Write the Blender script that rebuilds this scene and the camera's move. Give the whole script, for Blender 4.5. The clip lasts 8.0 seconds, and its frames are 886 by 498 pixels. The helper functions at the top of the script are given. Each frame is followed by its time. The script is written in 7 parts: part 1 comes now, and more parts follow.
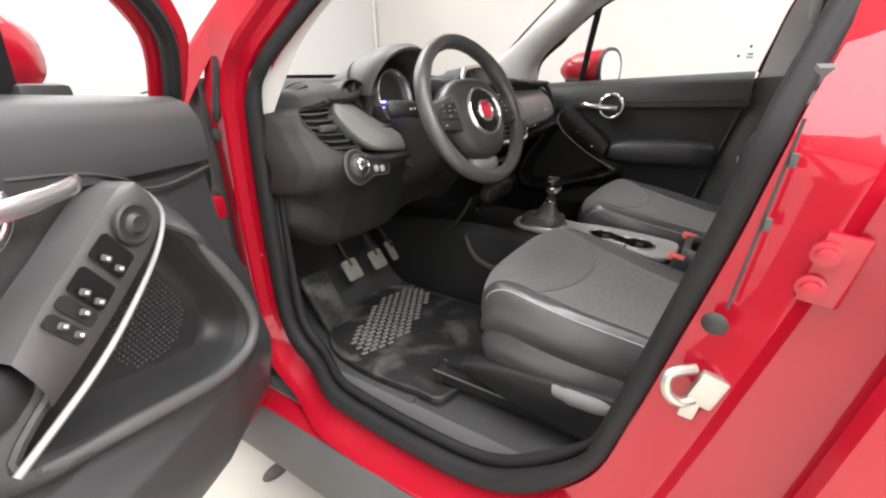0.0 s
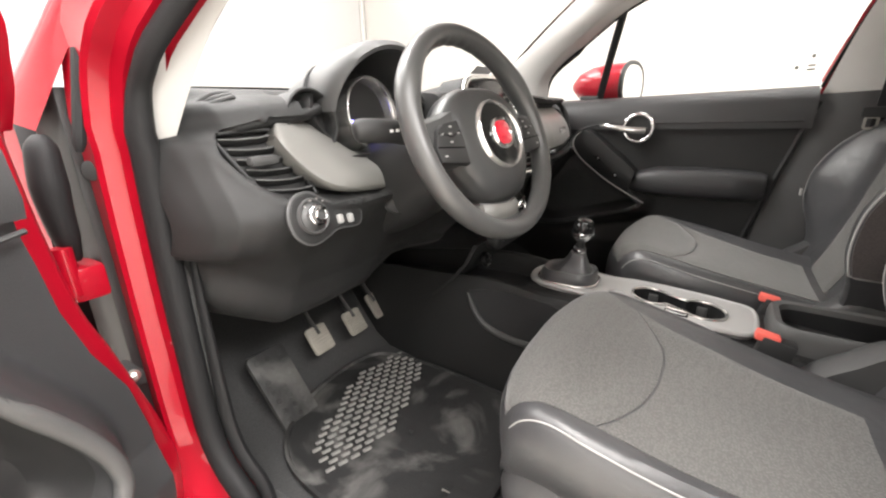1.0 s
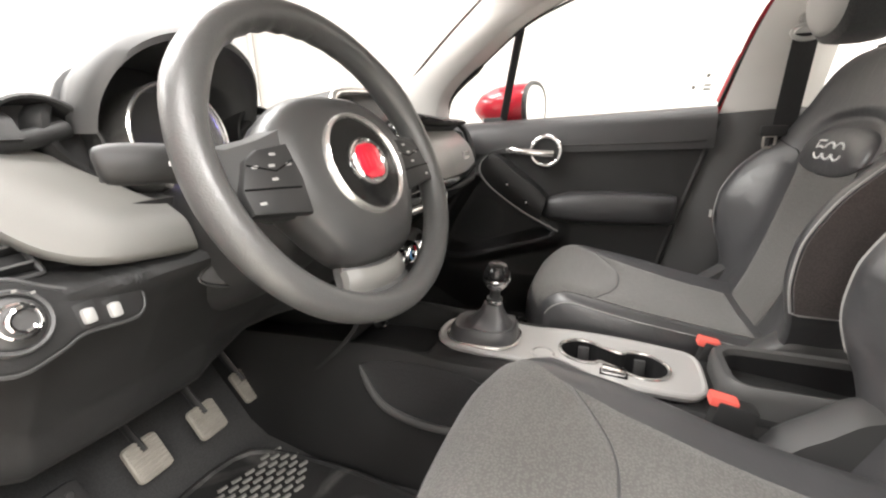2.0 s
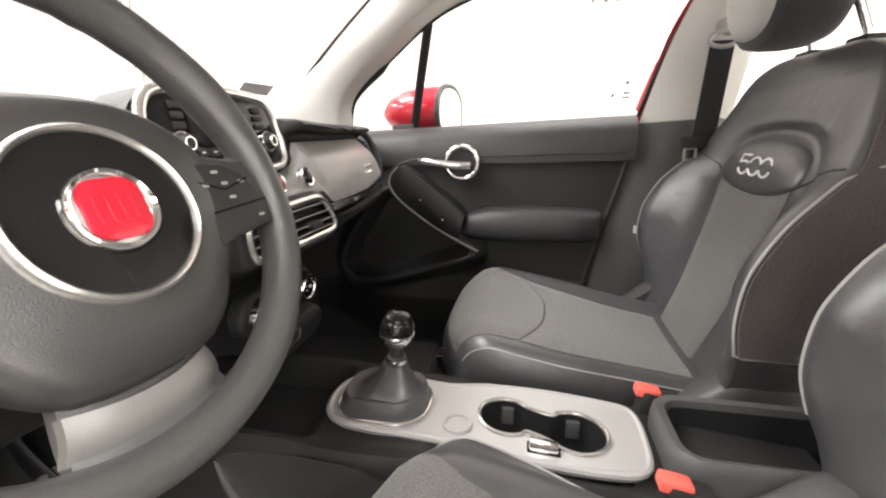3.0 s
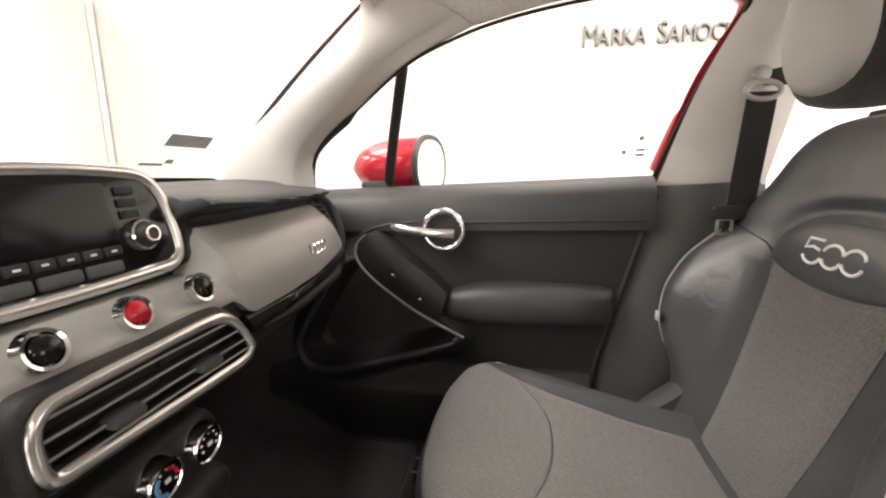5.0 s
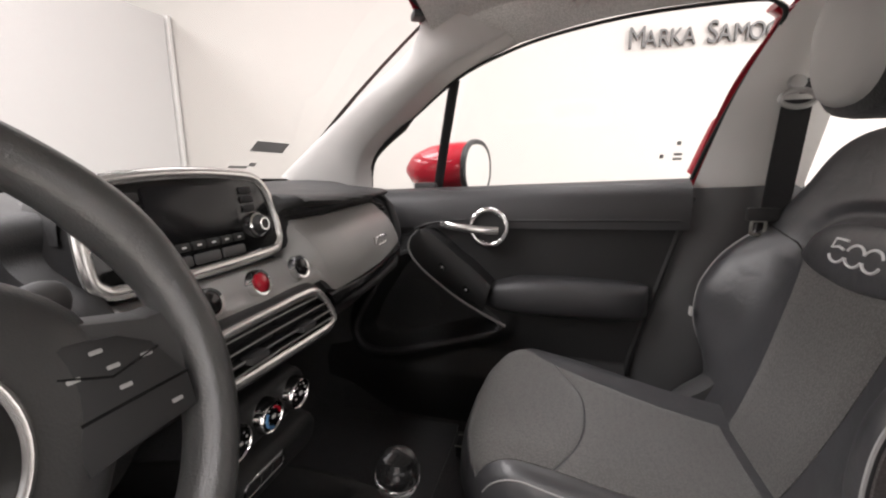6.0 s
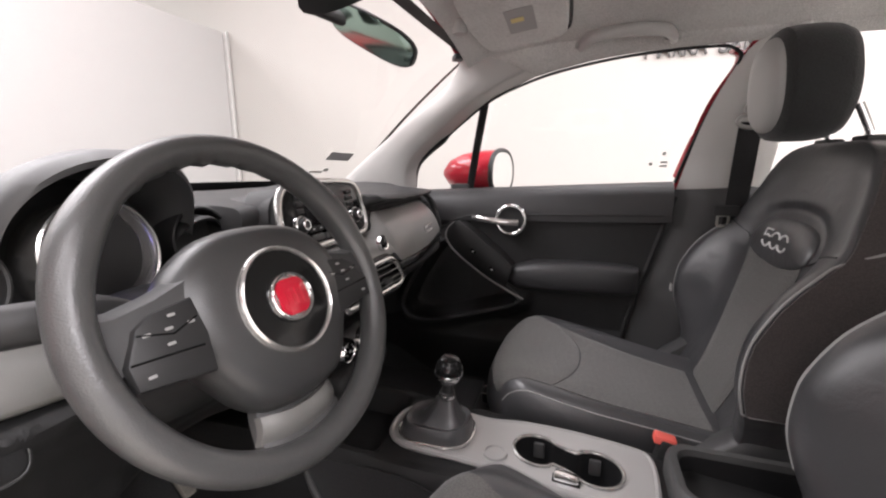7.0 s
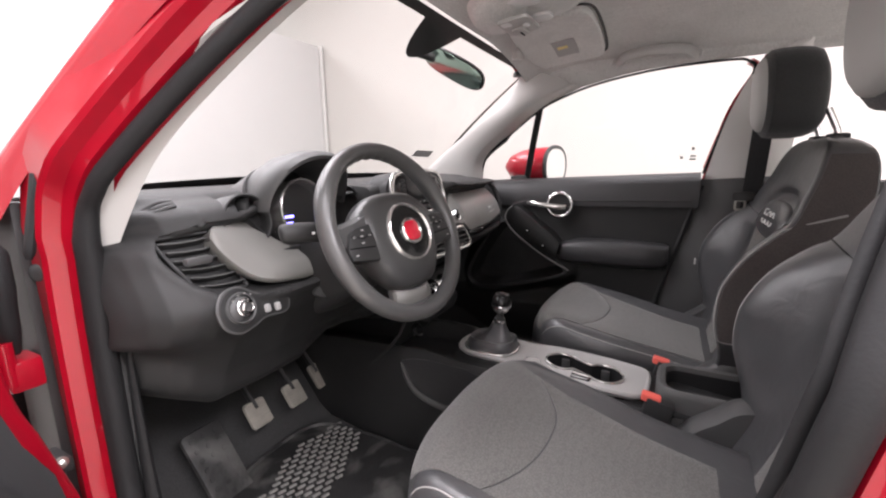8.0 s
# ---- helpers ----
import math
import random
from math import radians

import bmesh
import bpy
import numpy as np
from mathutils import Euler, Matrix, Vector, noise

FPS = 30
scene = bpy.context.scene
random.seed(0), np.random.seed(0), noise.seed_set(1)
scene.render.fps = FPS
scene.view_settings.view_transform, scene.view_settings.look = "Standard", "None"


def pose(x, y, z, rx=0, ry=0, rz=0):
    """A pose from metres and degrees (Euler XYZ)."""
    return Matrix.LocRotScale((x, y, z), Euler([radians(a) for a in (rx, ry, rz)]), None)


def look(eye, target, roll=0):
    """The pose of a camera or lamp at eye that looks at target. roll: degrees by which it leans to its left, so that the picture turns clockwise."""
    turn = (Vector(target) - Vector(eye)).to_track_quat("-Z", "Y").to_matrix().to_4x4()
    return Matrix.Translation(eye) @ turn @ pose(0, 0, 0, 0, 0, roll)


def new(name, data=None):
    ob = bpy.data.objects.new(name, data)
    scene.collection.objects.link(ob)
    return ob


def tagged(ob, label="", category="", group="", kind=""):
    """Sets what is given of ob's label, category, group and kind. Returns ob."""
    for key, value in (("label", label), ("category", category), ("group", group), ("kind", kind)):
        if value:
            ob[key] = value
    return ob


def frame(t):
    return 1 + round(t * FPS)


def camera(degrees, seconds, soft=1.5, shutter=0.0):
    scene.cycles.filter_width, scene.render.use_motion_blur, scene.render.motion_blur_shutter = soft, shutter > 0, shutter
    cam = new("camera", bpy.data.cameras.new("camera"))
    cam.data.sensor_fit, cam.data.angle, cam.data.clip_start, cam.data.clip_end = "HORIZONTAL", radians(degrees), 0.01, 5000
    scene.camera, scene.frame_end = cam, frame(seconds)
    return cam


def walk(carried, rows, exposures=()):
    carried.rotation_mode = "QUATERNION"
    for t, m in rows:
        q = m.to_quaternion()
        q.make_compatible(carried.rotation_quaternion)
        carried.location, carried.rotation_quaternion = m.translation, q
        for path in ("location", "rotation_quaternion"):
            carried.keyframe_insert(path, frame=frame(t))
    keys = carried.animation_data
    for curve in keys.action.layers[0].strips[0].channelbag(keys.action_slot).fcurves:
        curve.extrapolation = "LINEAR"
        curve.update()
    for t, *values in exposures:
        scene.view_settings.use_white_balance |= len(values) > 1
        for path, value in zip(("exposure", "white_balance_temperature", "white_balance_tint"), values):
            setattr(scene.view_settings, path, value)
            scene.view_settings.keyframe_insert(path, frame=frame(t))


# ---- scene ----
cam = camera(92.5, 8.0, soft=2.2)
PATH = [
    (0, (-1.2981, -0.4213, 1.0837), (-0.5220, 0.0919, 0.7172), -0.97),
    (0.5, (-1.1512, -0.3097, 1.0890), (-0.3836, 0.2300, 0.7433), -0.88),
    (1, (-1.0205, -0.2332, 1.0646), (-0.2218, 0.2756, 0.7433), -0.90),
    (1.5, (-0.8972, -0.1886, 1.0584), (-0.0464, 0.2429, 0.7584), -0.97),
    (1.7, (-0.8499, -0.1836, 1.0517), (0.0212, 0.2172, 0.7679), -1.22),
    (2.8, (-0.6261, -0.1751, 1.0595), (0.3131, 0.0387, 0.7907), -0.94),
    (3, (-0.5866, -0.1821, 1.0633), (0.3580, 0.0117, 0.7985), -0.87),
    (3.5, (-0.4981, -0.1851, 1.0779), (0.4581, -0.0312, 0.8289), -0.62),
    (4, (-0.4061, -0.1756, 1.0972), (0.5592, -0.0386, 0.8745), -0.51),
    (4.5, (-0.3475, -0.1639, 1.1032), (0.6217, -0.0270, 0.8988), -0.31),
    (4.7, (-0.3352, -0.1592, 1.1116), (0.6346, -0.0148, 0.9153), -0.36),
    (5.8, (-0.3951, -0.1611, 1.1266), (0.5542, 0.0947, 0.9438), -0.49),
    (6, (-0.4396, -0.1650, 1.1279), (0.5076, 0.0966, 0.9427), -0.33),
    (6.5, (-0.5693, -0.1904, 1.1414), (0.3740, 0.0812, 0.9504), -0.38),
    (7, (-0.7268, -0.2231, 1.1520), (0.2022, 0.0937, 0.9605), -0.35),
    (7.5, (-0.8797, -0.2670, 1.1637), (0.0202, 0.1233, 0.9692), -0.44),
    (8, (-1.0536, -0.3617, 1.1453), (-0.1866, 0.0954, 0.9469), -0.68),
]
EXPOSURES = [(0.0, 0.53, 6400, 12), (0.5, 0.87, 6500, 12), (1.0, 1.10, 6600, 11), (3.0, 1.46, 6650, 11), (4.5, 1.48, 7200, 12), (6.0, 0.51, 6500, 16), (7.0, 0.46, 6400, 18), (8.0, 0.53, 6350, 19)]
walk(cam, [(t, look(eye, target, roll)) for t, eye, target, roll in PATH], EXPOSURES)

# ---- light ----
world = bpy.data.worlds.new("room_air")
scene.world = world
world.use_nodes = True
world.node_tree.nodes["Background"].inputs[0].default_value = (0.9, 0.95, 1.0, 1)
world.node_tree.nodes["Background"].inputs[1].default_value = 0.25


def area_lamp(name, place, size, watts, colour=(1, 0.99, 0.975)):
    data = bpy.data.lights.new(name, "AREA")
    data.shape, data.size, data.size_y, data.energy, data.color = "RECTANGLE", size[0], size[1], watts, colour
    ob = new(name, data)
    ob.location = place
    return tagged(ob, "bright white ceiling light panel over the car", "lamp", "ceiling lights")


CEILING = 3.3
for lx, watts in ((-2.9, 26), (-1.5, 52), (-0.1, 72), (1.5, 15)):
    for ly, share in ((-2.8, 2.3), (-0.3, 1.05), (1.9, 0.84), (4.3, 0.95)):
        area_lamp("ceiling_lamp", (lx, ly, CEILING - 0.06), (1.5, 1.2), watts * share)


# ---- materials ----
def material(name, base, rough=0.5, metal=0.0, vary=0.12, scale=12.0, bump=0.0, bump_scale=400.0, coat=0.0, spec=0.5, rough_vary=0.08, crease=0.0):
    """A surface with soft blotches of colour and gloss and a fine relief, in metres."""
    m = bpy.data.materials.new(name)
    m.use_nodes = True
    nt = m.node_tree
    b = nt.nodes["Principled BSDF"]
    b.inputs["Metallic"].default_value = metal
    b.inputs["Specular IOR Level"].default_value = spec
    b.inputs["Coat Weight"].default_value = coat
    b.inputs["Coat Roughness"].default_value = 0.04
    co = nt.nodes.new("ShaderNodeTexCoord")
    big = nt.nodes.new("ShaderNodeTexNoise")
    big.inputs["Scale"].default_value = scale
    big.inputs["Detail"].default_value = 5.0
    nt.links.new(co.outputs["Object"], big.inputs["Vector"])
    ramp = nt.nodes.new("ShaderNodeMix")
    ramp.data_type = "RGBA"
    lo = [max(0.0, c * (1 - vary)) for c in base]
    hi = [min(1.0, c * (1 + vary)) for c in base]
    ramp.inputs["A"].default_value = (*lo, 1)
    ramp.inputs["B"].default_value = (*hi, 1)
    nt.links.new(big.outputs["Fac"], ramp.inputs["Factor"])
    nt.links.new(ramp.outputs["Result"], b.inputs["Base Color"])
    rr = nt.nodes.new("ShaderNodeMapRange")
    rr.inputs["To Min"].default_value = max(0.02, rough - rough_vary)
    rr.inputs["To Max"].default_value = min(1.0, rough + rough_vary)
    nt.links.new(big.outputs["Fac"], rr.inputs["Value"])
    nt.links.new(rr.outputs["Result"], b.inputs["Roughness"])
    if bump:
        fine = nt.nodes.new("ShaderNodeTexNoise")
        fine.inputs["Scale"].default_value = bump_scale
        fine.inputs["Detail"].default_value = 3.0
        nt.links.new(co.outputs["Object"], fine.inputs["Vector"])
        bp = nt.nodes.new("ShaderNodeBump")
        bp.inputs["Strength"].default_value = bump
        bp.inputs["Distance"].default_value = 0.001
        nt.links.new(fine.outputs["Fac"], bp.inputs["Height"])
        nt.links.new(bp.outputs["Normal"], b.inputs["Normal"])
        if crease:
            wide = nt.nodes.new("ShaderNodeTexNoise")
            wide.inputs["Scale"].default_value = 26.0
            wide.inputs["Detail"].default_value = 2.0
            wide.inputs["Distortion"].default_value = 0.8
            nt.links.new(co.outputs["Object"], wide.inputs["Vector"])
            low = nt.nodes.new("ShaderNodeBump")
            low.inputs["Strength"].default_value = crease
            low.inputs["Distance"].default_value = 0.006
            nt.links.new(wide.outputs["Fac"], low.inputs["Height"])
            nt.links.new(low.outputs["Normal"], bp.inputs["Normal"])
    return m


def woven(name, base, pitch=0.0042):
    """A knitted cloth: tiny staggered cells over soft wear."""
    m = material(name, base, 0.85, vary=0.18, scale=9.0)
    nt = m.node_tree
    b = nt.nodes["Principled BSDF"]
    b.inputs["Sheen Weight"].default_value = 0.25
    co = nt.nodes.new("ShaderNodeTexCoord")
    cell = nt.nodes.new("ShaderNodeTexVoronoi")
    cell.inputs["Scale"].default_value = 1 / pitch
    cell.inputs["Randomness"].default_value = 0.8
    nt.links.new(co.outputs["Object"], cell.inputs["Vector"])
    bp = nt.nodes.new("ShaderNodeBump")
    bp.inputs["Strength"].default_value = 0.55
    bp.inputs["Distance"].default_value = 0.001
    bp.invert = True
    nt.links.new(cell.outputs["Distance"], bp.inputs["Height"])
    nt.links.new(bp.outputs["Normal"], b.inputs["Normal"])
    # the thread is paler than the gaps between the stitches
    gap = nt.nodes.new("ShaderNodeMapRange")
    gap.inputs["From Min"].default_value = 0.15
    gap.inputs["From Max"].default_value = 0.65
    gap.inputs["To Min"].default_value = 1.10
    gap.inputs["To Max"].default_value = 0.72
    nt.links.new(cell.outputs["Distance"], gap.inputs["Value"])
    dye = next(n for n in nt.nodes if n.bl_idname == "ShaderNodeMix")
    tone = nt.nodes.new("ShaderNodeVectorMath")
    tone.operation = "SCALE"
    nt.links.new(dye.outputs["Result"], tone.inputs[0])
    nt.links.new(gap.outputs["Result"], tone.inputs["Scale"])
    nt.links.new(tone.outputs["Vector"], b.inputs["Base Color"])
    return m


def clear_glass(name, tint=(0.97, 0.985, 0.975)):
    m = bpy.data.materials.new(name)
    m.use_nodes = True
    nt = m.node_tree
    nt.nodes.clear()
    out = nt.nodes.new("ShaderNodeOutputMaterial")
    mix = nt.nodes.new("ShaderNodeMixShader")
    see = nt.nodes.new("ShaderNodeBsdfTransparent")
    see.inputs["Color"].default_value = (*tint, 1)
    shine = nt.nodes.new("ShaderNodeBsdfGlossy")
    shine.inputs["Roughness"].default_value = 0.02
    mix.inputs[0].default_value = 0.035
    nt.links.new(see.outputs[0], mix.inputs[1])
    nt.links.new(shine.outputs[0], mix.inputs[2])
    nt.links.new(mix.outputs[0], out.inputs[0])
    return m


def dusty(name, base, dust, rough=0.6):
    """Dark rubber with pale smears of dried dirt."""
    m = material(name, base, rough, vary=0.3, scale=6.0, bump=0.5, bump_scale=250, rough_vary=0.2)
    nt = m.node_tree
    noise = next(n for n in nt.nodes if n.bl_idname == "ShaderNodeTexNoise" and n.inputs["Scale"].default_value == 6.0)
    noise.inputs["Distortion"].default_value = 1.6
    mix = next(n for n in nt.nodes if n.bl_idname == "ShaderNodeMix")
    mix.inputs["A"].default_value = (*base, 1)
    mix.inputs["B"].default_value = (*dust, 1)
    step = nt.nodes.new("ShaderNodeMapRange")
    step.inputs["From Min"].default_value = 0.48
    step.inputs["From Max"].default_value = 0.78
    nt.links.new(noise.outputs["Fac"], step.inputs["Value"])
    nt.links.new(step.outputs["Result"], mix.inputs["Factor"])
    return m


def glowing(name, colour, power):
    m = material(name, colour, 0.3)
    b = m.node_tree.nodes["Principled BSDF"]
    b.inputs["Emission Color"].default_value = (*colour, 1)
    b.inputs["Emission Strength"].default_value = power
    return m


RED = material("red_car_paint", (0.32, 0.003, 0.014), 0.38, vary=0.06, coat=0.9, spec=0.2, rough_vary=0.04)
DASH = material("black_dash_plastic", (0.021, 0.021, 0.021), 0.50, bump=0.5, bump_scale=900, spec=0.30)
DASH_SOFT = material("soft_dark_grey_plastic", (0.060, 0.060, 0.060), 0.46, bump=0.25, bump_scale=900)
FASCIA = material("satin_grey_fascia", (0.262, 0.258, 0.246), 0.34, vary=0.06, bump=0.15, bump_scale=1200)
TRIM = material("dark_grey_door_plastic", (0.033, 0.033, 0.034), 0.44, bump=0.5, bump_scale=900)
BLACK = material("matt_black_plastic", (0.020, 0.020, 0.020), 0.55)
GLOSS = material("glossy_black_plastic", (0.01, 0.01, 0.01), 0.12, spec=0.35, rough_vary=0.03)
SCREEN_BLACK = material("black_display_glass", (0.006, 0.006, 0.007), 0.22, spec=0.22, rough_vary=0.03)
RUBBER = material("black_rubber_seal", (0.014, 0.014, 0.0145), 0.62, bump=0.3, bump_scale=300, spec=0.22)
SATIN = material("satin_silver_trim", (0.74, 0.73, 0.71), 0.24, metal=0.9, vary=0.05)
CHROME = material("polished_chrome", (0.82, 0.82, 0.82), 0.08, metal=1.0, vary=0.03, rough_vary=0.03)
SILVER = material("light_silver_plastic", (0.44, 0.436, 0.426), 0.36, metal=0.35, vary=0.05)
LEATHER = material("black_leather", (0.054, 0.054, 0.056), 0.37, bump=0.22, bump_scale=420, vary=0.2, spec=0.9, crease=0.22)
WHEEL_SKIN = material("dark_wheel_leather", (0.062, 0.062, 0.061), 0.34, bump=0.35, bump_scale=520, vary=0.15, spec=0.75, crease=0.08)
CLOTH = woven("grey_knit_cloth", (0.112, 0.109, 0.102), 0.0034)
CLOTH_PALE = material("pale_grey_leather", (0.42, 0.42, 0.405), 0.55, vary=0.06, bump=0.15, bump_scale=500)
CLOTH_BLACK = woven("black_side_cloth", (0.020, 0.021, 0.021), 0.003)
CLOTH_BROWN = woven("brown_black_cloth", (0.062, 0.051, 0.048), 0.003)
# fascia grey toned down, a shaded copy for the bolster and spoke band
BOLSTER = material("shaded_fascia_grey", (0.165, 0.162, 0.152), 0.42, vary=0.08, bump=0.2, bump_scale=900)
STRIP = material("dull_silver_strip", (0.17, 0.168, 0.165), 0.42, metal=0.3, vary=0.05)
PAD = material("grained_airbag_plastic", (0.040, 0.040, 0.040), 0.36, bump=0.3, bump_scale=800, spec=0.8)
TRIM_PALE = material("mid_grey_door_plastic", (0.075, 0.075, 0.074), 0.5, bump=0.5, bump_scale=900)
PIPING = material("white_piping", (0.36, 0.355, 0.345), 0.5)
CARPET = woven("black_carpet", (0.052, 0.052, 0.052), 0.003)
MAT_RUBBER = dusty("dusty_rubber", (0.022, 0.022, 0.022), (0.15, 0.147, 0.14))
MAT_WORN = material("scuffed_rubber", (0.21, 0.206, 0.195), 0.5, vary=0.85, scale=26, bump=0.4, bump_scale=300)
PEDAL = material("worn_pedal_rubber", (0.30, 0.28, 0.245), 0.6, vary=0.35, scale=30)
LINER = woven("pale_headliner_cloth", (0.70, 0.69, 0.665), 0.0025)
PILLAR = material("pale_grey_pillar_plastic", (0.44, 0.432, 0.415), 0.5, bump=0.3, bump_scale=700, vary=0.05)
# lit copy of the pillar plastic, paler to make up for roof shade
PILLAR_BRIGHTENED = material("brightened_pillar_plastic", (0.70, 0.69, 0.665), 0.5, bump=0.3, bump_scale=700, vary=0.05)
PILLAR_DARK = material("dark_grey_pillar_plastic", (0.055, 0.055, 0.055), 0.55, bump=0.3, bump_scale=700)
CLADDING = material("grey_sill_cladding", (0.07, 0.07, 0.068), 0.6, bump=0.5, bump_scale=500, vary=0.2)
# unseen walls: paler paint that bounces light into the cabin
WALL_BOUNCE = material("bounce_wall_paint", (0.77, 0.765, 0.75), 0.7, vary=0.06, scale=1.5, bump=0.2, bump_scale=120)
# seen white walls and ceiling: colour lowered to hold back the lamp glare
WALL = material("darkened_white_paint", (0.392, 0.386, 0.377), 0.8, vary=0.03, scale=1.5, bump=0.2, bump_scale=120)
WALL_WARM = material("darkened_warm_white_paint", (0.388, 0.372, 0.349), 0.8, vary=0.03, scale=1.5, bump=0.2, bump_scale=120)
CONCRETE = material("pale_concrete", (0.50, 0.48, 0.43), 0.6, vary=0.15, scale=2.5, bump=0.3, bump_scale=60)
GLASS = clear_glass("window_glass")
TINTED_MIRROR = material("dimming_mirror_silver", (0.22, 0.29, 0.25), 0.14, metal=1.0, vary=0.0, rough_vary=0.0)
LABEL_YELLOW = material("pale_yellow_print", (0.72, 0.60, 0.25), 0.6)
MIRROR = material("mirror_silver", (0.9, 0.9, 0.9), 0.02, metal=1.0, vary=0.0, rough_vary=0.0)
RED_PLASTIC = material("red_button_plastic", (0.48, 0.014, 0.030), 0.2, vary=0.05)
BUCKLE_RED = material("orange_red_plastic", (0.80, 0.13, 0.10), 0.45, vary=0.05)
EMBLEM_RED = material("red_enamel", (0.55, 0.01, 0.03), 0.25, coat=0.6)
LETTER = material("dark_grey_lettering", (0.07, 0.068, 0.065), 0.5)
PRINT = material("grey_window_print", (0.42, 0.42, 0.41), 0.6)
WHITE_MARK = material("white_marking", (0.75, 0.75, 0.74), 0.5)
STEEL = material("zinc_steel", (0.44, 0.43, 0.39), 0.35, metal=0.8, vary=0.15, scale=40)
BELT = woven("black_belt_webbing", (0.016, 0.016, 0.017), 0.0025)
SCREEN_LIT = glowing("blue_display_segments", (0.22, 0.20, 1.0), 5.0)
BLUE_MARK = material("blue_marking", (0.10, 0.28, 0.55), 0.4)


# ---- shape tools ----
def thing(name, label, category, group="", kind=""):
    return tagged(new(name), label, category, group, kind)


def part(name, bm, mat, parent, label="", smooth=True, sub=0):
    """Links a bmesh as one mesh object under a thing or a part."""
    me = bpy.data.meshes.new(name)
    bmesh.ops.recalc_face_normals(bm, faces=bm.faces)
    bm.to_mesh(me)
    bm.free()
    me.materials.append(mat)
    if smooth:
        me.polygons.foreach_set("use_smooth", [True] * len(me.polygons))
        me.set_sharp_from_angle(angle=radians(40))
    ob = new(name, me)
    if parent is not None:
        ob.parent = parent
    if label:
        ob["label"] = label
    if sub:
        md = ob.modifiers.new("smooth", "SUBSURF")
        md.levels = md.render_levels = sub
    return ob


def spline(pts, n=8, closed=False):
    """A Catmull-Rom curve through the points, n steps a span."""
    P = [np.array(p, float) for p in pts]
    k, out = len(P), []
    for i in range(k if closed else k - 1):
        if closed:
            a, b, c, d = P[i - 1], P[i], P[(i + 1) % k], P[(i + 2) % k]
        else:
            a, b, c, d = P[max(i - 1, 0)], P[i], P[i + 1], P[min(i + 2, k - 1)]
        for j in range(n):
            t = j / n
            out.append(0.5 * (2 * b + (c - a) * t + (2 * a - 5 * b + 4 * c - d) * t * t + (3 * b - a - 3 * c + d) * t ** 3))
    if not closed:
        out.append(P[-1])
    return out


def grid(rows, wrap_u=False, wrap_v=False, caps=False):
    """A skin over rows of points; wrap_v closes each row, wrap_u joins the last row to the first, caps fills the end rows."""
    bm = bmesh.new()
    V = [[bm.verts.new(Vector(p)) for p in row] for row in rows]
    nu, nv = len(V), len(V[0])
    for i in range(nu if wrap_u else nu - 1):
        for j in range(nv if wrap_v else nv - 1):
            q = (V[i][j], V[(i + 1) % nu][j], V[(i + 1) % nu][(j + 1) % nv], V[i][(j + 1) % nv])
            bm.faces.new(q)
    if caps:
        bm.faces.new(V[0])
        bm.faces.new(V[-1][::-1])
    return bm


def sheet(rows, thick, way):
    """A skin with thickness: the rows, and the same rows moved by thick along way."""
    w = Vector(way) * thick
    nu, nv = len(rows), len(rows[0])
    bm = bmesh.new()
    A = [[bm.verts.new(Vector(p)) for p in row] for row in rows]
    B = [[bm.verts.new(Vector(p) + w) for p in row] for row in rows]
    for i in range(nu - 1):
        for j in range(nv - 1):
            bm.faces.new((A[i][j], A[i + 1][j], A[i + 1][j + 1], A[i][j + 1]))
            bm.faces.new((B[i][j + 1], B[i + 1][j + 1], B[i + 1][j], B[i][j]))
    for i in range(nu - 1):
        for j in (0, nv - 1):
            bm.faces.new((A[i][j], A[i + 1][j], B[i + 1][j], B[i][j]))
    for j in range(nv - 1):
        for i in (0, nu - 1):
            bm.faces.new((A[i][j], A[i][j + 1], B[i][j + 1], B[i][j]))
    return bm


def tube(path, r, n=10, closed=False, flat=None, up=None):
    """A pipe along the path. r: one radius or one for each point; flat: (across, along up) to make it oval; up: a fixed direction of its second axis."""
    P = [Vector(p) for p in path]
    k = len(P)
    rows = []
    prev = None
    for i, p in enumerate(P):
        t = (P[(i + 1) % k] - P[i - 1]) if closed else (P[min(i + 1, k - 1)] - P[max(i - 1, 0)])
        t.normalize()
        if up is not None:
            b = Vector(up)
        else:
            b = prev if prev is not None else (Vector((0, 0, 1)) if abs(t.z) < 0.9 else Vector((1, 0, 0)))
        b = (b - t * b.dot(t))
        b.normalize()
        prev = b
        a = t.cross(b)
        rad = r[i] if isinstance(r, (list, tuple, np.ndarray)) else r
        fa, fb = flat if flat else (1, 1)
        rows.append([p + a * (rad * fa * math.cos(2 * math.pi * j / n)) + b * (rad * fb * math.sin(2 * math.pi * j / n)) for j in range(n)])
    return grid(rows, wrap_u=closed, wrap_v=True, caps=not closed)


def axes_of(axis, hint=(0, 0, 1)):
    w = Vector(axis).normalized()
    u = Vector(hint).cross(w)
    if u.length < 1e-4:
        u = Vector((1, 0, 0))
    u.normalize()
    return u, w.cross(u), w


def lathe(profile, centre, axis, n=28, hint=(0, 0, 1), sx=1.0, sy=1.0, caps=True):
    """Turns (radius, height) pairs about the axis through the centre."""
    u, v, w = axes_of(axis, hint)
    c = Vector(centre)
    rows = [[c + w * h + (u * (math.cos(2 * math.pi * j / n) * sx) + v * (math.sin(2 * math.pi * j / n) * sy)) * max(r, 1e-5) for j in range(n)] for r, h in profile]
    bm = grid(rows, wrap_v=True, caps=caps)
    bmesh.ops.remove_doubles(bm, verts=bm.verts, dist=2e-5)
    return bm


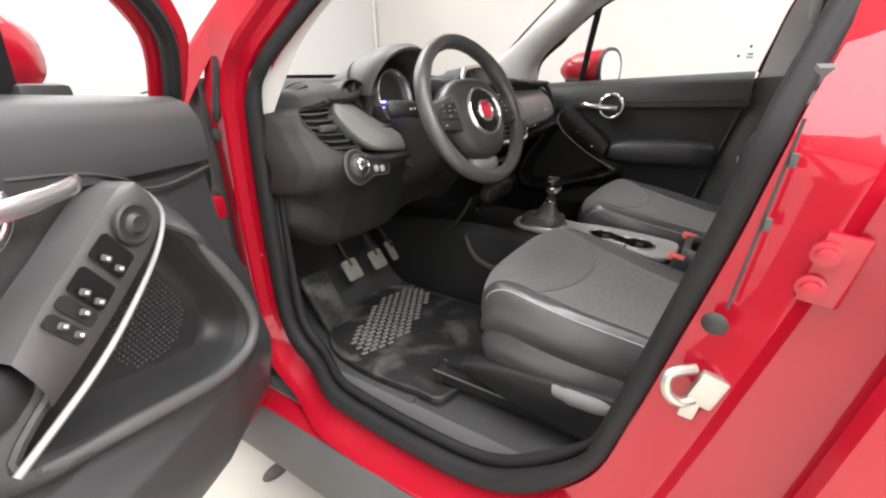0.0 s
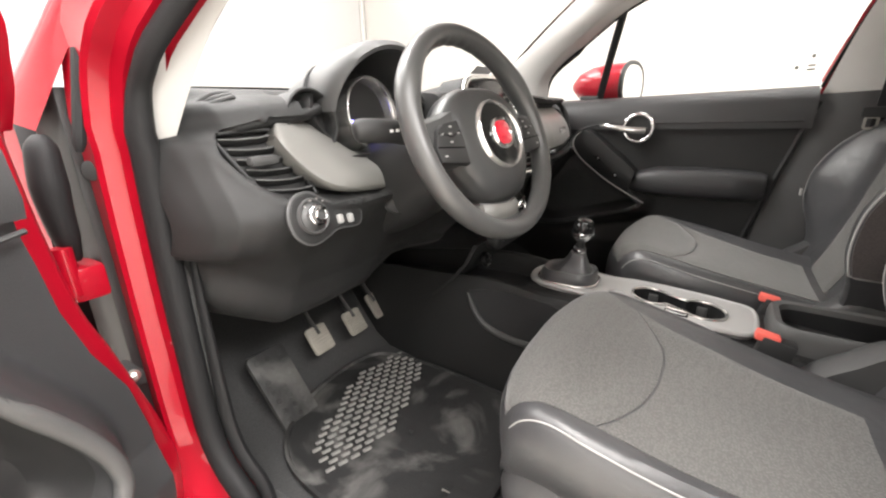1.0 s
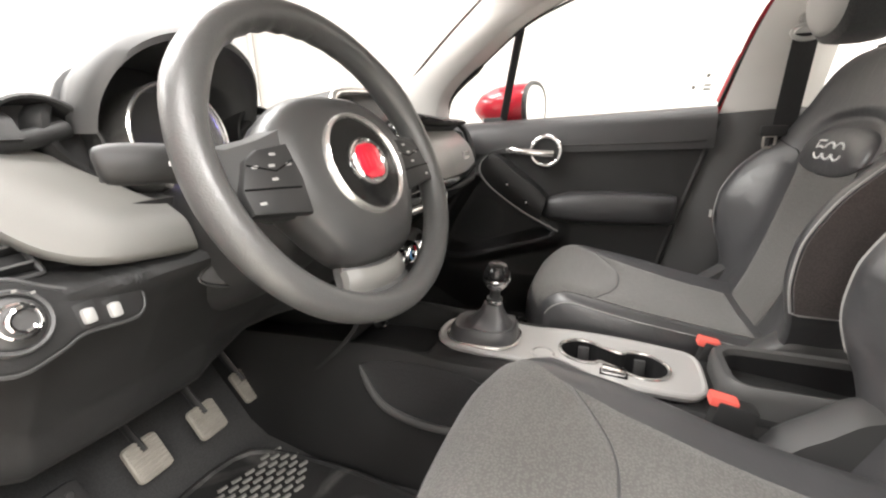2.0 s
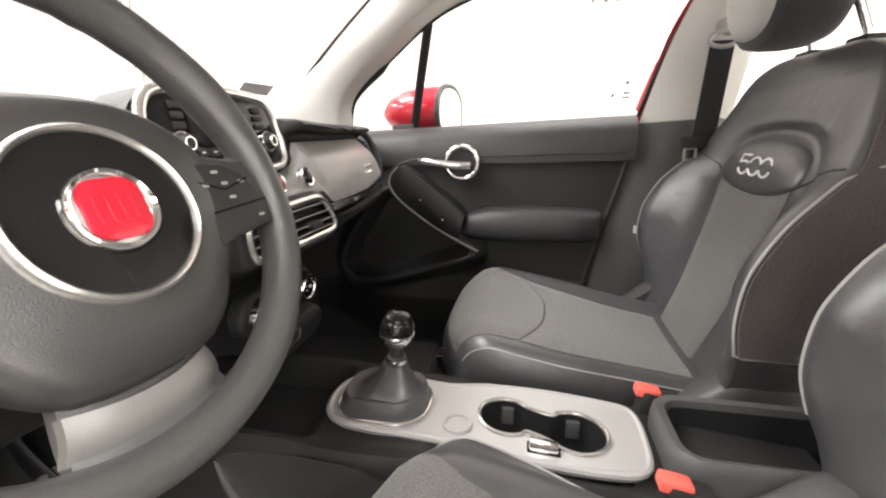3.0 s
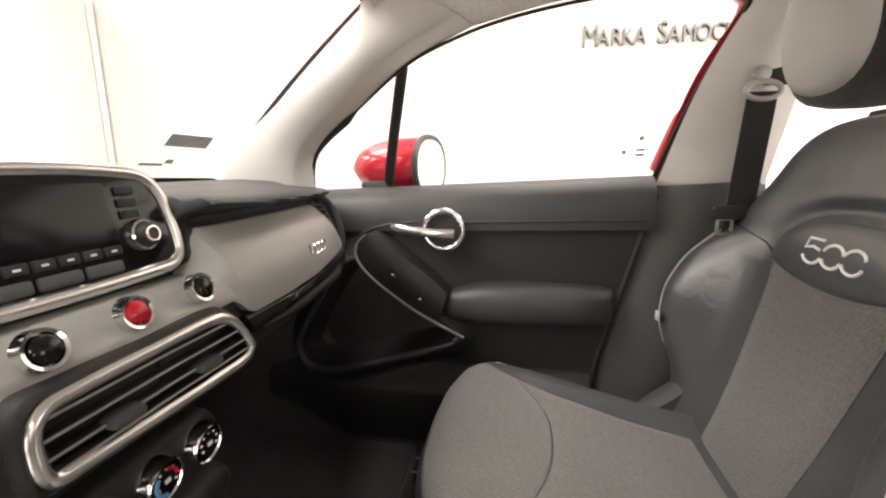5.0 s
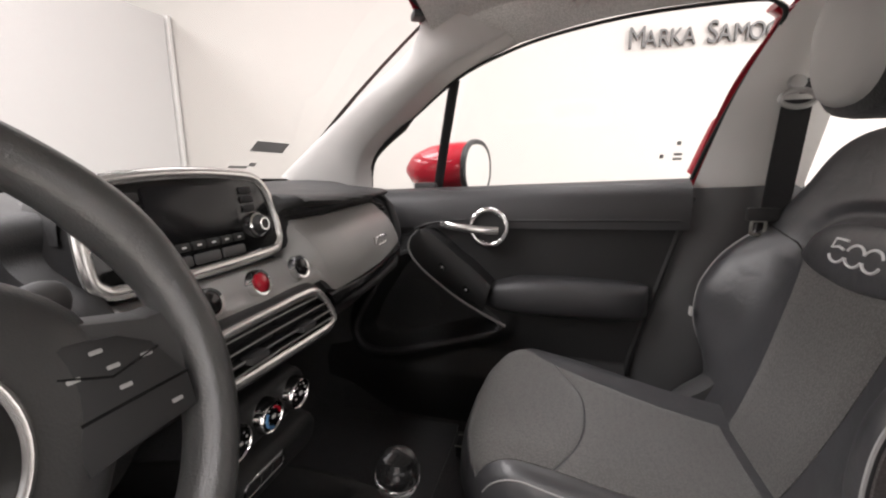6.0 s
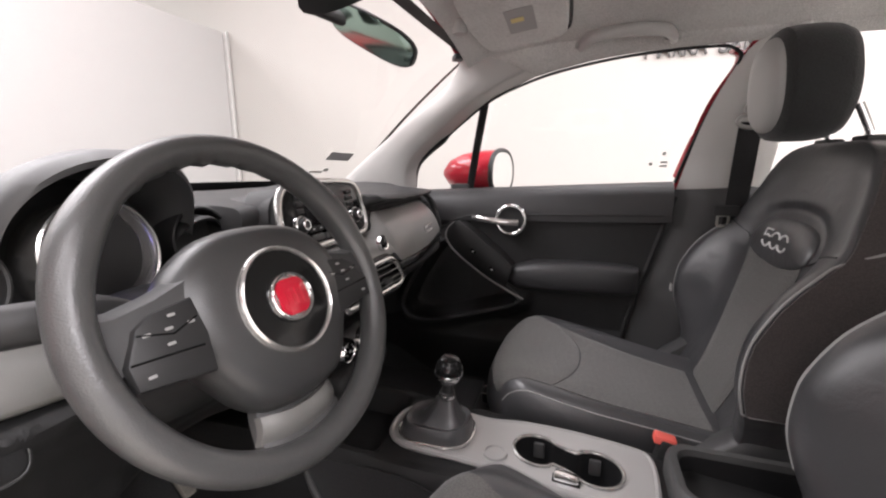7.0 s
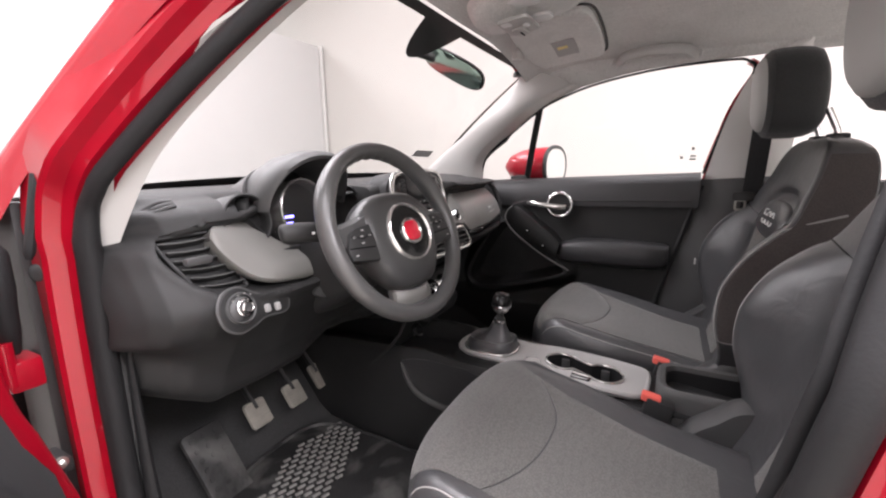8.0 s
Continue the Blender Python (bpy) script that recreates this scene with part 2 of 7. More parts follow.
def box(centre, size, bevel=0.004, rot=(0, 0, 0), seg=2):
    bm = bmesh.new()
    bmesh.ops.create_cube(bm, size=1)
    bmesh.ops.scale(bm, vec=size, verts=bm.verts)
    if bevel:
        bmesh.ops.bevel(bm, geom=list(bm.edges), offset=min(bevel, min(size) * 0.45), segments=seg, affect="EDGES", profile=0.6)
    bmesh.ops.transform(bm, matrix=pose(*centre, *rot), verts=bm.verts)
    return bm


def plate(outline, origin, u, v, depth, bevel=0.003, seg=2):
    """An outline (pairs along u and v) raised by depth along u x v, its front edge rounded."""
    u, v = Vector(u).normalized(), Vector(v).normalized()
    w = u.cross(v).normalized()
    o = Vector(origin)
    n = len(outline)
    cx = sum(p[0] for p in outline) / n
    cy = sum(p[1] for p in outline) / n
    rows = [[(p[0], p[1], 0.0) for p in outline]]
    for i in range(seg + 1):
        a = math.pi / 2 * i / seg
        ins = bevel * (1 - math.cos(a))
        ring = []
        for q in range(n):
            p, a0, a1 = Vector(outline[q]), Vector(outline[q - 1]), Vector(outline[(q + 1) % n])
            t = (a1 - a0).normalized()
            nrm = Vector((-t.y, t.x))
            if nrm.dot(Vector((cx, cy)) - p) < 0:
                nrm = -nrm
            ring.append((p.x + nrm.x * ins, p.y + nrm.y * ins, depth - bevel + bevel * math.sin(a)))
        rows.append(ring)
    return grid([[o + u * x + v * y + w * h for x, y, h in ring] for ring in rows], wrap_v=True, caps=True)


def rounded(w, h, r, n=5):
    """The outline of a rectangle with round corners, about its middle."""
    out = []
    for cx, cy, a0 in ((w / 2 - r, h / 2 - r, 0), (-w / 2 + r, h / 2 - r, 90), (-w / 2 + r, -h / 2 + r, 180), (w / 2 - r, -h / 2 + r, 270)):
        for i in range(n + 1):
            a = radians(a0 + 90 * i / n)
            out.append((cx + r * math.cos(a), cy + r * math.sin(a)))
    return out


def oval(a, b, n=32, power=2.0):
    out = []
    for i in range(n):
        t = 2 * math.pi * i / n
        c, s = math.cos(t), math.sin(t)
        out.append((a * math.copysign(abs(c) ** (2 / power), c), b * math.copysign(abs(s) ** (2 / power), s)))
    return out


def on(origin, u, v, pts, lift=0.0):
    """Pairs in the plane of u and v as places."""
    u, v = Vector(u).normalized(), Vector(v).normalized()
    w = u.cross(v)
    return [Vector(origin) + u * p[0] + v * p[1] + w * lift for p in pts]


def merge(*bms):
    """Joins loose pieces of one part into one bmesh."""
    out = bmesh.new()
    for b in bms:
        me = bpy.data.meshes.new("piece")
        b.to_mesh(me)
        b.free()
        out.from_mesh(me)
        bpy.data.meshes.remove(me)
    return out


def lerp(table, x):
    """Straight-line reading of a table of (x, value)."""
    return float(np.interp(x, [r[0] for r in table], [r[1] for r in table]))


CX = -0.02  # the car's middle plane


# ---- room ----
def wall_slab(name, lo, hi, mat, label, kind="structure"):
    c = [(a + b) / 2 for a, b in zip(lo, hi)]
    ob = part(name, box(c, [b - a for a, b in zip(lo, hi)], 0.0), mat, None, smooth=False)
    return tagged(ob, label, name.split("_")[0], "", kind)


wall_slab("floor", (-4.5, -5.0, -0.12), (2.7, 6.0, 0.0), CONCRETE, "pale smooth concrete showroom floor")
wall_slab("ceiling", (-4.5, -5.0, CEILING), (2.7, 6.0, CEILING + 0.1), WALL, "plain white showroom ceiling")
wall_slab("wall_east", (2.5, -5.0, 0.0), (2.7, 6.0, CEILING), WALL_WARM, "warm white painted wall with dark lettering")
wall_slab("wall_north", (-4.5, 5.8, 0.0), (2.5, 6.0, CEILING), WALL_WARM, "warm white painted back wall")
# west and south walls stay out of view and act as reflectors
wall_slab("wall_west", (-4.7, -5.0, 0.0), (-4.5, 6.0, CEILING), WALL_BOUNCE, "plain unseen wall, painted pale to bounce light into the car")
wall_slab("wall_south", (-4.5, -5.2, 0.0), (2.5, -5.0, CEILING), WALL_BOUNCE, "plain unseen wall, painted pale to bounce light into the car")
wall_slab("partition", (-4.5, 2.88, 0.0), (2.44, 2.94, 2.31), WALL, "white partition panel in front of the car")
edge = thing("partition_post", "thin grey metal post at the end of the partition", "post")
part("post", box((2.465, 2.88, 1.16), (0.03, 0.05, 2.32), 0.004), PILLAR, edge)
stain = part("floor_stain", lathe([(0.001, 0.001), (0.045, 0.001), (0.04, 0.0015), (0.0, 0.0018)], (-0.79, 0.53, 0.0), (0, 0, 1), 18, sx=1.0, sy=0.6), MAT_RUBBER, None)
tagged(stain, "small dark oil spot on the concrete floor", "stain", "", "structure")


def lettering(name, text, size, m, mat, depth=0.004):
    cu = bpy.data.curves.new(name, "FONT")
    cu.body, cu.size, cu.extrude = text, size, depth
    ob = new(name, cu)
    ob.matrix_world = m
    deps = bpy.context.evaluated_depsgraph_get()
    me = bpy.data.meshes.new_from_object(ob.evaluated_get(deps))
    bpy.data.objects.remove(ob)
    me.materials.clear()
    me.materials.append(mat)
    return me


sign = thing("wall_lettering", "dark grey raised letters fixed on the white wall", "lettering")
sx = -0.512
for chars, size in (("M", 0.17), ("ARKA", 0.135), (" ", 0.1), ("S", 0.17), ("AMOCHO", 0.135)):
    for ch in chars:
        if ch == " ":
            sx -= 0.05
            continue
        me = lettering("letter", ch, size, Matrix(), LETTER, 0.012)
        wide = max(v.co.x for v in me.vertices) - min(v.co.x for v in me.vertices)
        ob = new("letter", me)
        ob.parent = sign
        ob.matrix_world = pose(2.486, sx, 1.832, 90, 0, -90) @ Matrix.Diagonal((0.78, 1, 1, 1))
        sx -= wide * 0.78 + 0.006

# ---- car body ----
body = thing("car_body", "glossy red body of a small crossover with its front door opening", "car body")


def side_x(z):
    """How far the body side stands from the middle at that height."""
    return 0.775 if z < 1.03 else 0.775 - 0.45 * (z - 1.03)


# middle line of the rubber seal round the door opening: (y, z)
SEAL = [(0.388, 1.063), (0.407, 0.90), (0.410, 0.70), (0.400, 0.54), (0.335, 0.462), (0.20, 0.422), (0.0, 0.405), (-0.15, 0.412), (-0.245, 0.457), (-0.325, 0.543),
        (-0.362, 0.66), (-0.397, 0.80), (-0.428, 0.93), (-0.452, 1.05), (-0.485, 1.16), (-0.525, 1.30), (-0.545, 1.385), (-0.52, 1.432), (-0.45, 1.445), (-0.30, 1.443),
        (-0.116, 1.427), (0.028, 1.376), (0.15, 1.30), (0.26, 1.21), (0.346, 1.124)]
loop = spline(SEAL, 5, True)


def seal_x(p):
    """How far the seal stands from the middle: the front post is set in."""
    front = max(0.0, min(1.0, (p[0] - 0.20) / 0.14))
    low = max(0.0, min(1.0, (1.13 - p[1]) / 0.11))
    return side_x(p[1]) - 0.042 * front * front * (3 - 2 * front) * low



def outward(path, i):
    t = path[(i + 1) % len(path)] - path[i - 1]
    n = np.array([t[1], -t[0]])
    n /= np.linalg.norm(n)
    return n if n @ (path[i] - np.array([-0.06, 0.85])) > 0 else -n


def ring_skin(profile, side=-1):
    """Carries (outward, sideways) pairs round the door opening; sideways grows away from the car's middle."""
    rows = []
    for i, p in enumerate(loop):
        n = outward(loop, i)
        prof = profile(p) if callable(profile) else profile
        rows.append([(CX + side * (seal_x(p) + dx), p[0] + n[0] * d, p[1] + n[1] * d) for d, dx in prof])
    return grid(rows, wrap_u=True)


def jamb_profile(p):
    low = max(0.0, min(1.0, (0.52 - p[1]) / 0.08))
    rear = max(0.0, min(1.0, (-0.28 - p[0]) / 0.08)) * (1 - low)
    if rear > 0.01 and p[1] < 1.40:
        return [(0.0, -0.03), (0.018, -0.028), (0.022, 0.0), (0.055, 0.008), (0.075, 0.018), (0.085, 0.022), (0.10, 0.012), (0.15, 0.02), (0.185, 0.03), (0.19, 0.075)]
    if low > 0:
        return [(0.0, -0.03), (0.018, -0.028), (0.024, -0.012), (0.045, 0.008), (0.06, 0.03), (0.068, 0.042), (0.078, 0.048), (0.082, 0.046), (0.084, 0.042), (0.085, 0.035)]
    return [(0.0, -0.03), (0.018, -0.028), (0.022, 0.004), (0.036, 0.012), (0.041, 0.032), (0.048, 0.037), (0.053, 0.028), (0.075, 0.026), (0.112, 0.030), (0.128, 0.012)]


part("door_jamb", ring_skin(jamb_profile), RED, body, "glossy red painted door jamb")
# the seal: a fat rubber lip round the opening
def thin_post(p):
    """1 along the upright of the centre pillar, where the seal is slim and set back."""
    return max(0.0, min(1.0, (-0.26 - p[0]) / 0.08)) * max(0.0, min(1.0, (p[1] - 0.46) / 0.10))


seal_path = [(CX - seal_x(p) + 0.004, p[0] - 0.008 * thin_post(p), p[1]) for p in loop]
part("door_seal", tube(seal_path, [0.0145 + 0.0065 * max(0.0, min(1.0, (1.10 - p[1]) / 0.08)) if p[0] > -0.26 else 0.0125 + 0.0085 * max(0.0, min(1.0, (0.56 - p[1]) / 0.10)) for p in loop], 12, True, flat=(1.0, 0.85), up=(1, 0, 0)), RUBBER, body, "thick black rubber door seal")
lip = [(CX - seal_x(p) + 0.030, p[0] - outward(loop, i)[0] * (0.016 - 0.018 * thin_post(p)), p[1] - outward(loop, i)[1] * 0.016) for i, p in enumerate(loop)]
k0 = next(i for i, p in enumerate(loop) if p[1] < 1.0)
k1 = next(i for i, p in enumerate(loop) if i > k0 and p[1] > 1.43)
part("seal_lip", tube(lip[k0:k1], [min(0.015, 0.003 + 0.0012 * min(i, k1 - k0 - 1 - i)) * (1 - 0.6 * thin_post(loop[k0 + i])) for i in range(k1 - k0)], 10, False, flat=(1.0, 0.7), up=(1, 0, 0)), RUBBER, body)
# inner sill step in dark plastic
part("sill_trim", sheet([[(CX - 0.735 + a * 0.10, y, 0.412 - a * 0.035 - 0.02 * a * a) for a in (0, 0.25, 0.5, 0.75, 1.0)] for y in np.linspace(0.38, -0.30, 12)], 0.01, (0, 0, -1)), CARPET, body)
# rocker cladding under the sill
rock = [(-0.822, 0.333), (-0.838, 0.318), (-0.842, 0.30), (-0.850, 0.285), (-0.854, 0.24), (-0.850, 0.20), (-0.83, 0.16), (-0.80, 0.15)]
part("sill_cladding", grid([[(x + CX, y, z) for x, z in rock] for y in np.linspace(0.62, -1.6, 12)]), CLADDING, body, "grey textured plastic sill cladding")
part("sill_skin", grid([[(CX - 0.775 - a, y, 0.345 - b) for a, b in ((0.0, 0.0), (0.03, 0.003), (0.045, 0.01), (0.05, 0.03))] for y in np.linspace(0.62, -1.6, 14)]), RED, body)
# front wing behind the open door, with the door gap
wing = [[(CX - 0.80 - 0.075 * math.sin(min(1, a * 2.2) * math.pi / 2) + 0.12 * a * a, 0.60 + 1.3 * a, z) for z in (0.25, 0.5, 0.75, 0.95, 1.02, 1.045)] for a in np.linspace(0, 1, 12)]
part("front_wing", grid(wing), RED, body)
part("hinge_pillar", box((CX - 0.765, 0.56, 0.72), (0.02, 0.11, 0.75), 0.004), BLACK, body)
part("wiring_boot", tube(spline([(CX - 0.800, 0.512, 1.035), (CX - 0.805, 0.506, 1.0), (CX - 0.808, 0.504, 0.95), (CX - 0.806, 0.506, 0.90), (CX - 0.80, 0.512, 0.865)], 5), list(np.interp(np.linspace(0, 1, 21), (0, 0.12, 0.4, 0.75, 1), (0.010, 0.022, 0.026, 0.020, 0.008))), 14, flat=(1.0, 0.8)), RUBBER, body, "black rubber wiring boot")
part("bonnet", grid([[(CX + sx * (0.80 - 0.10 * a), 0.86 + 1.1 * a + 0.05 * (1 - sx * sx), 1.045 - 0.10 * a * a + 0.02 * (1 - sx * sx)) for sx in np.linspace(-1, 1, 14)] for a in np.linspace(0, 1, 8)]), RED, body)
for bx, by, bz in ((-0.760, 0.494, 0.986),):
    part("jamb_plug", lathe([(0.0, 0.0), (0.013, 0.0), (0.014, 0.003), (0.009, 0.006), (0.0, 0.006)], (CX + bx + 0.0, by, bz), (-0.9, -0.4, 0), 18), PILLAR_DARK, body, "round grey rubber plug")
# check strap and its bolt
part("check_strap", box((CX - 0.80, 0.475, 0.682), (0.04, 0.06, 0.022), 0.004), BLACK, body)
part("check_bolt", lathe([(0.0, 0.0), (0.009, 0.0), (0.009, 0.008), (0.005, 0.012), (0.0, 0.012)], (CX - 0.792, 0.450, 0.690), (-0.7, -0.7, 0), 12), STEEL, body, "small zinc bolt")
part("pillar_gasket", tube(spline([(-0.774, 0.452, 1.140), (-0.780, 0.450, 1.115), (-0.790, 0.450, 1.07), (-0.802, 0.450, 1.015)], 4), [0.003] + [0.0095] * 11 + [0.005], 8, flat=(1.0, 0.8)), RUBBER, body, "black rubber gasket strip")
for hz in (0.845, 0.56):
    part("door_hinge", merge(box((CX - 0.80, 0.515, hz - 0.012), (0.045, 0.06, 0.05), 0.008), lathe([(0.0, -0.035), (0.012, -0.035), (0.012, 0.035), (0.0, 0.035)], (CX - 0.818, 0.495, hz + 0.01), (0, 0, 1), 14)), RED, body)
# striker, rear hinge and plug on the centre pillar
strike = [(CX - 0.790, -0.440, 0.776), (CX - 0.806, -0.420, 0.774), (CX - 0.812, -0.414, 0.766), (CX - 0.812, -0.418, 0.748), (CX - 0.808, -0.432, 0.738), (CX - 0.792, -0.450, 0.742)]
part("striker", merge(tube(spline(strike, 4), 0.006, 8), box((CX - 0.795, -0.455, 0.756), (0.012, 0.030, 0.044), 0.005, (18, 0, 8)), box((CX - 0.795, -0.442, 0.726), (0.008, 0.018, 0.030), 0.004, (10, 0, 8))), STEEL, body, "bare metal door striker loop")
part("pillar_plug", lathe([(0.0, 0.0), (0.012, 0.0), (0.013, 0.003), (0.008, 0.007), (0.0, 0.007)], (CX - 0.797, -0.447, 0.842), (-1, 0.2, 0), 18), BLACK, body, "black rubber stop")
for hz in (0.938, 0.905):
    part("hinge_bolt", lathe([(0.0, 0.0), (0.012, 0.0), (0.012, 0.004), (0.008, 0.005), (0.008, 0.011), (0.0, 0.013)], (CX - 0.806, -0.513 + (0.935 - hz) * 0.1, hz), (-1, 0.1, 0), 12), RED, body)
part("hinge_leaf", box((CX - 0.799, -0.522, 0.921), (0.010, 0.034, 0.070), 0.005, (8, 0, 2)), RED, body)
gap = [(CX - 0.792 - 0.003, -0.452 - 0.10 * (z - 0.84), z) for z in np.linspace(0.86, 1.05, 9)]
part("pillar_gap", tube(gap, 0.0018, 6, flat=(0.6, 1.0), up=(0, 1, 0)), BLACK, body, "dark slotted gap on the pillar")
for gz in (0.955, 1.015):
    part("pillar_tab", box((CX - 0.798, -0.456 - 0.10 * (gz - 0.84), gz), (0.004, 0.006, 0.013), 0.0015), PILLAR_DARK, body, "small grey tab")
# rear side of the body: rear door skin, closed
rear = []
for a in np.linspace(0, 1, 14):
    col = []
    for z in (0.30, 0.40, 0.55, 0.70, 0.85, 0.98, 1.06):
        start = -0.50 - 0.16 * max(0, (z - 0.40)) - 0.0
        col.append((CX - 0.835 - 0.055 * math.sin(math.pi * min(1, (z - 0.25) / 1.0)) + (0.03 if a == 0 else 0), start - a * 1.1, z))
    rear.append(col)
part("rear_door_skin", sheet(rear, 0.03, (1, 0, 0)), RED, body)

# floor pan, bulkhead, carpets
part("floor_pan", box((CX, -0.5, 0.33), (1.5, 2.4, 0.05), 0.01), CARPET, body, "black carpeted car floor")
carpet_rows = []
for y in np.linspace(0.10, 0.80, 14):
    row = []
    for x in np.linspace(-0.74, 0.70, 30):
        rise = max(0.0, (y - 0.56)) * 1.1
        kick = 0.02 * max(0.0, (abs(x - CX) - 0.62) / 0.10) ** 2
        row.append((x, y, 0.362 + rise + min(kick, 0.25)))
    carpet_rows.append(row)
part("footwell_carpet", sheet(carpet_rows, 0.01, (0, 0, -1)), CARPET, body)
part("bulkhead", box((CX, 0.84, 0.72), (1.5, 0.04, 0.66), 0.01), BLACK, body)
for sgn in (-1, 1):
    rows = [[(CX + sgn * (0.715 - 0.02 * math.sin((y - 0.3) * 5)), y, z) for z in (0.36, 0.5, 0.65, 0.8, 0.95, 1.03)] for y in np.linspace(0.405, 0.80, 8)]
    part("kick_panel", sheet(rows, 0.02, (sgn, 0, 0)), CARPET, body)

# roof, headliner and pillars
def roof_z(x, y):
    u = abs(x - CX) / 0.60
    front = max(0.0, (y + 0.15) / 0.27)
    return 1.535 - 0.075 * u ** 2.6 - 0.045 * front ** 2


roof_rows = [[(CX + u * 0.60, y, roof_z(CX + u * 0.60, y)) for u in np.linspace(-1, 1, 33)] for y in np.linspace(0.125, -2.2, 40)]
part("headliner", sheet(roof_rows, 0.012, (0, 0, 1)), LINER, body, "pale grey cloth headliner")
roof_out = [[(CX + u * 0.64, y, roof_z(CX + u * 0.60, y) + 0.05 - 0.03 * abs(u) ** 4) for u in np.linspace(-1, 1, 25)] for y in np.linspace(0.16, -2.3, 30)]
part("roof_skin", sheet(roof_out, 0.01, (0, 0, 1)), RED, body, "red painted roof panel")


def pillar_strip(name, a_edge, b_edge, mat, bow, label=""):
    """A trim skin between two edge lines, bowed inwards by the given vector."""
    A, B = spline(a_edge, 6), spline(b_edge, 6)
    rows = []
    for p, q in zip(A, B):
        rows.append([tuple(p * (1 - s) + q * s + np.array(bow) * math.sin(math.pi * s)) for s in np.linspace(0, 1, 9)])
    return part(name, sheet(rows, 0.012, (-bow[0] * 0.3, 0.3, 0.3)), mat, body, label)


for sgn in (-1, 1):
    gx = lambda z, d=0.0: CX + sgn * (0.775 + d - 0.45 * (z - 1.07))
    # screen pillar from the dash to the header
    screen_edge = [(CX + sgn * 0.665, 0.60, 1.085), (CX + sgn * 0.635, 0.44, 1.19), (CX + sgn * 0.595, 0.27, 1.325), (CX + sgn * 0.565, 0.13, 1.44), (CX + sgn * 0.54, 0.085, 1.478)]
    if sgn > 0:
        screen_edge = [(0.645, 0.62, 1.106), (0.612, 0.452, 1.222), (0.566, 0.296, 1.316), (0.546, 0.176, 1.400), (0.515, 0.130, 1.478)]
    door_edge = [(gx(1.05, -0.012), 0.385, 1.03), (gx(1.16, -0.014), 0.345, 1.16), (gx(1.28, -0.014), 0.195, 1.275), (gx(1.35, -0.014), 0.075, 1.352), (gx(1.40, -0.014), -0.06, 1.405)]
    ridge = [(p[0] - sgn * 0.058, p[1] + 0.018, p[2] + 0.004) for p in door_edge]
    if sgn < 0:
        door_edge[:3] = [(-0.744, 0.412, 1.010), (-0.744, 0.368, 1.150), (-0.690, 0.212, 1.285)]
        ridge[:4] = [(-0.722, 0.384, 1.008), (-0.684, 0.300, 1.16), (-0.634, 0.172, 1.279), (-0.597, 0.064, 1.357)]
    rows = []
    for a, b, c in zip(spline(screen_edge, 6), spline(ridge, 6), spline(door_edge, 6)):
        row = [a * (1 - s) + b * s + np.array((-sgn * 0.012, -0.008, 0)) * math.sin(math.pi * s) for s in np.linspace(0, 0.92, 7)]
        row += [b + (c - b) * s + (a - b) * (0.03 * (1 - s) ** 2) for s in (0.0, 0.12, 0.3, 0.65, 1.0)]
        rows.append([tuple(p) for p in row])
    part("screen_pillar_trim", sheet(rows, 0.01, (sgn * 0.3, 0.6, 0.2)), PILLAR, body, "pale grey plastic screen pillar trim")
    # outer red skin of the screen pillar
    o1 = [(CX + sgn * 0.785, 0.68, 1.045), (CX + sgn * 0.732, 0.455, 1.19), (CX + sgn * 0.685, 0.265, 1.335), (CX + sgn * 0.655, 0.09, 1.445), (CX + sgn * 0.65, -0.1, 1.50)]
    o2 = [(CX + sgn * 0.80, 0.47, 1.04), (CX + sgn * 0.755, 0.39, 1.17), (CX + sgn * 0.70, 0.23, 1.31), (CX + sgn * 0.665, 0.09, 1.40), (CX + sgn * 0.645, -0.08, 1.455)]
    if sgn < 0:
        o2[:3] = [(CX - 0.797, 0.53, 1.04), (CX - 0.75, 0.43, 1.17), (CX - 0.70, 0.25, 1.31)]
    pillar_strip("screen_pillar_skin", o1, o2, RED, (sgn * 0.02, 0.02, 0.015))
    # roof rail trim above the doors
    r1 = [(gx(1.40, -0.014), -0.06, 1.405), (gx(1.44, -0.014), -0.25, 1.437), (gx(1.447, -0.014), -0.5, 1.448), (gx(1.445, -0.014), -1.0, 1.445), (gx(1.42, -0.014), -1.9, 1.42)]
    r2 = [(CX + sgn * 0.54, 0.085, 1.478), (CX + sgn * 0.545, -0.2, 1.495), (CX + sgn * 0.55, -0.5, 1.50), (CX + sgn * 0.55, -1.0, 1.50), (CX + sgn * 0.55, -1.9, 1.48)]
    pillar_strip("roof_rail_trim", r1, r2, LINER, (-sgn * 0.012, 0, -0.006))
    # centre pillar: upper trim with light put into its colour, dark lower trim
    b1 = [(gx(1.07, -0.02), -0.475, 1.06), (gx(1.28, -0.02), -0.52, 1.28), (gx(1.42, -0.02), -0.585, 1.43), (gx(1.45, -0.02), -0.66, 1.47)]
    b2 = [(gx(1.07, -0.02), -0.70, 1.06), (gx(1.28, -0.02), -0.70, 1.28), (gx(1.42, -0.02), -0.70, 1.43), (gx(1.45, -0.02), -0.70, 1.47)]
    pillar_strip("centre_pillar_trim", b1, b2, PILLAR_BRIGHTENED, (-sgn * 0.035, 0, 0), "grey plastic centre pillar trim, colour brightened against the roof's shade")
    c1 = [(CX + sgn * 0.745, -0.36, 0.40), (CX + sgn * 0.735, -0.375, 0.62), (CX + sgn * 0.745, -0.41, 0.84), (CX + sgn * 0.755, -0.478, 1.09)]
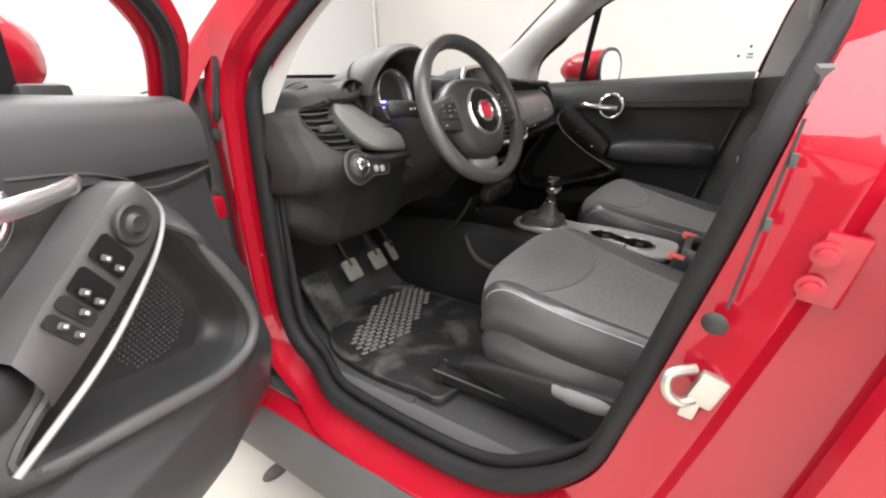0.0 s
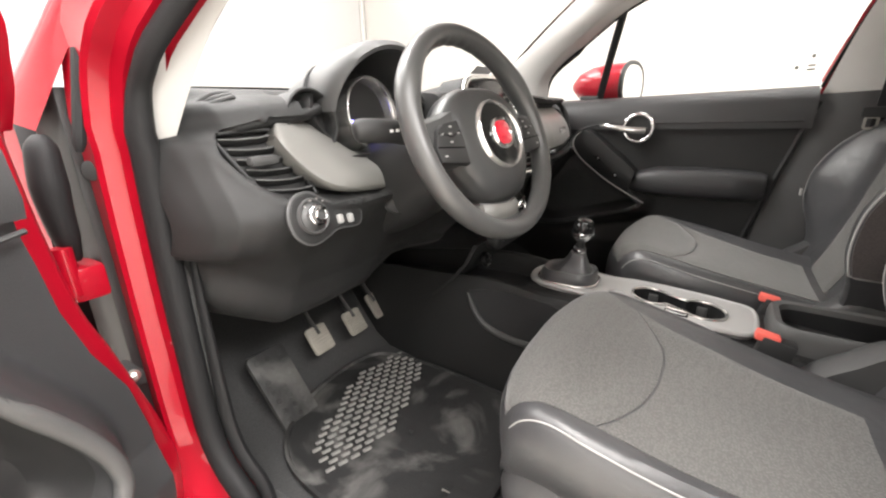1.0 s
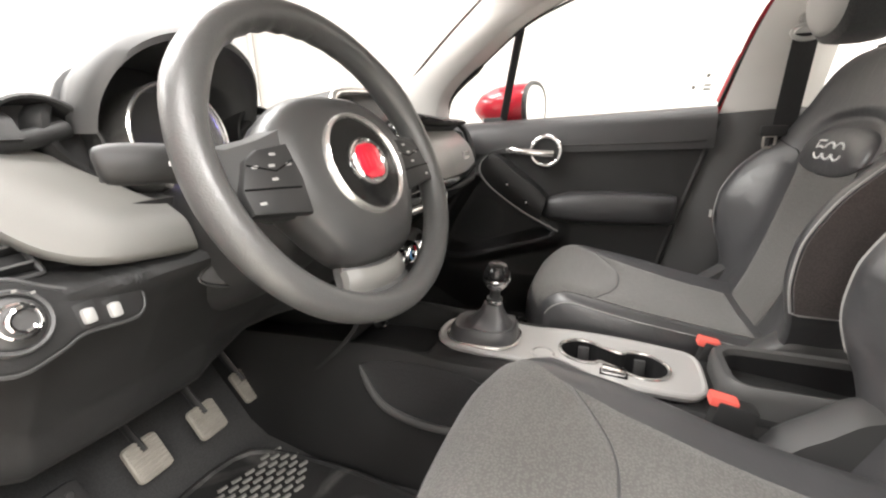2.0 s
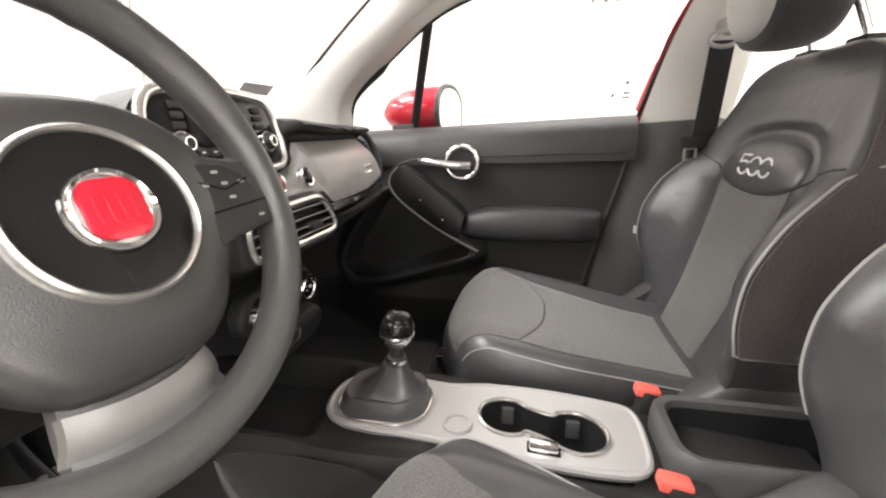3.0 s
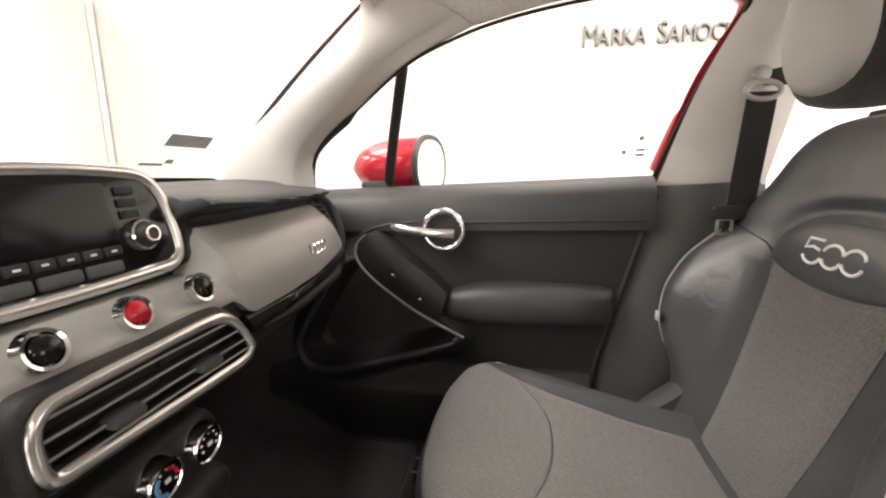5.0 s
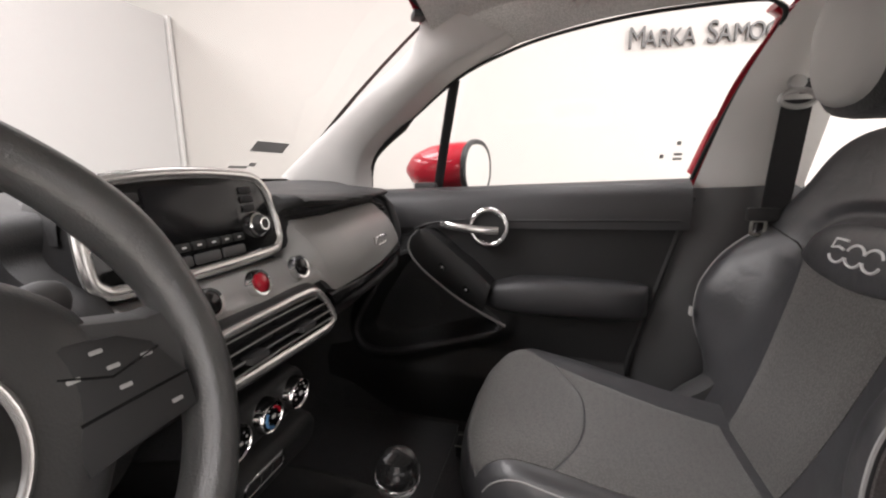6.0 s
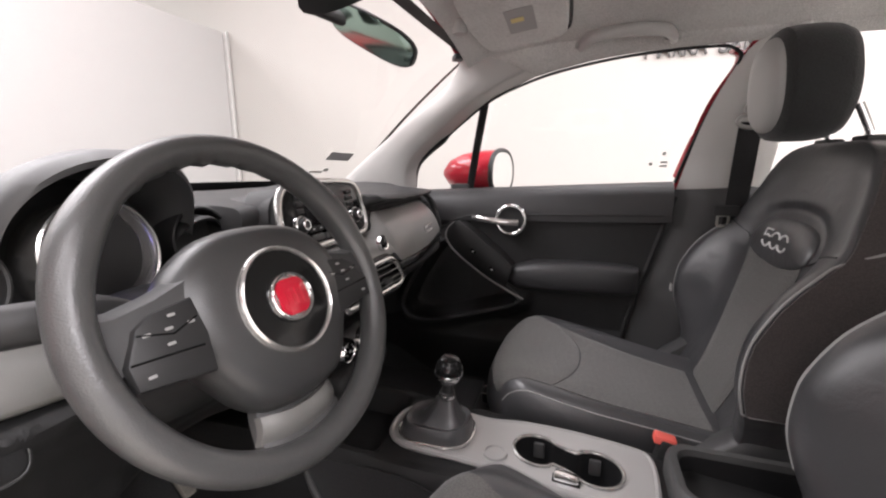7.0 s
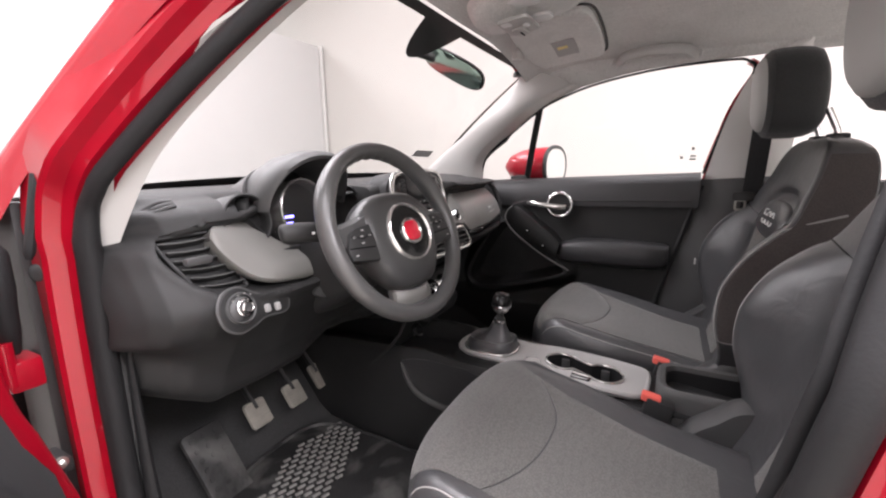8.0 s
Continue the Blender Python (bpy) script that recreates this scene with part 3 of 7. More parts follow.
    if sgn > 0:
        c1 = [(CX + 0.745, -0.30, 0.40), (CX + 0.742, -0.325, 0.62), (CX + 0.745, -0.375, 0.84), (CX + 0.752, -0.462, 1.075)]
        part("inner_sill", box((CX + 0.73, 0.0, 0.40), (0.06, 1.1, 0.12), 0.01), CARPET, body)
    c2 = [(CX + sgn * 0.735, -0.72, 0.40), (CX + sgn * 0.73, -0.71, 0.62), (CX + sgn * 0.74, -0.71, 0.84), (CX + sgn * 0.75, -0.705, 1.09)]
    pillar_strip("lower_pillar_trim", c1, c2, PILLAR_DARK, (-sgn * 0.055, 0, 0), "dark grey plastic lower pillar trim")
    # red outer skin of the centre pillar, seen past the glass edge
    d1 = [(gx(1.06, 0.012), -0.468, 1.05), (gx(1.28, 0.012), -0.512, 1.28), (gx(1.40, 0.012), -0.565, 1.40), (gx(1.45, 0.012), -0.60, 1.46)]
    d2 = [(gx(1.06, 0.0), -0.66, 1.05), (gx(1.28, 0.0), -0.66, 1.28), (gx(1.40, 0.0), -0.66, 1.40), (gx(1.45, 0.0), -0.66, 1.46)]
    if sgn < 0:
        d1[0], d2[0] = (-0.786, -0.462, 0.975), (-0.780, -0.66, 0.975)
    pillar_strip("centre_pillar_skin", d1, d2, RED, (sgn * 0.004, 0, 0))
    # rear door trim and the rear pillar close the cabin
    part("rear_door_trim", box((CX + sgn * 0.745, -1.22, 0.72), (0.05, 1.0, 0.72), 0.02), TRIM, body)
    part("rear_pillar_trim", plate([(0.0, 0.0), (0.62, 0.0), (0.62, 0.40), (0.30, 0.38)], (CX + sgn * 0.70, -1.62, 1.06), (0, -1, 0), (-sgn * 0.40, 0, 0.9), 0.02), PILLAR, body)

part("rear_closing_panel", box((CX, -2.25, 0.75), (1.5, 0.05, 0.75), 0.02), BLACK, body)
part("header_trim", sheet([[(CX + u * 0.56, 0.135 - 0.012 * abs(u) - v * 0.05, 1.478 + 0.012 * (1 - u * u) + v * 0.022) for v in (0, 0.5, 1)] for u in np.linspace(-1, 1, 15)], 0.012, (0, 0.3, 1)), LINER, body)

# windscreen with its black border
def screen_at(u, v):
    """u across from -1 to 1, v from the base (0) to the header (1)."""
    xb, xt = 0.70, 0.575
    x = (xb + (xt - xb) * v) * u
    y0 = 0.80 - 0.17 * u * u
    y1 = 0.155 - 0.03 * u * u
    z0 = 1.095 - 0.012 * u * u
    z1 = 1.497 - 0.018 * u * u
    return (CX + x, y0 + (y1 - y0) * v, z0 + (z1 - z0) * v + 0.02 * math.sin(math.pi * v))


glass_rows = [[screen_at(u, v) for u in np.linspace(-1, 1, 21)] for v in np.linspace(0, 1, 13)]
windscreen = part("windscreen", grid(glass_rows), GLASS, body, "clear curved windscreen")
windscreen.visible_shadow = False
border = [[np.array(screen_at(u, v)) - np.array((0, 0.004, 0.004)) for v in (0.0, 0.05)] for u in np.linspace(-1, 1, 21)]
part("screen_border", grid(border), BLACK, windscreen)
for sgn in (-1, 1):
    rows = [[np.array(screen_at(sgn * w, v)) - np.array((0, 0.004, 0.004)) for w in (0.978, 1.0)] for v in np.linspace(0, 1, 12)]
    part("screen_border", grid(rows), BLACK, windscreen)
rows = [[np.array(screen_at(u, v)) - np.array((0, 0.004, 0.004)) for v in (0.965, 1.0)] for u in np.linspace(-1, 1, 21)]
part("screen_border", grid(rows), BLACK, windscreen)
rows = [[np.array(screen_at(u, v)) - np.array((0, 0.004, 0.004)) for v in np.linspace(0.80 + 0.17 * abs(u / 0.17) ** 2, 1.0, 5)] for u in np.linspace(-0.17, 0.17, 11)]
part("mirror_patch", grid(rows), BLACK, windscreen, "black printed patch behind the mirror")
part("screen_corner", box((0.508, 0.148, 1.455), (0.045, 0.030, 0.016), 0.006, (0, 0, 30)), BLACK, windscreen, "black screen corner")
# papers stuck low on the screen
def on_screen(u, v, du, dv, lift):
    return [[np.array(screen_at(u + a * du, v + b * dv)) - np.array((0, lift, lift)) for a in (-1, 0, 1)] for b in (-1, 0, 1)]


part("screen_sticker", grid(on_screen(0.808, 0.224, 0.066, 0.027, 0.004)), PRINT, windscreen, "grey permit sticker")
part("screen_print", grid(on_screen(0.792, 0.128, 0.012, 0.010, 0.004)), PRINT, windscreen)
part("screen_print", grid(on_screen(0.745, 0.112, 0.034, 0.006, 0.004)), PRINT, windscreen)


# ---- doors: drawn closed on the passenger side in (y, z), then set in place ----
HINGE_Y = 0.50


def inside_by(poly, x, y):
    """How far inside an outline a place is; below nought outside it."""
    near, hit_ = 9.0, False
    for (x0, y0), (x1, y1) in zip(poly, poly[1:] + poly[:1]):
        t = max(0.0, min(1.0, ((x - x0) * (x1 - x0) + (y - y0) * (y1 - y0)) / ((x1 - x0) ** 2 + (y1 - y0) ** 2 + 1e-12)))
        near = min(near, math.hypot(x0 + (x1 - x0) * t - x, y0 + (y1 - y0) * t - y))
        if (y0 > y) != (y1 > y) and x < x0 + (y - y0) * (x1 - x0) / (y1 - y0):
            hit_ = not hit_
    return near if hit_ else -near


def build_door(name, label, sgn, m, driver):
    """A front door, trim side towards the cabin. sgn: the side of the car."""
    d = thing(name, label, "car door", "front doors")

    def X(v):
        return sgn * v

    def gx(z, off=0.0):
        return X(0.775 + off - 0.45 * (z - 1.07))

    up = (0, 0, 1)
    # belt rail and upper panel: soft black skin with a rolled top
    rows = []
    for y in np.linspace(0.394 if driver else 0.405, -0.462, 26):
        rise = 0.035 * (0.40 - y) / 0.86
        prof = [(0.765, 1.060 + rise), (0.735, 1.068 + rise), (0.705, 1.056 + rise), (0.690, 1.03 + rise), (0.685, 0.985 + rise * 0.7), (0.688, 0.965 + rise * 0.5)]
        rows.append([(X(a), y, z) for a, z in prof])
    part("belt_rail", grid(rows), TRIM, d, "soft dark grey upper door panel")
    # moulded card: a deep pocket with a broad rounded lip, over a lower panel that falls away
    rear_y = lambda z: -0.345 - 0.12 * max(0.0, min(1.0, (z - 0.62) / 0.45))
    ahead = 0.0 if driver else 0.020
    mouth = [(0.262, 0.884), (0.302, 0.820), (0.345, 0.750), (0.372, 0.690), (0.374, 0.645), (0.340, 0.612), (0.262, 0.611), (0.163, 0.640), (0.090, 0.664), (0.010, 0.690), (-0.020, 0.716), (0.055, 0.775), (0.120, 0.822), (0.185, 0.872), (0.225, 0.902)]
    mouth = [(p[0] + ahead * max(0.0, (p[0] - 0.1) / 0.27), p[1]) for p in spline(mouth, 4, True)]

    def lip_x(y, z):
        """The lip stands proud along the front and below, and sinks under the switch panel."""
        return 0.646 + 0.026 * max(0.0, min(1.0, (z - 0.722 - 0.72 * (y + 0.04) + 0.075) / 0.05))

    def card_depth(y, z):
        h = inside_by(mouth, y, z)
        rim = lip_x(y, z)
        if h > 0:
            t = min(1.0, h / 0.032)
            return rim + (0.742 - rim) * t * (2 - t)
        low = max(0.0, min(1.0, (0.62 - z) / 0.06))
        rest = 0.706 + (0.660 + 0.055 * max(0.0, (0.56 - z) / 0.20) ** 2 - 0.706) * low
        rest += 0.03 * low * max(0.0, min(1.0, (y - 0.30) / 0.14))
        t = min(1.0, -h / 0.055)
        return rim + (rest - rim) * t * t * (3 - 2 * t)

    rows = []
    for s in np.linspace(0, 1, 150 if driver else 90):
        row = []
        for z in np.linspace(1.02, 0.365, 150 if driver else 90):
            front = 0.42 + 0.10 * max(0.0, min(1.0, (0.9 - z) / 0.35))
            if driver:
                front = lerp([(0.36, 0.43), (0.40, 0.458), (0.53, 0.470), (0.636, 0.473), (0.72, 0.458), (0.79, 0.426), (0.855, 0.408), (0.906, 0.402), (0.95, 0.395)], z)
            y = front + (rear_y(z) - front) * s
            row.append((X(card_depth(y, z)), y, z))
        rows.append(row)
    # same card on both doors; the passenger's colour is darkened for cabin shade
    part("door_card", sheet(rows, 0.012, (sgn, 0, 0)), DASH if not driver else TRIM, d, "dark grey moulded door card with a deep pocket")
    # crease across the upper panel
    part("panel_seam", tube([(X(0.686), y, 0.985 + 0.02 * (0.40 - y) / 0.86) for y in np.linspace(-0.03, -0.44, 12)], 0.0035, 6), BLACK, d)
    seam_line = spline([(0.388, 0.954), (0.30, 0.944), (0.245, 0.948), (0.215, 0.968), (0.16, 0.986), (0.08, 0.995)], 5)
    part("panel_seam", tube([(X(0.687), y, z) for y, z in seam_line], 0.0032, 6), BLACK, d)
    # arm rest pad
    arm = []
    for y, zc, h, w in ((0.045, 0.775, 0.006, 0.01), (0.03, 0.782, 0.022, 0.035), (-0.01, 0.79, 0.040, 0.06), (-0.07, 0.795, 0.052, 0.07), (-0.18, 0.797, 0.054, 0.072), (-0.30, 0.797, 0.052, 0.068), (-0.365, 0.797, 0.048, 0.055), (-0.385, 0.797, 0.042, 0.03)):
        sec = oval(w, h, 20, 3.2)
        arm.append([(X(0.715) - X(max(a, -0.03)), y, zc + b) for a, b in sec])
    part("arm_rest", grid(arm, wrap_v=True, caps=True), TRIM, d, "padded black arm rest")
    # sweeping switch panel and its bright strip, from the handle down to the arm rest
    strip = spline([(X(0.672), 0.205, 0.966), (X(0.660), 0.224, 0.945), (X(0.652), 0.229, 0.915), (X(0.648), 0.200, 0.872), (X(0.640), 0.135, 0.822), (X(0.636), 0.06, 0.774), (X(0.640), -0.040, 0.722)], 6)
    part("bright_strip", tube(strip, list(np.interp(np.linspace(0, 1, len(strip)), (0, 0.15, 0.5, 1), (0.002, 0.0028, 0.0036, 0.0048) if driver else (0.0018, 0.0026, 0.0034, 0.0040))), 8, flat=(0.7, 1.0)), STRIP, d, "satin silver sweeping strip")
    rows = []
    for k, (p, q) in enumerate(zip(spline([(0.200, 0.968), (0.224, 0.940), (0.218, 0.895), (0.15, 0.838), (0.07, 0.784), (0.02, 0.755)], 6), spline([(0.186, 0.972), (0.160, 0.962), (0.128, 0.940), (0.085, 0.905), (0.045, 0.875), (0.0, 0.832)], 6))):
        rows.append([(X(0.656 - 0.012 * math.sin(math.pi * s)) if s < 1 else X(0.70), p[0] * (1 - s) + q[0] * s, p[1] * (1 - s) + q[1] * s) for s in (0, 0.1, 0.25, 0.4, 0.6, 0.8, 0.92, 1.0)])
    # passenger's panel shaded by a blacker colour than the driver's
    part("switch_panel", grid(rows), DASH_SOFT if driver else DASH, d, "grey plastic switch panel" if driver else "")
    if driver:
        along, across = Vector((0, -0.82, -0.60)), Vector((0, -0.55, 0.83))
        base = Vector((X(0.642), 0.168, 0.922))
        inward = (-sgn, 0, 0)
        part("mirror_dial", lathe([(0.0, 0.010), (0.010, 0.012), (0.014, 0.006), (0.020, 0.005), (0.024, 0.007), (0.027, 0.005), (0.028, 0.0)], base, inward, 24), BLACK, d, "round mirror adjuster")
        for s0, deep, tray_on in ((0.048, 0.034, True), (0.092, 0.032, True), (0.120, 0.016, False), (0.142, 0.016, False)):
            tray = part("switch_tray", plate(rounded(deep, 0.052, 0.005), base + along * s0 + Vector(inward) * (0.003 if tray_on else 0.0015), along, across, 0.004 * -sgn, 0.001), GLOSS if tray_on else DASH, d)
            for c in ((-0.5, 0.5) if s0 != 0.120 else (-0.1,)):
                p = base + along * (s0 + (0.010 if tray_on else 0.0)) + across * (c * 0.022) + Vector(inward) * 0.009
                part("window_switch", box(p, (0.005, 0.012, 0.008), 0.0024, (38 * sgn, 0, 0)), TRIM_PALE, tray)
                part("switch_mark", box(p + Vector(inward) * 0.0026, (0.0008, 0.004, 0.003), 0, (38 * sgn, 0, 0)), WHITE_MARK, tray)
    else:
        for yy, zz in ((0.13, 0.873), (0.065, 0.815)):
            part("window_switch", box((X(0.642), yy, zz), (0.012, 0.022, 0.008), 0.003, (45, 0, 0)), GLOSS, d)
            part("switch_mark", box((X(0.6355), yy, zz), (0.003, 0.005, 0.004), 0.001), WHITE_MARK, d)
    # ring round the inner handle, cup behind it and the lever
    ry, rz = 0.012, 0.978
    ring = [(X(0.668), ry + 0.046 * math.cos(a), rz + 0.046 * math.sin(a)) for a in np.linspace(0, 2 * math.pi, 40, endpoint=False)]
    handle = part("handle_ring", tube(ring, 0.0075, 10, True), CHROME, d, "satin chrome ring round the handle")
    part("handle_cup", lathe([(0.0, 0.0), (0.030, 0.002), (0.042, 0.014), (0.047, 0.022)], (X(0.694), ry, rz), (-sgn, 0, 0), 28), DASH, handle)
    lev = [(X(0.664), ry - 0.025, rz - 0.008), (X(0.652), ry + 0.01, rz - 0.006), (X(0.646), ry + 0.06, rz - 0.001), (X(0.650), ry + 0.105, rz + 0.004), (X(0.668), ry + 0.128, rz + 0.006)]
    part("handle_lever", tube(spline(lev, 5), [0.010] * 11 + [0.009] * 6 + [0.006] * 4, 10, flat=(0.55, 1.1), up=up), SATIN, handle, "satin silver lever")
    # perforated speaker cover at the bottom of the pocket
    bm = bmesh.new()
    for i in range(30):
        for j in range(24):
            yy, zz = 0.10 + 0.0082 * i + (0.0041 if j % 2 else 0.0), 0.665 + 0.0078 * j
            if inside_by(mouth, yy, zz) > 0.040 and math.hypot(yy - 0.235, zz - 0.735) < 0.075:
                q = [bm.verts.new((X(0.7365 + 0.0015 * (k > 3)), yy + (0.0030 if k < 4 else 0.0018) * math.cos(math.pi / 2 * k), zz + (0.0030 if k < 4 else 0.0018) * math.sin(math.pi / 2 * k))) for k in range(8)]
                for k in range(4):
                    bm.faces.new((q[k], q[(k + 1) % 4], q[4 + (k + 1) % 4], q[4 + k]))
    mid = np.array((0.215, 0.735))
    rows = []
    for f in (0.04, 0.25, 0.45, 0.6, 0.72, 0.80, 0.87, 0.92, 0.955):
        ring_ = [mid + (np.array(p) - mid) * f for p in mouth]
        rows.append([(X(card_depth(*p) - 0.002), *p) for p in ring_])
    part("pocket_lining", grid(rows, wrap_v=True), BLACK, d, "black pocket lining")
    part("rear_edge_seal", tube([(X(0.712), rear_y(z) - 0.004, z) for z in np.linspace(1.06, 0.40, 14)], 0.009, 8), BLACK, d, "black seal along the rear edge")
    lip_line = [p for p in mouth[1:39]]
    # lip colour: lit tone on the open door, shaded tone on the closed one
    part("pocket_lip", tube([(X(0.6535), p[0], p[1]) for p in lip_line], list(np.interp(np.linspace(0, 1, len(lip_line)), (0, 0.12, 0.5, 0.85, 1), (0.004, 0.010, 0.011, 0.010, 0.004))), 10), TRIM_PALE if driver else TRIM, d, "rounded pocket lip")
    part("pocket_edge", tube([(X(lip_x(*p) + 0.002), *p) for p in mouth[38:] + mouth[:3]], 0.0075, 8), TRIM, d, "rounded upper edge of the pocket")
    part("speaker_grille", bm, TRIM, d, "perforated speaker cover", smooth=False)
    # window frame, divider, panes
    ftop = spline([(0.392, 1.068), (0.352, 1.165), (0.22, 1.258), (0.085, 1.345), (-0.03, 1.389), (-0.13, 1.414), (-0.25, 1.432), (-0.36, 1.441), (-0.50, 1.444), (-0.548, 1.436), (-0.566, 1.405), (-0.525, 1.30), (-0.492, 1.19), (-0.470, 1.10)], 5)
    if driver:
        ftop = [np.array((p[0] + (0.042 * max(0.0, min(1.0, (1.34 - p[1]) / 0.15)) if p[0] > 0.0 else 0.0), p[1])) for p in ftop]
    n_top = next(k for k, p in enumerate(ftop) if p[0] < -0.55)
    thin = [0.015 if driver and k < 12 else 0.012 if driver or k < 10 else 0.004 if k < n_top else 0.005 for k in range(len(ftop))]
    part("window_frame", tube([(gx(z, -0.012), y, z) for y, z in ftop], thin, 8), RUBBER, d, "black window frame")
    if not driver:
        part("frame_leg", tube([(gx(z, -0.008), y - 0.014 + 0.002 * k / 5, z) for k, (y, z) in enumerate(ftop[n_top + 1:])], 0.011, 8, flat=(0.5, 1.0), up=(0, 1, 0)), RED, d, "red painted rear window frame")
    shown = ftop if driver else ftop[44:]
    part("frame_skin", tube([(gx(z, 0.022), y + (0.012 if y > 0.1 else -0.012 if y < -0.45 else 0), z + (0.012 if -0.5 < y < 0.3 else 0)) for y, z in shown], 0.02, 8, flat=(1.0, 0.5)), RED, d, "red painted window surround")
    if driver:
        inner = spline([(0.444, 1.04), (0.440, 1.10), (0.422, 1.165), (0.262, 1.275), (0.10, 1.358), (-0.03, 1.398), (-0.13, 1.421)], 5)
        rows = []
        for k, (y, z) in enumerate(inner):
            wd = float(np.interp(k / (len(inner) - 1), (0, 0.17, 0.33, 0.6, 1), (0.046, 0.050, 0.044, 0.034, 0.028)))
            turn = min(1.0, max(0.0, (k - 4) / 10))
            ny, nz = 0.98 - 0.40 * turn, 0.10 + 0.71 * turn
            rows.append([(gx(z + nz * wd * s_, 0.0 + h), y + ny * wd * s_, z + nz * wd * s_) for s_, h in ((0, 0.0), (0.12, -0.008), (0.55, -0.006), (0.62, 0.004), (0.95, 0.006), (1.0, 0.02))])
        part("frame_flange", grid(rows), RED, d, "red painted window flange")
    part("quarter_post", tube([(gx(1.05), 0.185, 1.05), (gx(1.2), 0.142, 1.20), (gx(1.345), 0.098, 1.345)], 0.0135, 8, flat=(0.6, 1.0), up=(0, 1, 0.3)), RUBBER, d, "black quarter window divider")
    q = [(0.392, 1.06), (0.352, 1.165), (0.22, 1.258), (0.105, 1.335), (0.18, 1.06)]
    bm = bmesh.new()
    bm.faces.new([bm.verts.new((gx(z, 0.004), y, z)) for y, z in q])
    pane = part("quarter_pane", bm, GLASS, d, "small fixed quarter pane", smooth=False)
    pane.visible_shadow = False
    bm = bmesh.new()
    big = [(0.175, 1.06)] + [(y, z) for y, z in ftop if y < 0.085] + [(-0.466, 1.06)]
    bm.faces.new([bm.verts.new((gx(z, 0.004), y, z)) for y, z in big])
    pane = part("door_pane", bm, GLASS, d, "clear door window", smooth=False)
    pane.visible_shadow = False
    # small printed marks low on the glass
    for yy, zz, w, h in ((-0.43, 1.185, 0.009, 0.010), (-0.432, 1.160, 0.018, 0.006), (-0.432, 1.149, 0.020, 0.006), (-0.397, 1.155, 0.009, 0.010)):
        part("glass_print", box((gx(zz, -0.001), yy, zz), (0.001, w, h), 0, (0, -24 * sgn, 0)), PRINT, pane)
    part("glass_print", box((gx(1.082, -0.001), 0.235, 1.082), (0.001, 0.035, 0.010), 0, (0, -24 * sgn, 0)), PRINT, pane)
    # outer skin and painted inner edge
    rows = [[(X(0.86 - 0.05 * abs((z - 0.7) / 0.4) ** 2), y, z) for z in (0.32, 0.45, 0.6, 0.75, 0.9, 1.0, 1.05)] for y in np.linspace(0.50, -0.47, 10)]
    part("outer_skin", sheet(rows, 0.01, (sgn, 0, 0)), RED, d, "glossy red outer door skin")
    edge = [(0.445, 1.05), (0.452, 0.945), (0.468, 0.83), (0.488, 0.765), (0.512, 0.68), (0.532, 0.60), (0.545, 0.50), (0.50, 0.36), (0.30, 0.335), (0.0, 0.335), (-0.25, 0.345), (-0.33, 0.45), (-0.40, 0.7), (-0.45, 0.95), (-0.475, 1.05)]
    path = spline(edge, 4)
    c_ = np.array((0.03, 0.72))
    rows = []
    for p in path:
        q = p + (c_ - p) / np.linalg.norm(c_ - p) * 0.06
        if driver:
            rows.append([(X(0.735), q[0], q[1]), (X(0.742), *(p + (q - p) * 0.25)), (X(0.748), *(p + (q - p) * 0.08)), (X(0.758), *p), (X(0.80), *p), (X(0.855), *p)])
        else:
            rows.append([(X(a), *p) for a in (0.83, 0.84, 0.855)])
    part("door_edge", grid(rows), RED, d, "red painted door edge")
    part("lower_cladding", sheet([[(X(0.868), y, 0.32 + a * 0.14) for a in (0, 0.5, 1)] for y in (0.5, 0.0, -0.34)], 0.012, (sgn, 0, 0)), CLADDING, d)
    # sail panel and mirror
    mir = part("door_mirror", grid([[(X(0.90) + X(0.105) * a, 0.205 + b + 0.0, 1.125 + c) for a, b, c in ring_] for ring_ in mirror_shell()], wrap_v=True, caps=True), RED, d, "red door mirror housing")
    face = mirror_face()
    part("mirror_rim", tube([(X(0.90) + X(0.105) * a, 0.205 + b, 1.125 + c) for a, b, c in face], 0.009, 8, True), BLACK, mir, "black mirror rim")
    bm = bmesh.new()
    bm.faces.new([bm.verts.new((X(0.90) + X(0.097) * a, 0.200 + b * 1.0, 1.125 + c * 0.92)) for a, b, c in face])
    part("mirror_glass", bm, MIRROR, mir, "mirror glass", smooth=False)
    part("mirror_foot", box((X(0.80), 0.21, 1.075), (0.10, 0.07, 0.03), 0.01), BLACK, mir)
    d.matrix_world = m
    return d


def mirror_face():
    out = []
    for y, z in oval(1.0, 0.084, 28, 2.4):
        out.append((y, -0.115 - 0.02 * y, z * (1.0 if z > 0 else 0.9)))
    return out


def mirror_shell():
    rings = []
    for s, dy in ((1.0, 0.0), (1.03, 0.03), (1.0, 0.08), (0.9, 0.13), (0.68, 0.175), (0.3, 0.20)):
        rings.append([(a * s, b + dy, c * s) for a, b, c in mirror_face()])
    return rings


build_door("passenger_door", "closed red front door with dark grey trim and ring handle", 1, pose(CX, 0, 0), False)
OPEN = 66
swing = pose(-0.85, 0.484, 0) @ pose(0, 0, 0, 0, 0, -OPEN) @ pose(0.81, -HINGE_Y, 0)
build_door("driver_door", "wide open red front door with dark grey trim and window switches", -1, swing, True)


# ---- dashboard ----
dash = thing("dashboard", "black dashboard with satin grey fascia and round vents", "dashboard")


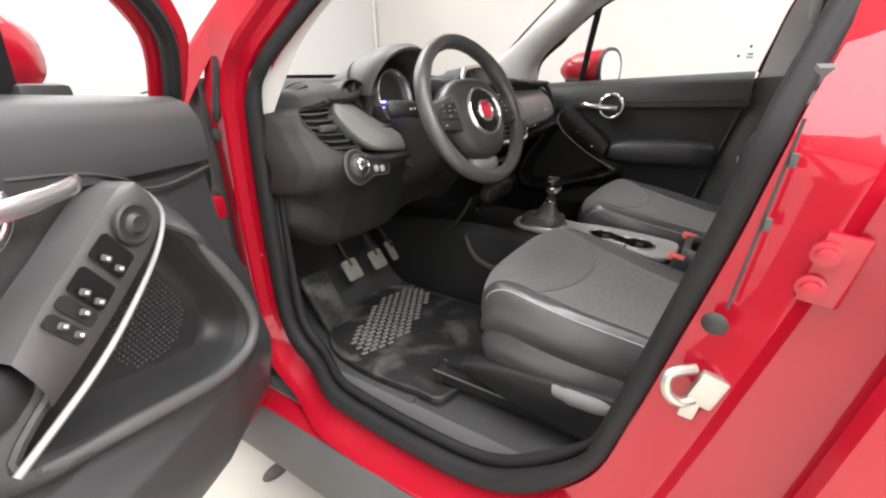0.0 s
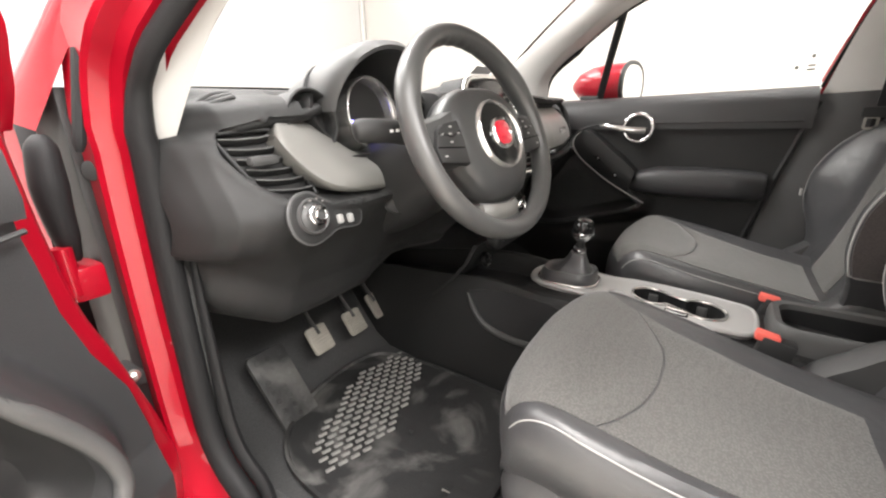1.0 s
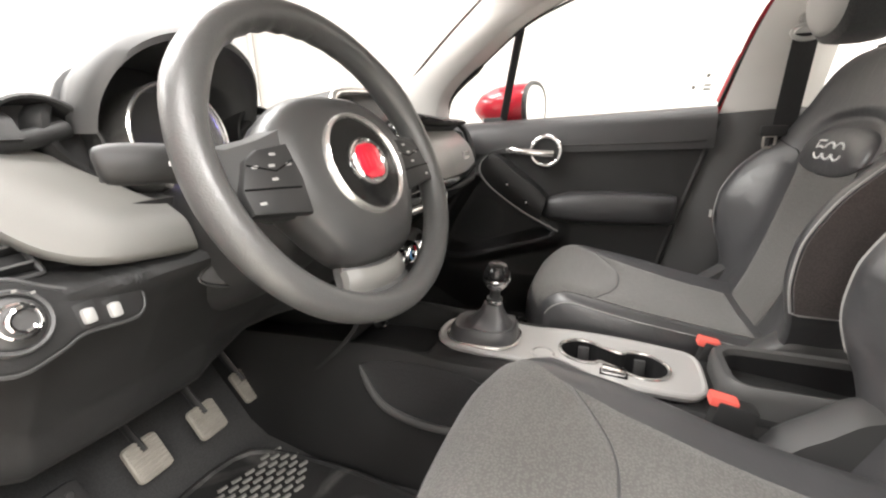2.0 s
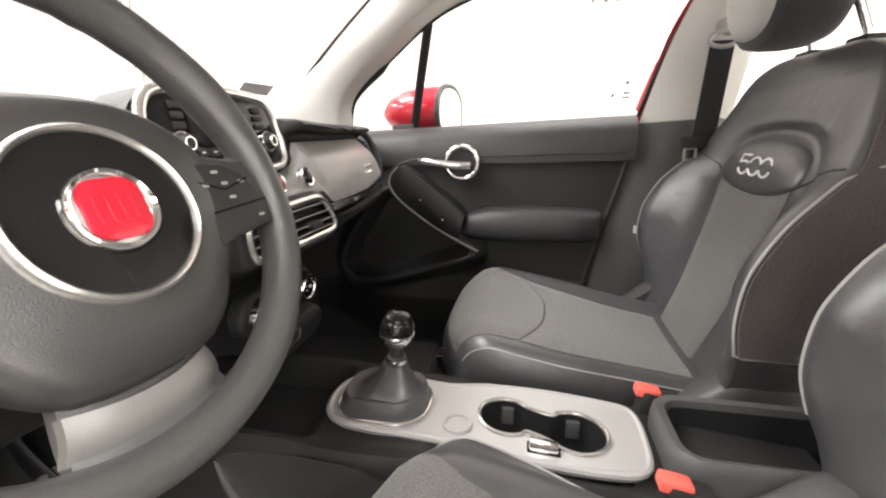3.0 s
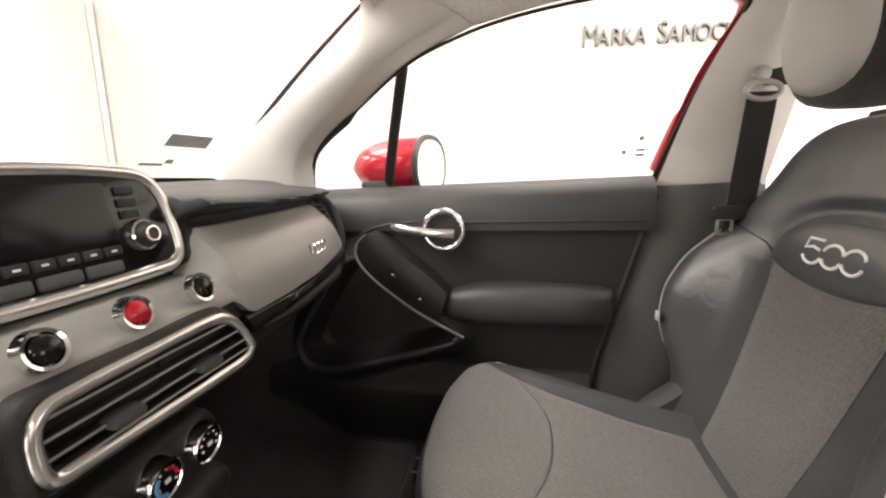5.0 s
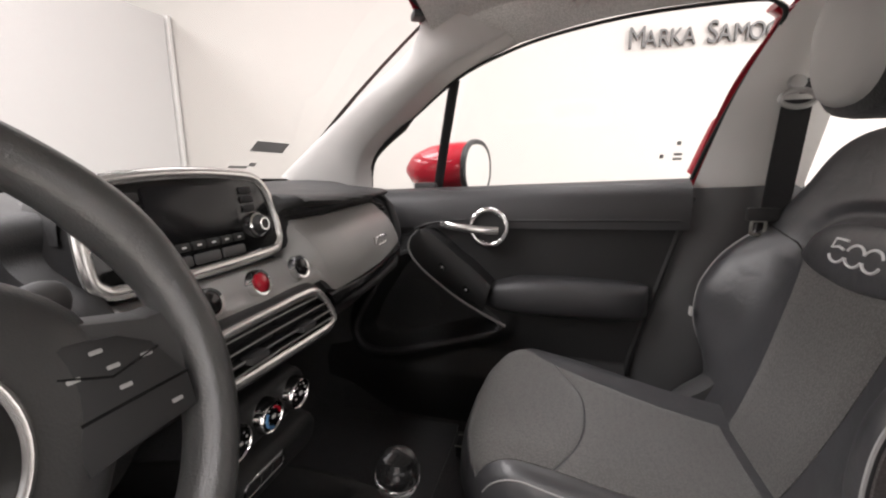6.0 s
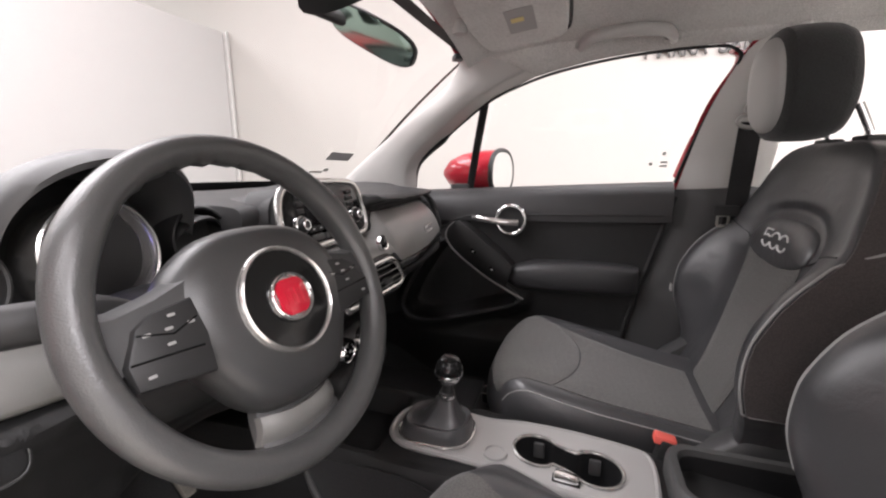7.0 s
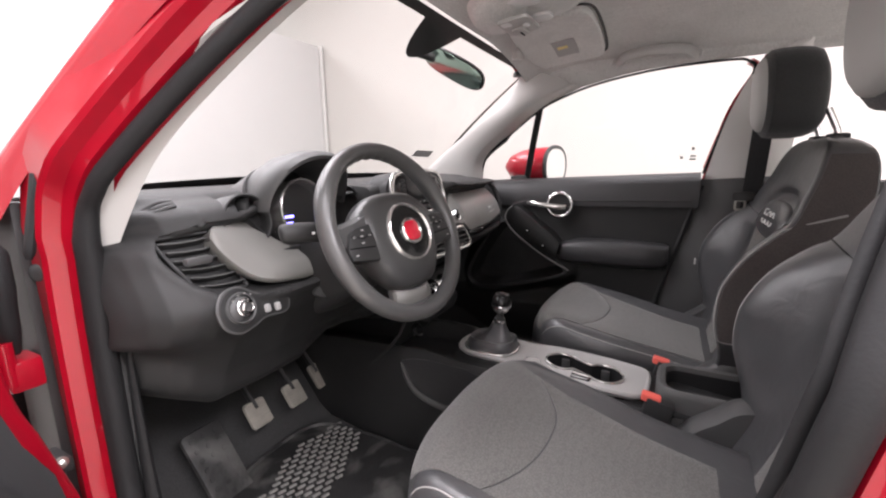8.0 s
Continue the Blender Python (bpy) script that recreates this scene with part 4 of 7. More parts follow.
def face_y(x):
    """How far back the dash face comes at x."""
    return lerp([(-0.76, 0.405), (-0.745, 0.345), (-0.73, 0.312), (-0.71, 0.285), (-0.68, 0.267), (-0.65, 0.256), (-0.60, 0.248), (-0.50, 0.241), (-0.38, 0.243), (-0.24, 0.225), (-0.18, 0.195), (-0.10, 0.175), (-0.03, 0.170), (0.06, 0.172), (0.14, 0.176), (0.22, 0.178), (0.32, 0.188), (0.40, 0.197), (0.46, 0.205), (0.50, 0.211), (0.54, 0.217), (0.57, 0.230), (0.60, 0.250), (0.64, 0.282), (0.68, 0.310), (0.70, 0.34), (0.73, 0.40)], x)


def brow(x):
    """Depth and height of the rolled edge over the driver's vent."""
    by = lerp([(-0.755, 0.46), (-0.735, 0.425), (-0.71, 0.385), (-0.672, 0.345), (-0.616, 0.326), (-0.534, 0.328), (-0.50, 0.335)], x)
    bz = lerp([(-0.755, 1.030), (-0.71, 1.042), (-0.672, 1.048), (-0.616, 1.058), (-0.534, 1.064), (-0.50, 1.076)], x)
    return by, bz


def dash_profile(x):
    f = face_y(x)
    c = math.exp(-((x - CX) / 0.20) ** 2)
    edge = max(0.0, (abs(x - CX) - 0.55) / 0.15)
    top = 1.085 + 0.012 * c - 0.02 * edge ** 2
    low = 0.735 if x < -0.15 else 0.80
    b = f if x < -0.2 else f + 0.025
    up = [(b + 0.10, top), (b + 0.072, top - 0.006), (b + 0.066, top - 0.022), (b + 0.064, 1.045), (f + 0.035, 1.01), (f + 0.01, 0.96)]
    back_off = max(0.0, min(1.0, (x + 0.70) / 0.09, (-0.38 - x) / 0.06))
    up = [(p[0] + (0.055 * back_off if k >= 2 else 0.045 * back_off), p[1]) for k, p in enumerate(up)]
    side = max(0.0, min(1.0, (x - 0.100) / 0.028))
    flat = [(f + 0.085, top), (f + 0.042, top - 0.004), (f + 0.030, top - 0.014), (f + 0.074, 1.060), (f + 0.028, 1.010), (f + 0.006, 0.960)]
    up = [(p[0] + (q[0] - p[0]) * side, p[1] + (q[1] - p[1]) * side) for p, q in zip(up, flat)]
    shelf = max(0.0, min(1.0, (0.142 - abs(x + 0.022)) / 0.02))
    up[4], up[5] = (up[4][0] + 0.050 * shelf, 1.01 - 0.010 * shelf), (up[5][0] + 0.004 * shelf, 0.96 + 0.018 * shelf)
    # well for the instruments
    w = max(0.0, min(1.0, (x + 0.545) / 0.02, (-0.197 - x) / 0.02))
    well = [(0.43, top), (0.425, top - 0.006), (0.42, top - 0.022), (0.415, 1.03), (0.40, 0.985), (f + 0.035, 0.972)]
    tail = [(f + 0.0, 0.922), (f + 0.020, 0.882), (f + 0.062, low + 0.085), (f + 0.112, low + 0.035), (f + 0.165, low), (f + 0.40, low + 0.02)]
    # the driver's end: a rolled top edge over a face that comes forward as it falls
    by, bz = brow(x)
    driver = [(by + 0.085, top + 0.001), (by + 0.036, top - 0.004), (by + 0.008, bz + 0.010), (by, bz - 0.004), (f + 0.054, 1.020), (f + 0.027, 0.980)]
    hem = 0.695 + 0.09 * max(0.0, (-0.60 - x) / 0.15)
    driver_tail = [(f + 0.002, 0.943), (f - 0.006, 0.910), (f + 0.022, 0.868), (f + 0.085, hem + 0.082), (f + 0.145, hem), (f + 0.40, hem - 0.01)]
    k = max(0.0, min(1.0, (-0.30 - x) / 0.10))
    mix = lambda P, Q, s: [(p[0] + (q[0] - p[0]) * s, p[1] + (q[1] - p[1]) * s) for p, q in zip(P, Q)]
    up = mix(mix(up, driver, k), well, w)
    return [(0.86, 1.085 - 0.012 * edge), (0.60, 1.098), (0.46, 1.095 + 0.004 * c)] + up + mix(tail, driver_tail, k)


# the hollow round the driver's vent and the grey panel beside it: (x, z)
HOLLOW = [(p[0], p[1]) for p in spline([(-0.694, 1.014), (-0.678, 1.034), (-0.616, 1.046), (-0.545, 1.051), (-0.480, 1.046), (-0.440, 1.000), (-0.436, 0.945), (-0.455, 0.924), (-0.53, 0.926), (-0.60, 0.934), (-0.645, 0.945), (-0.676, 0.970), (-0.692, 0.998)], 5, True)]


rows = []
for x in list(np.arange(-0.752, -0.40, 0.003)) + list(np.linspace(-0.40, 0.712, 94)):
    pr = spline([(a, b) for a, b in dash_profile(x)], 14)
    run = np.concatenate(([0.0], np.cumsum([np.linalg.norm(pr[i + 1] - pr[i]) for i in range(len(pr) - 1)])))
    # close steps over the face, wide ones on the top
    first = next(i for i, p in enumerate(pr) if p[0] < 0.47)
    steps = np.concatenate((np.linspace(0, run[first], 7)[:-1], np.linspace(run[first], run[-1], 136)))
    row = []
    for d_ in steps:
        y, z = float(np.interp(d_, run, [p[0] for p in pr])), float(np.interp(d_, run, [p[1] for p in pr]))
        if -0.72 < x < -0.41 and 0.90 < z < 1.075 and y < 0.40:
            h = inside_by(HOLLOW, x, z)
            t = max(0.0, min(1.0, (h + 0.001) / (0.005 if z > 1.03 else 0.010)))
            y += (0.040 + 0.02 * max(0.0, min(1.0, (z - 1.0) / 0.03))) * t * t * (3 - 2 * t) - 0.0030 * math.exp(-((h + 0.007) / 0.007) ** 2)
        row.append((x, y, z))
    rows.append(row)
part("dash_shell", sheet(rows, 0.008, (0, 0.6, -0.4)), DASH, dash, "grained black dash moulding")


def dash_face(x, z, lift=0.0):
    """A place on the dash face at x and height z."""
    pr = [(a, b) for a, b in spline(dash_profile(x), 3) if a < face_y(x) + 0.12]
    pr = sorted(pr, key=lambda p: p[1])
    y = float(np.interp(z, [p[1] for p in pr], [p[0] for p in pr]))
    return Vector((x, y - lift, z))


# smooth rolled lip over the driver's vent
line = [(x, brow(x)[0] + 0.0075, brow(x)[1] - 0.0120) for x in np.linspace(-0.706, -0.486, 24)]
line = [tuple(p) for p in spline([np.mean(line[max(0, i - 2):i + 3], axis=0) for i in range(0, 24, 2)], 5)]
part("vent_brow", tube(line, list(np.interp(np.linspace(0, 1, len(line)), (0, 0.2, 0.8, 1), (0.003, 0.0090, 0.0095, 0.009))), 14), DASH, dash, "rounded lip over the vent")
# satin grey fascia from the centre stack to the passenger's end
rows = []
for x in np.linspace(-0.165, 0.530, 64):
    t = max(0.0, (x - 0.115) / 0.40)
    end = max(0.0, (x - 0.492) / 0.038)
    rise = max(0.0, min(1.0, (x - 0.100) / 0.030))
    rise = rise * rise * (3 - 2 * rise)
    top = 0.998 + 0.052 * rise - 0.076 * end ** 1.3
    bot = 0.968 + (-0.024 + 0.016 * max(0.0, t - 0.55) / 0.45) * rise
    fade = 1 - min(1.0, end)
    rows.append([dash_face(x, top + (bot - top) * s, 0.004 + (0.007 + 0.003 * math.sin(math.pi * s)) * fade) for s in np.linspace(0, 1, 14)])
part("fascia_panel", sheet(rows, 0.012, (0, 1, 0)), FASCIA, dash, "satin grey fascia panel")
# dark slot between the top pad and the fascia
part("fascia_slot", tube([dash_face(x, 1.0605, 0.001) for x in np.linspace(0.13, 0.52, 16)], [0.003] + [0.0095] * 14 + [0.003], 8), BLACK, dash, "dark slot over the fascia")
# shelf line under the fascia
part("fascia_strip", tube(spline([dash_face(x, 0.932 + 0.010 * max(0, (x - 0.30) / 0.20), 0.004) for x in (0.11, 0.16, 0.22, 0.28, 0.34, 0.40, 0.46, 0.51)], 4), list(np.linspace(0.014, 0.004, 29)), 8), GLOSS, dash, "glossy black strip under the fascia")
# grey bolster by the wheel on the driver's side, its shading put into the colour
back_line = spline([(-0.604, 0.322, 1.040), (-0.585, 0.334, 1.046), (-0.535, 0.346, 1.044), (-0.495, 0.338, 1.022), (-0.468, 0.312, 0.995), (-0.446, 0.292, 0.980)], 5)
crease = spline([(-0.620, 0.304, 1.030), (-0.618, 0.289, 1.012), (-0.604, 0.269, 0.984), (-0.580, 0.252, 0.960), (-0.54, 0.244, 0.946), (-0.452, 0.246, 0.936)], 5)
rows = []
for p, q in zip(back_line, crease):
    row = [p + np.array((0, 0.02, -0.05)), p + np.array((0, 0.008, -0.004))]
    row += [p + (q - p) * s + np.array((-0.001, -0.006, 0.009)) * math.sin(math.pi * s ** 1.4) for s in np.linspace(0, 1, 9)]
    row += [q + np.array((0.001, 0.001, -0.004)), q + np.array((0.004, 0.008, -0.010)), q + np.array((0.010, 0.05, -0.012))]
    rows.append([tuple(c) for c in row])
part("knee_bolster", grid(rows, wrap_v=True, caps=True), BOLSTER, dash, "satin grey rounded panel beside the wheel")


def vent_quad(corners, slats, parent, label):
    """An air outlet between four corners, top left, top right, bottom right, bottom left, seen from the seat."""
    A, B, C, D = [Vector(c) for c in corners]
    nrm = (B - A).cross(D - A).normalized()
    if nrm.y > 0:
        nrm = -nrm
    ring = [Vector(p) for p in spline([A.lerp(B, 0.12), A.lerp(B, 0.88), B.lerp(C, 0.12), B.lerp(C, 0.88), C.lerp(D, 0.15), C.lerp(D, 0.85), D.lerp(A, 0.12), D.lerp(A, 0.88)], 4, True)]
    bm = grid([[p - nrm * 0.012 for p in ring], [p + nrm * 0.002 for p in ring]], wrap_v=True, caps=False)
    bm.faces.new([bm.verts.new(p - nrm * 0.010) for p in ring])
    ob = part("air_vent", bm, BLACK, parent, label)
    part("vent_rim", tube([p + nrm * 0.001 for p in ring], 0.0032, 8, True), BLACK, ob)
    for k in range(slats):
        t = (k + 0.7) / (slats + 0.3)
        p, q = A.lerp(D, t), B.lerp(C, t)
        sag = Vector((0, 0, -0.003))
        part("vent_slat", tube([p.lerp(q, 0.03), p.lerp(q, 0.35) + sag, p.lerp(q, 0.7) + sag, p.lerp(q, 0.97)], 0.0062, 6, flat=(0.26, 1.0), up=nrm + Vector((0, 0, 0.35))), DASH, ob)
        out = nrm * 0.0052 + Vector((0, 0, 0.0018))
        part("slat_edge", tube([p.lerp(q, 0.03) + out, p.lerp(q, 0.35) + sag + out, p.lerp(q, 0.7) + sag + out, p.lerp(q, 0.97) + out], 0.0014, 6), TRIM_PALE, ob)
    return ob


lv = vent_quad(((-0.690, 0.350, 1.030), (-0.606, 0.334, 1.034), (-0.578, 0.276, 0.938), (-0.656, 0.288, 0.944)), 6, dash, "black side air vent")
part("vent_tab", box((-0.645, 0.303, 0.995), (0.044, 0.016, 0.013), 0.005), DASH_SOFT, lv, "small grey vent tab")
vent_quad(((0.497, 0.2735, 1.049), (0.536, 0.2630, 1.041), (0.546, 0.2410, 0.988), (0.521, 0.2430, 0.976)), 5, dash, "black side air vent")
lip_line = [tuple(dash_face(x, z, 0.003)) for x, z in ((0.16, 0.912), (0.24, 0.910), (0.32, 0.910), (0.40, 0.911), (0.46, 0.914))] + [(0.512, 0.226, 0.922), (0.541, 0.230, 0.943), (0.553, 0.2300, 0.969), (0.556, 0.2370, 1.003), (0.552, 0.2490, 1.038), (0.538, 0.2590, 1.058), (0.505, 0.2640, 1.071), (0.45, 0.262, 1.077), (0.36, 0.252, 1.079)]
lip_line = spline(lip_line, 5)
part("fascia_lip", tube(lip_line, list(np.interp(np.linspace(0, 1, len(lip_line)), (0, 0.1, 0.35, 0.6, 0.85, 1), (0.002, 0.009, 0.011, 0.010, 0.008, 0.002))), 12), DASH, dash, "rounded lip round the fascia end")
# demister slots on the dash top
for k in range(3):
    p = spline([(-0.622 - 0.004 * k, 0.394 - 0.012 * k, 1.086 - 0.003 * k), (-0.648 - 0.006 * k, 0.400 - 0.012 * k, 1.083 - 0.006 * k), (-0.674 - 0.006 * k, 0.404 - 0.010 * k, 1.066 - 0.008 * k)], 6)
    part("demister_slot", tube(p, 0.0042, 8), BLACK, dash, "dark demister slot")
# centre vent: a wide slanting outlet with a bright rim
SX = -0.032
cu_, cv_ = Vector((1, 0.0, 0.0)), Vector((0, 0.10, 0.99))
vo = [(p[0], p[1]) for p in spline([(-0.117, -0.004), (-0.115, 0.014), (-0.105, 0.0255), (-0.085, 0.029), (-0.02, 0.030), (0.05, 0.0305), (0.080, 0.026), (0.101, 0.008), (0.115, -0.016), (0.113, -0.026), (0.098, -0.0315), (0.065, -0.032), (-0.02, -0.0295), (-0.085, -0.027), (-0.107, -0.026), (-0.115, -0.019)], 4, True)]
cc = Vector((-0.016, 0.160, 0.9335))
bm = grid([on(cc, cu_, cv_, vo, -0.034), on(cc, cu_, cv_, vo, 0.002)], wrap_v=True)
bm.faces.new([bm.verts.new(p) for p in on(cc, cu_, cv_, vo, -0.032)])
cv = part("centre_vent", bm, BLACK, dash, "wide centre air vent with silver rim")
part("vent_rim", tube(on(cc, cu_, cv_, vo, 0.004), 0.0044, 10, True, flat=(1.0, 1.3)), SATIN, cv, "satin silver rim")
part("vent_surround", grid([on(cc, cu_, cv_, [(a * (1 + d / 0.117), b * (1 + d / 0.030)) for a, b in vo], lift) for d, lift in ((0.002, 0.001), (0.006, 0.003), (0.009, 0.001), (0.012, -0.006), (0.014, -0.040))], wrap_v=True), DASH, cv, "black moulded surround")
for b, ends in ((0.0190, (-0.106, 0.084)), (0.0045, (-0.112, 0.098)), (-0.0095, (-0.112, 0.106)), (-0.0210, (-0.110, 0.108))):
    slat = part("vent_slat", tube(on(cc, cu_, cv_, [(ends[0], b), (0, b + 0.001), (ends[1], b)], -0.004), 0.0085, 8, flat=(0.18, 1.0), up=Vector((0, -1, 0.10))), DASH, cv)
    # thin paler line along the front of each slat
    part("slat_edge", tube(on(cc, cu_, cv_, [(ends[0], b), (0, b + 0.001), (ends[1], b)], 0.0042), 0.0012, 6), FASCIA, slat, "thin pale slat edge")
for vx in (-0.054, 0.042):
    part("vent_tab", box(cc + Vector((vx, -0.006, -0.009)), (0.030, 0.018, 0.010), 0.004), DASH_SOFT, cv)
part("vent_divider", box(cc + Vector((0.004, 0.012, 0)), (0.010, 0.010, 0.056), 0.002), DASH, cv)
# red hazard button and side buttons
for bx, by, bz, mt, lb in ((-0.023, 0.180, 0.9945, RED_PLASTIC, "red hazard button"), (0.057, 0.178, 0.996, GLOSS, "glossy black round button"), (-0.103, 0.177, 0.994, GLOSS, "glossy black round button")):
    c = Vector((bx, by, bz))
    b = part("round_button", lathe([(0.0, 0.0080), (0.008, 0.0075), (0.0110, 0.0050), (0.0120, -0.002)], c, (0, -1, 0.35), 24), mt, dash, lb)
    part("button_rim", lathe([(0.0122, -0.004), (0.0130, 0.0045), (0.0158, 0.0052), (0.0176, -0.004)], c, (0, -1, 0.35), 24, caps=False), CHROME, b, "chrome rim")
# head unit with its silver surround
ru, rv_ = Vector((1, 0, 0)), Vector((0, 0.16, 0.987))
rc = Vector((SX, 0.262, 1.064))
outer = [(p[0], p[1]) for p in spline([(-0.130, -0.030), (-0.126, 0.020), (-0.108, 0.046), (-0.07, 0.053), (0.0, 0.056), (0.07, 0.053), (0.108, 0.046), (0.126, 0.020), (0.133, -0.030), (0.124, -0.046), (0.10, -0.051), (0.0, -0.053), (-0.10, -0.051), (-0.122, -0.046)], 4, True)]
hu = part("head_unit", plate(outer, rc, ru, rv_, 0.016, 0.004), GLOSS, dash, "glossy black radio with dark screen")
part("radio_surround", tube(on(rc, ru, rv_, [(a * 1.035, b * 1.07) for a, b in outer], 0.014), 0.0056, 10, True, flat=(1.0, 1.3)), SATIN, hu, "satin silver surround")
part("surround_shell", grid([on(rc, ru, rv_, [(a * 1.07, b * 1.14) for a, b in outer], 0.010), on(rc, ru, rv_, [(a * 1.09, b * 1.18) for a, b in outer], -0.05)], wrap_v=True), DASH, hu)
fr = 0.0165
part("radio_screen", plate(rounded(0.128, 0.062, 0.004), on(rc, ru, rv_, [(-0.004, 0.014)], fr)[0], ru, rv_, 0.0015, 0.0005), SCREEN_BLACK, hu, "dark unlit display")
for k in range(6):
    part("radio_key", plate(rounded(0.019, 0.010, 0.002), on(rc, ru, rv_, [(-0.056 + k * 0.0215, -0.025)], fr)[0], ru, rv_, 0.003, 0.001), DASH, hu)
    part("key_mark", plate(rounded(0.006, 0.002, 0.0005), on(rc, ru, rv_, [(-0.056 + k * 0.0215, -0.025)], fr + 0.003)[0], ru, rv_, 0.0004, 0.0001), WHITE_MARK, hu)
for k in range(3):
    part("radio_key", plate(rounded(0.038, 0.012, 0.003), on(rc, ru, rv_, [(-0.045 + k * 0.042, -0.041)], fr)[0], ru, rv_, 0.003, 0.001), DASH_SOFT, hu)
for sg in (-1, 1):
    kc = on(rc, ru, rv_, [(sg * 0.089, -0.014)], fr)[0]
    part("radio_knob", lathe([(0.0, 0.016), (0.010, 0.016), (0.0125, 0.013), (0.0135, 0.0)], kc, (0, -1, 0.16), 24), BLACK, hu, "round radio knob")
    part("knob_ring", lathe([(0.0132, -0.002), (0.0142, 0.007), (0.0165, 0.006), (0.018, -0.002)], kc, (0, -1, 0.16), 24, caps=False), CHROME, hu)
    part("knob_cap", lathe([(0.0092, 0.0155), (0.0085, 0.0172), (0.007, 0.0172), (0.0065, 0.0155)], kc, (0, -1, 0.16), 20, caps=False), CHROME, hu)
    for k in range(3):
        part("radio_key", plate(rounded(0.020, 0.009, 0.002), on(rc, ru, rv_, [(sg * 0.082, 0.010 + 0.0125 * k)], fr)[0], ru, rv_, 0.003, 0.001), DASH, hu)
# hood behind the head unit
rows = []
for s in np.linspace(0, 1, 8):
    rows.append([(SX + (0.142 - 0.03 * s) * math.copysign(abs(math.cos(a)) ** 0.6, math.cos(a)), 0.262 + 0.17 * s, 1.062 + (0.063 - 0.030 * s) * math.sin(a) ** 0.6) for a in np.linspace(0, math.pi, 21)])
part("radio_hood", grid(rows), DASH, dash)
# heater dials on their panel
hp = part("heater_panel", plate(rounded(0.200, 0.074, 0.036, 7), (-0.004, 0.232, 0.806), (1, 0, 0.0), (0, -0.10, 0.99), 0.026, 0.012, 4), DASH, dash, "black heater panel")
for k, hx in enumerate((-0.066, -0.004, 0.058)):
    hc = Vector((hx, 0.212, 0.807))
    dial = part("heater_dial", lathe([(0.0, 0.020), (0.017, 0.020), (0.0185, 0.018), (0.019, 0.0)], hc, (0, -1, -0.10), 28), GLOSS, hp, "glossy black heater dial")
    part("dial_ring", lathe([(0.0188, 0.0), (0.0195, 0.019), (0.0215, 0.0215), (0.024, 0.017), (0.0262, 0.0)], hc, (0, -1, -0.10), 28, caps=False), CHROME, dial, "chrome dial ring")
    for q in range(7):
        a = -0.5 + q * (math.pi + 1.0) / 6
        part("dial_mark", box((hx + 0.0125 * math.cos(a), 0.1912, 0.807 + 0.0125 * math.sin(a)), (0.0026, 0.001, 0.0022), 0), WHITE_MARK, dial)
    part("dial_mark", box((hx + 0.001, 0.1912, 0.805), (0.007, 0.001, 0.0045), 0), WHITE_MARK, dial)
    if k == 1:
        part("dial_mark", tube([(hx + 0.0135 * math.cos(a), 0.1912, 0.8045 + 0.0135 * math.sin(a)) for a in np.linspace(2.4, 4.6, 8)], 0.0022, 5), BLUE_MARK, dial)
        part("dial_mark", tube([(hx + 0.0135 * math.cos(a), 0.1912, 0.8045 + 0.0135 * math.sin(a)) for a in np.linspace(0.1, 1.5, 8)], 0.0022, 5), RED_PLASTIC, dial)
# small bright emblem on the passenger fascia
emb = []
for k in range(3):
    ex = 0.353 + 0.019 * k
    for sgn_ in (0, 1):
        emb.append(tube([(ex + 0.0095 * math.cos(a), dash_face(ex, 0.985).y - 0.0165, 0.985 + 0.0085 * math.sin(a) - 0.002 * sgn_) for a in np.linspace(0.2 + math.pi * sgn_, 2.9 + math.pi * sgn_, 7)], 0.0014, 5))
emb.append(tube([(vx, dash_face(vx, 0.985).y - 0.0165, vz) for vx, vz in ((0.322, 0.996), (0.331, 0.978), (0.338, 0.996))], 0.0014, 5))
part("fascia_emblem", merge(*emb), CHROME, dash, "small chrome emblem")
# lower switch bar and the tunnel mouth under it
lb = part("switch_bar", plate(rounded(0.19, 0.060, 0.028, 6), (-0.004, 0.222, 0.742), (1, 0, 0.0), (0, -0.20, 0.98), 0.034, 0.014, 4), DASH, dash, "black lower switch bar")
part("switch_frame", tube(on((-0.034, 0.1875, 0.742), (1, 0, 0.0), (0, -0.20, 0.98), rounded(0.074, 0.022, 0.006)), 0.0022, 6, True), CHROME, lb, "thin chrome frame")
for k in range(3):
    part("bar_switch", box((-0.057 + 0.023 * k, 0.1875, 0.742), (0.019, 0.006, 0.016), 0.002, (12, 0, 0)), BLACK, lb)
rows = [[(x, 0.22 + 0.13 * t, 0.74 - 0.16 * t ** 0.7) for x in np.linspace(-0.155, 0.085, 6)] for t in np.linspace(0, 1, 6)]
part("tunnel_mouth", sheet(rows, 0.01, (0, 1, 0)), BLACK, dash)
part("power_socket", lathe([(0.0, 0.002), (0.010, 0.002), (0.012, 0.010), (0.016, 0.012), (0.019, 0.004), (0.019, 0.0)], (-0.105, 0.225, 0.690), (-0.1, -1, 0.3), 22), GLOSS, dash, "round black power socket")
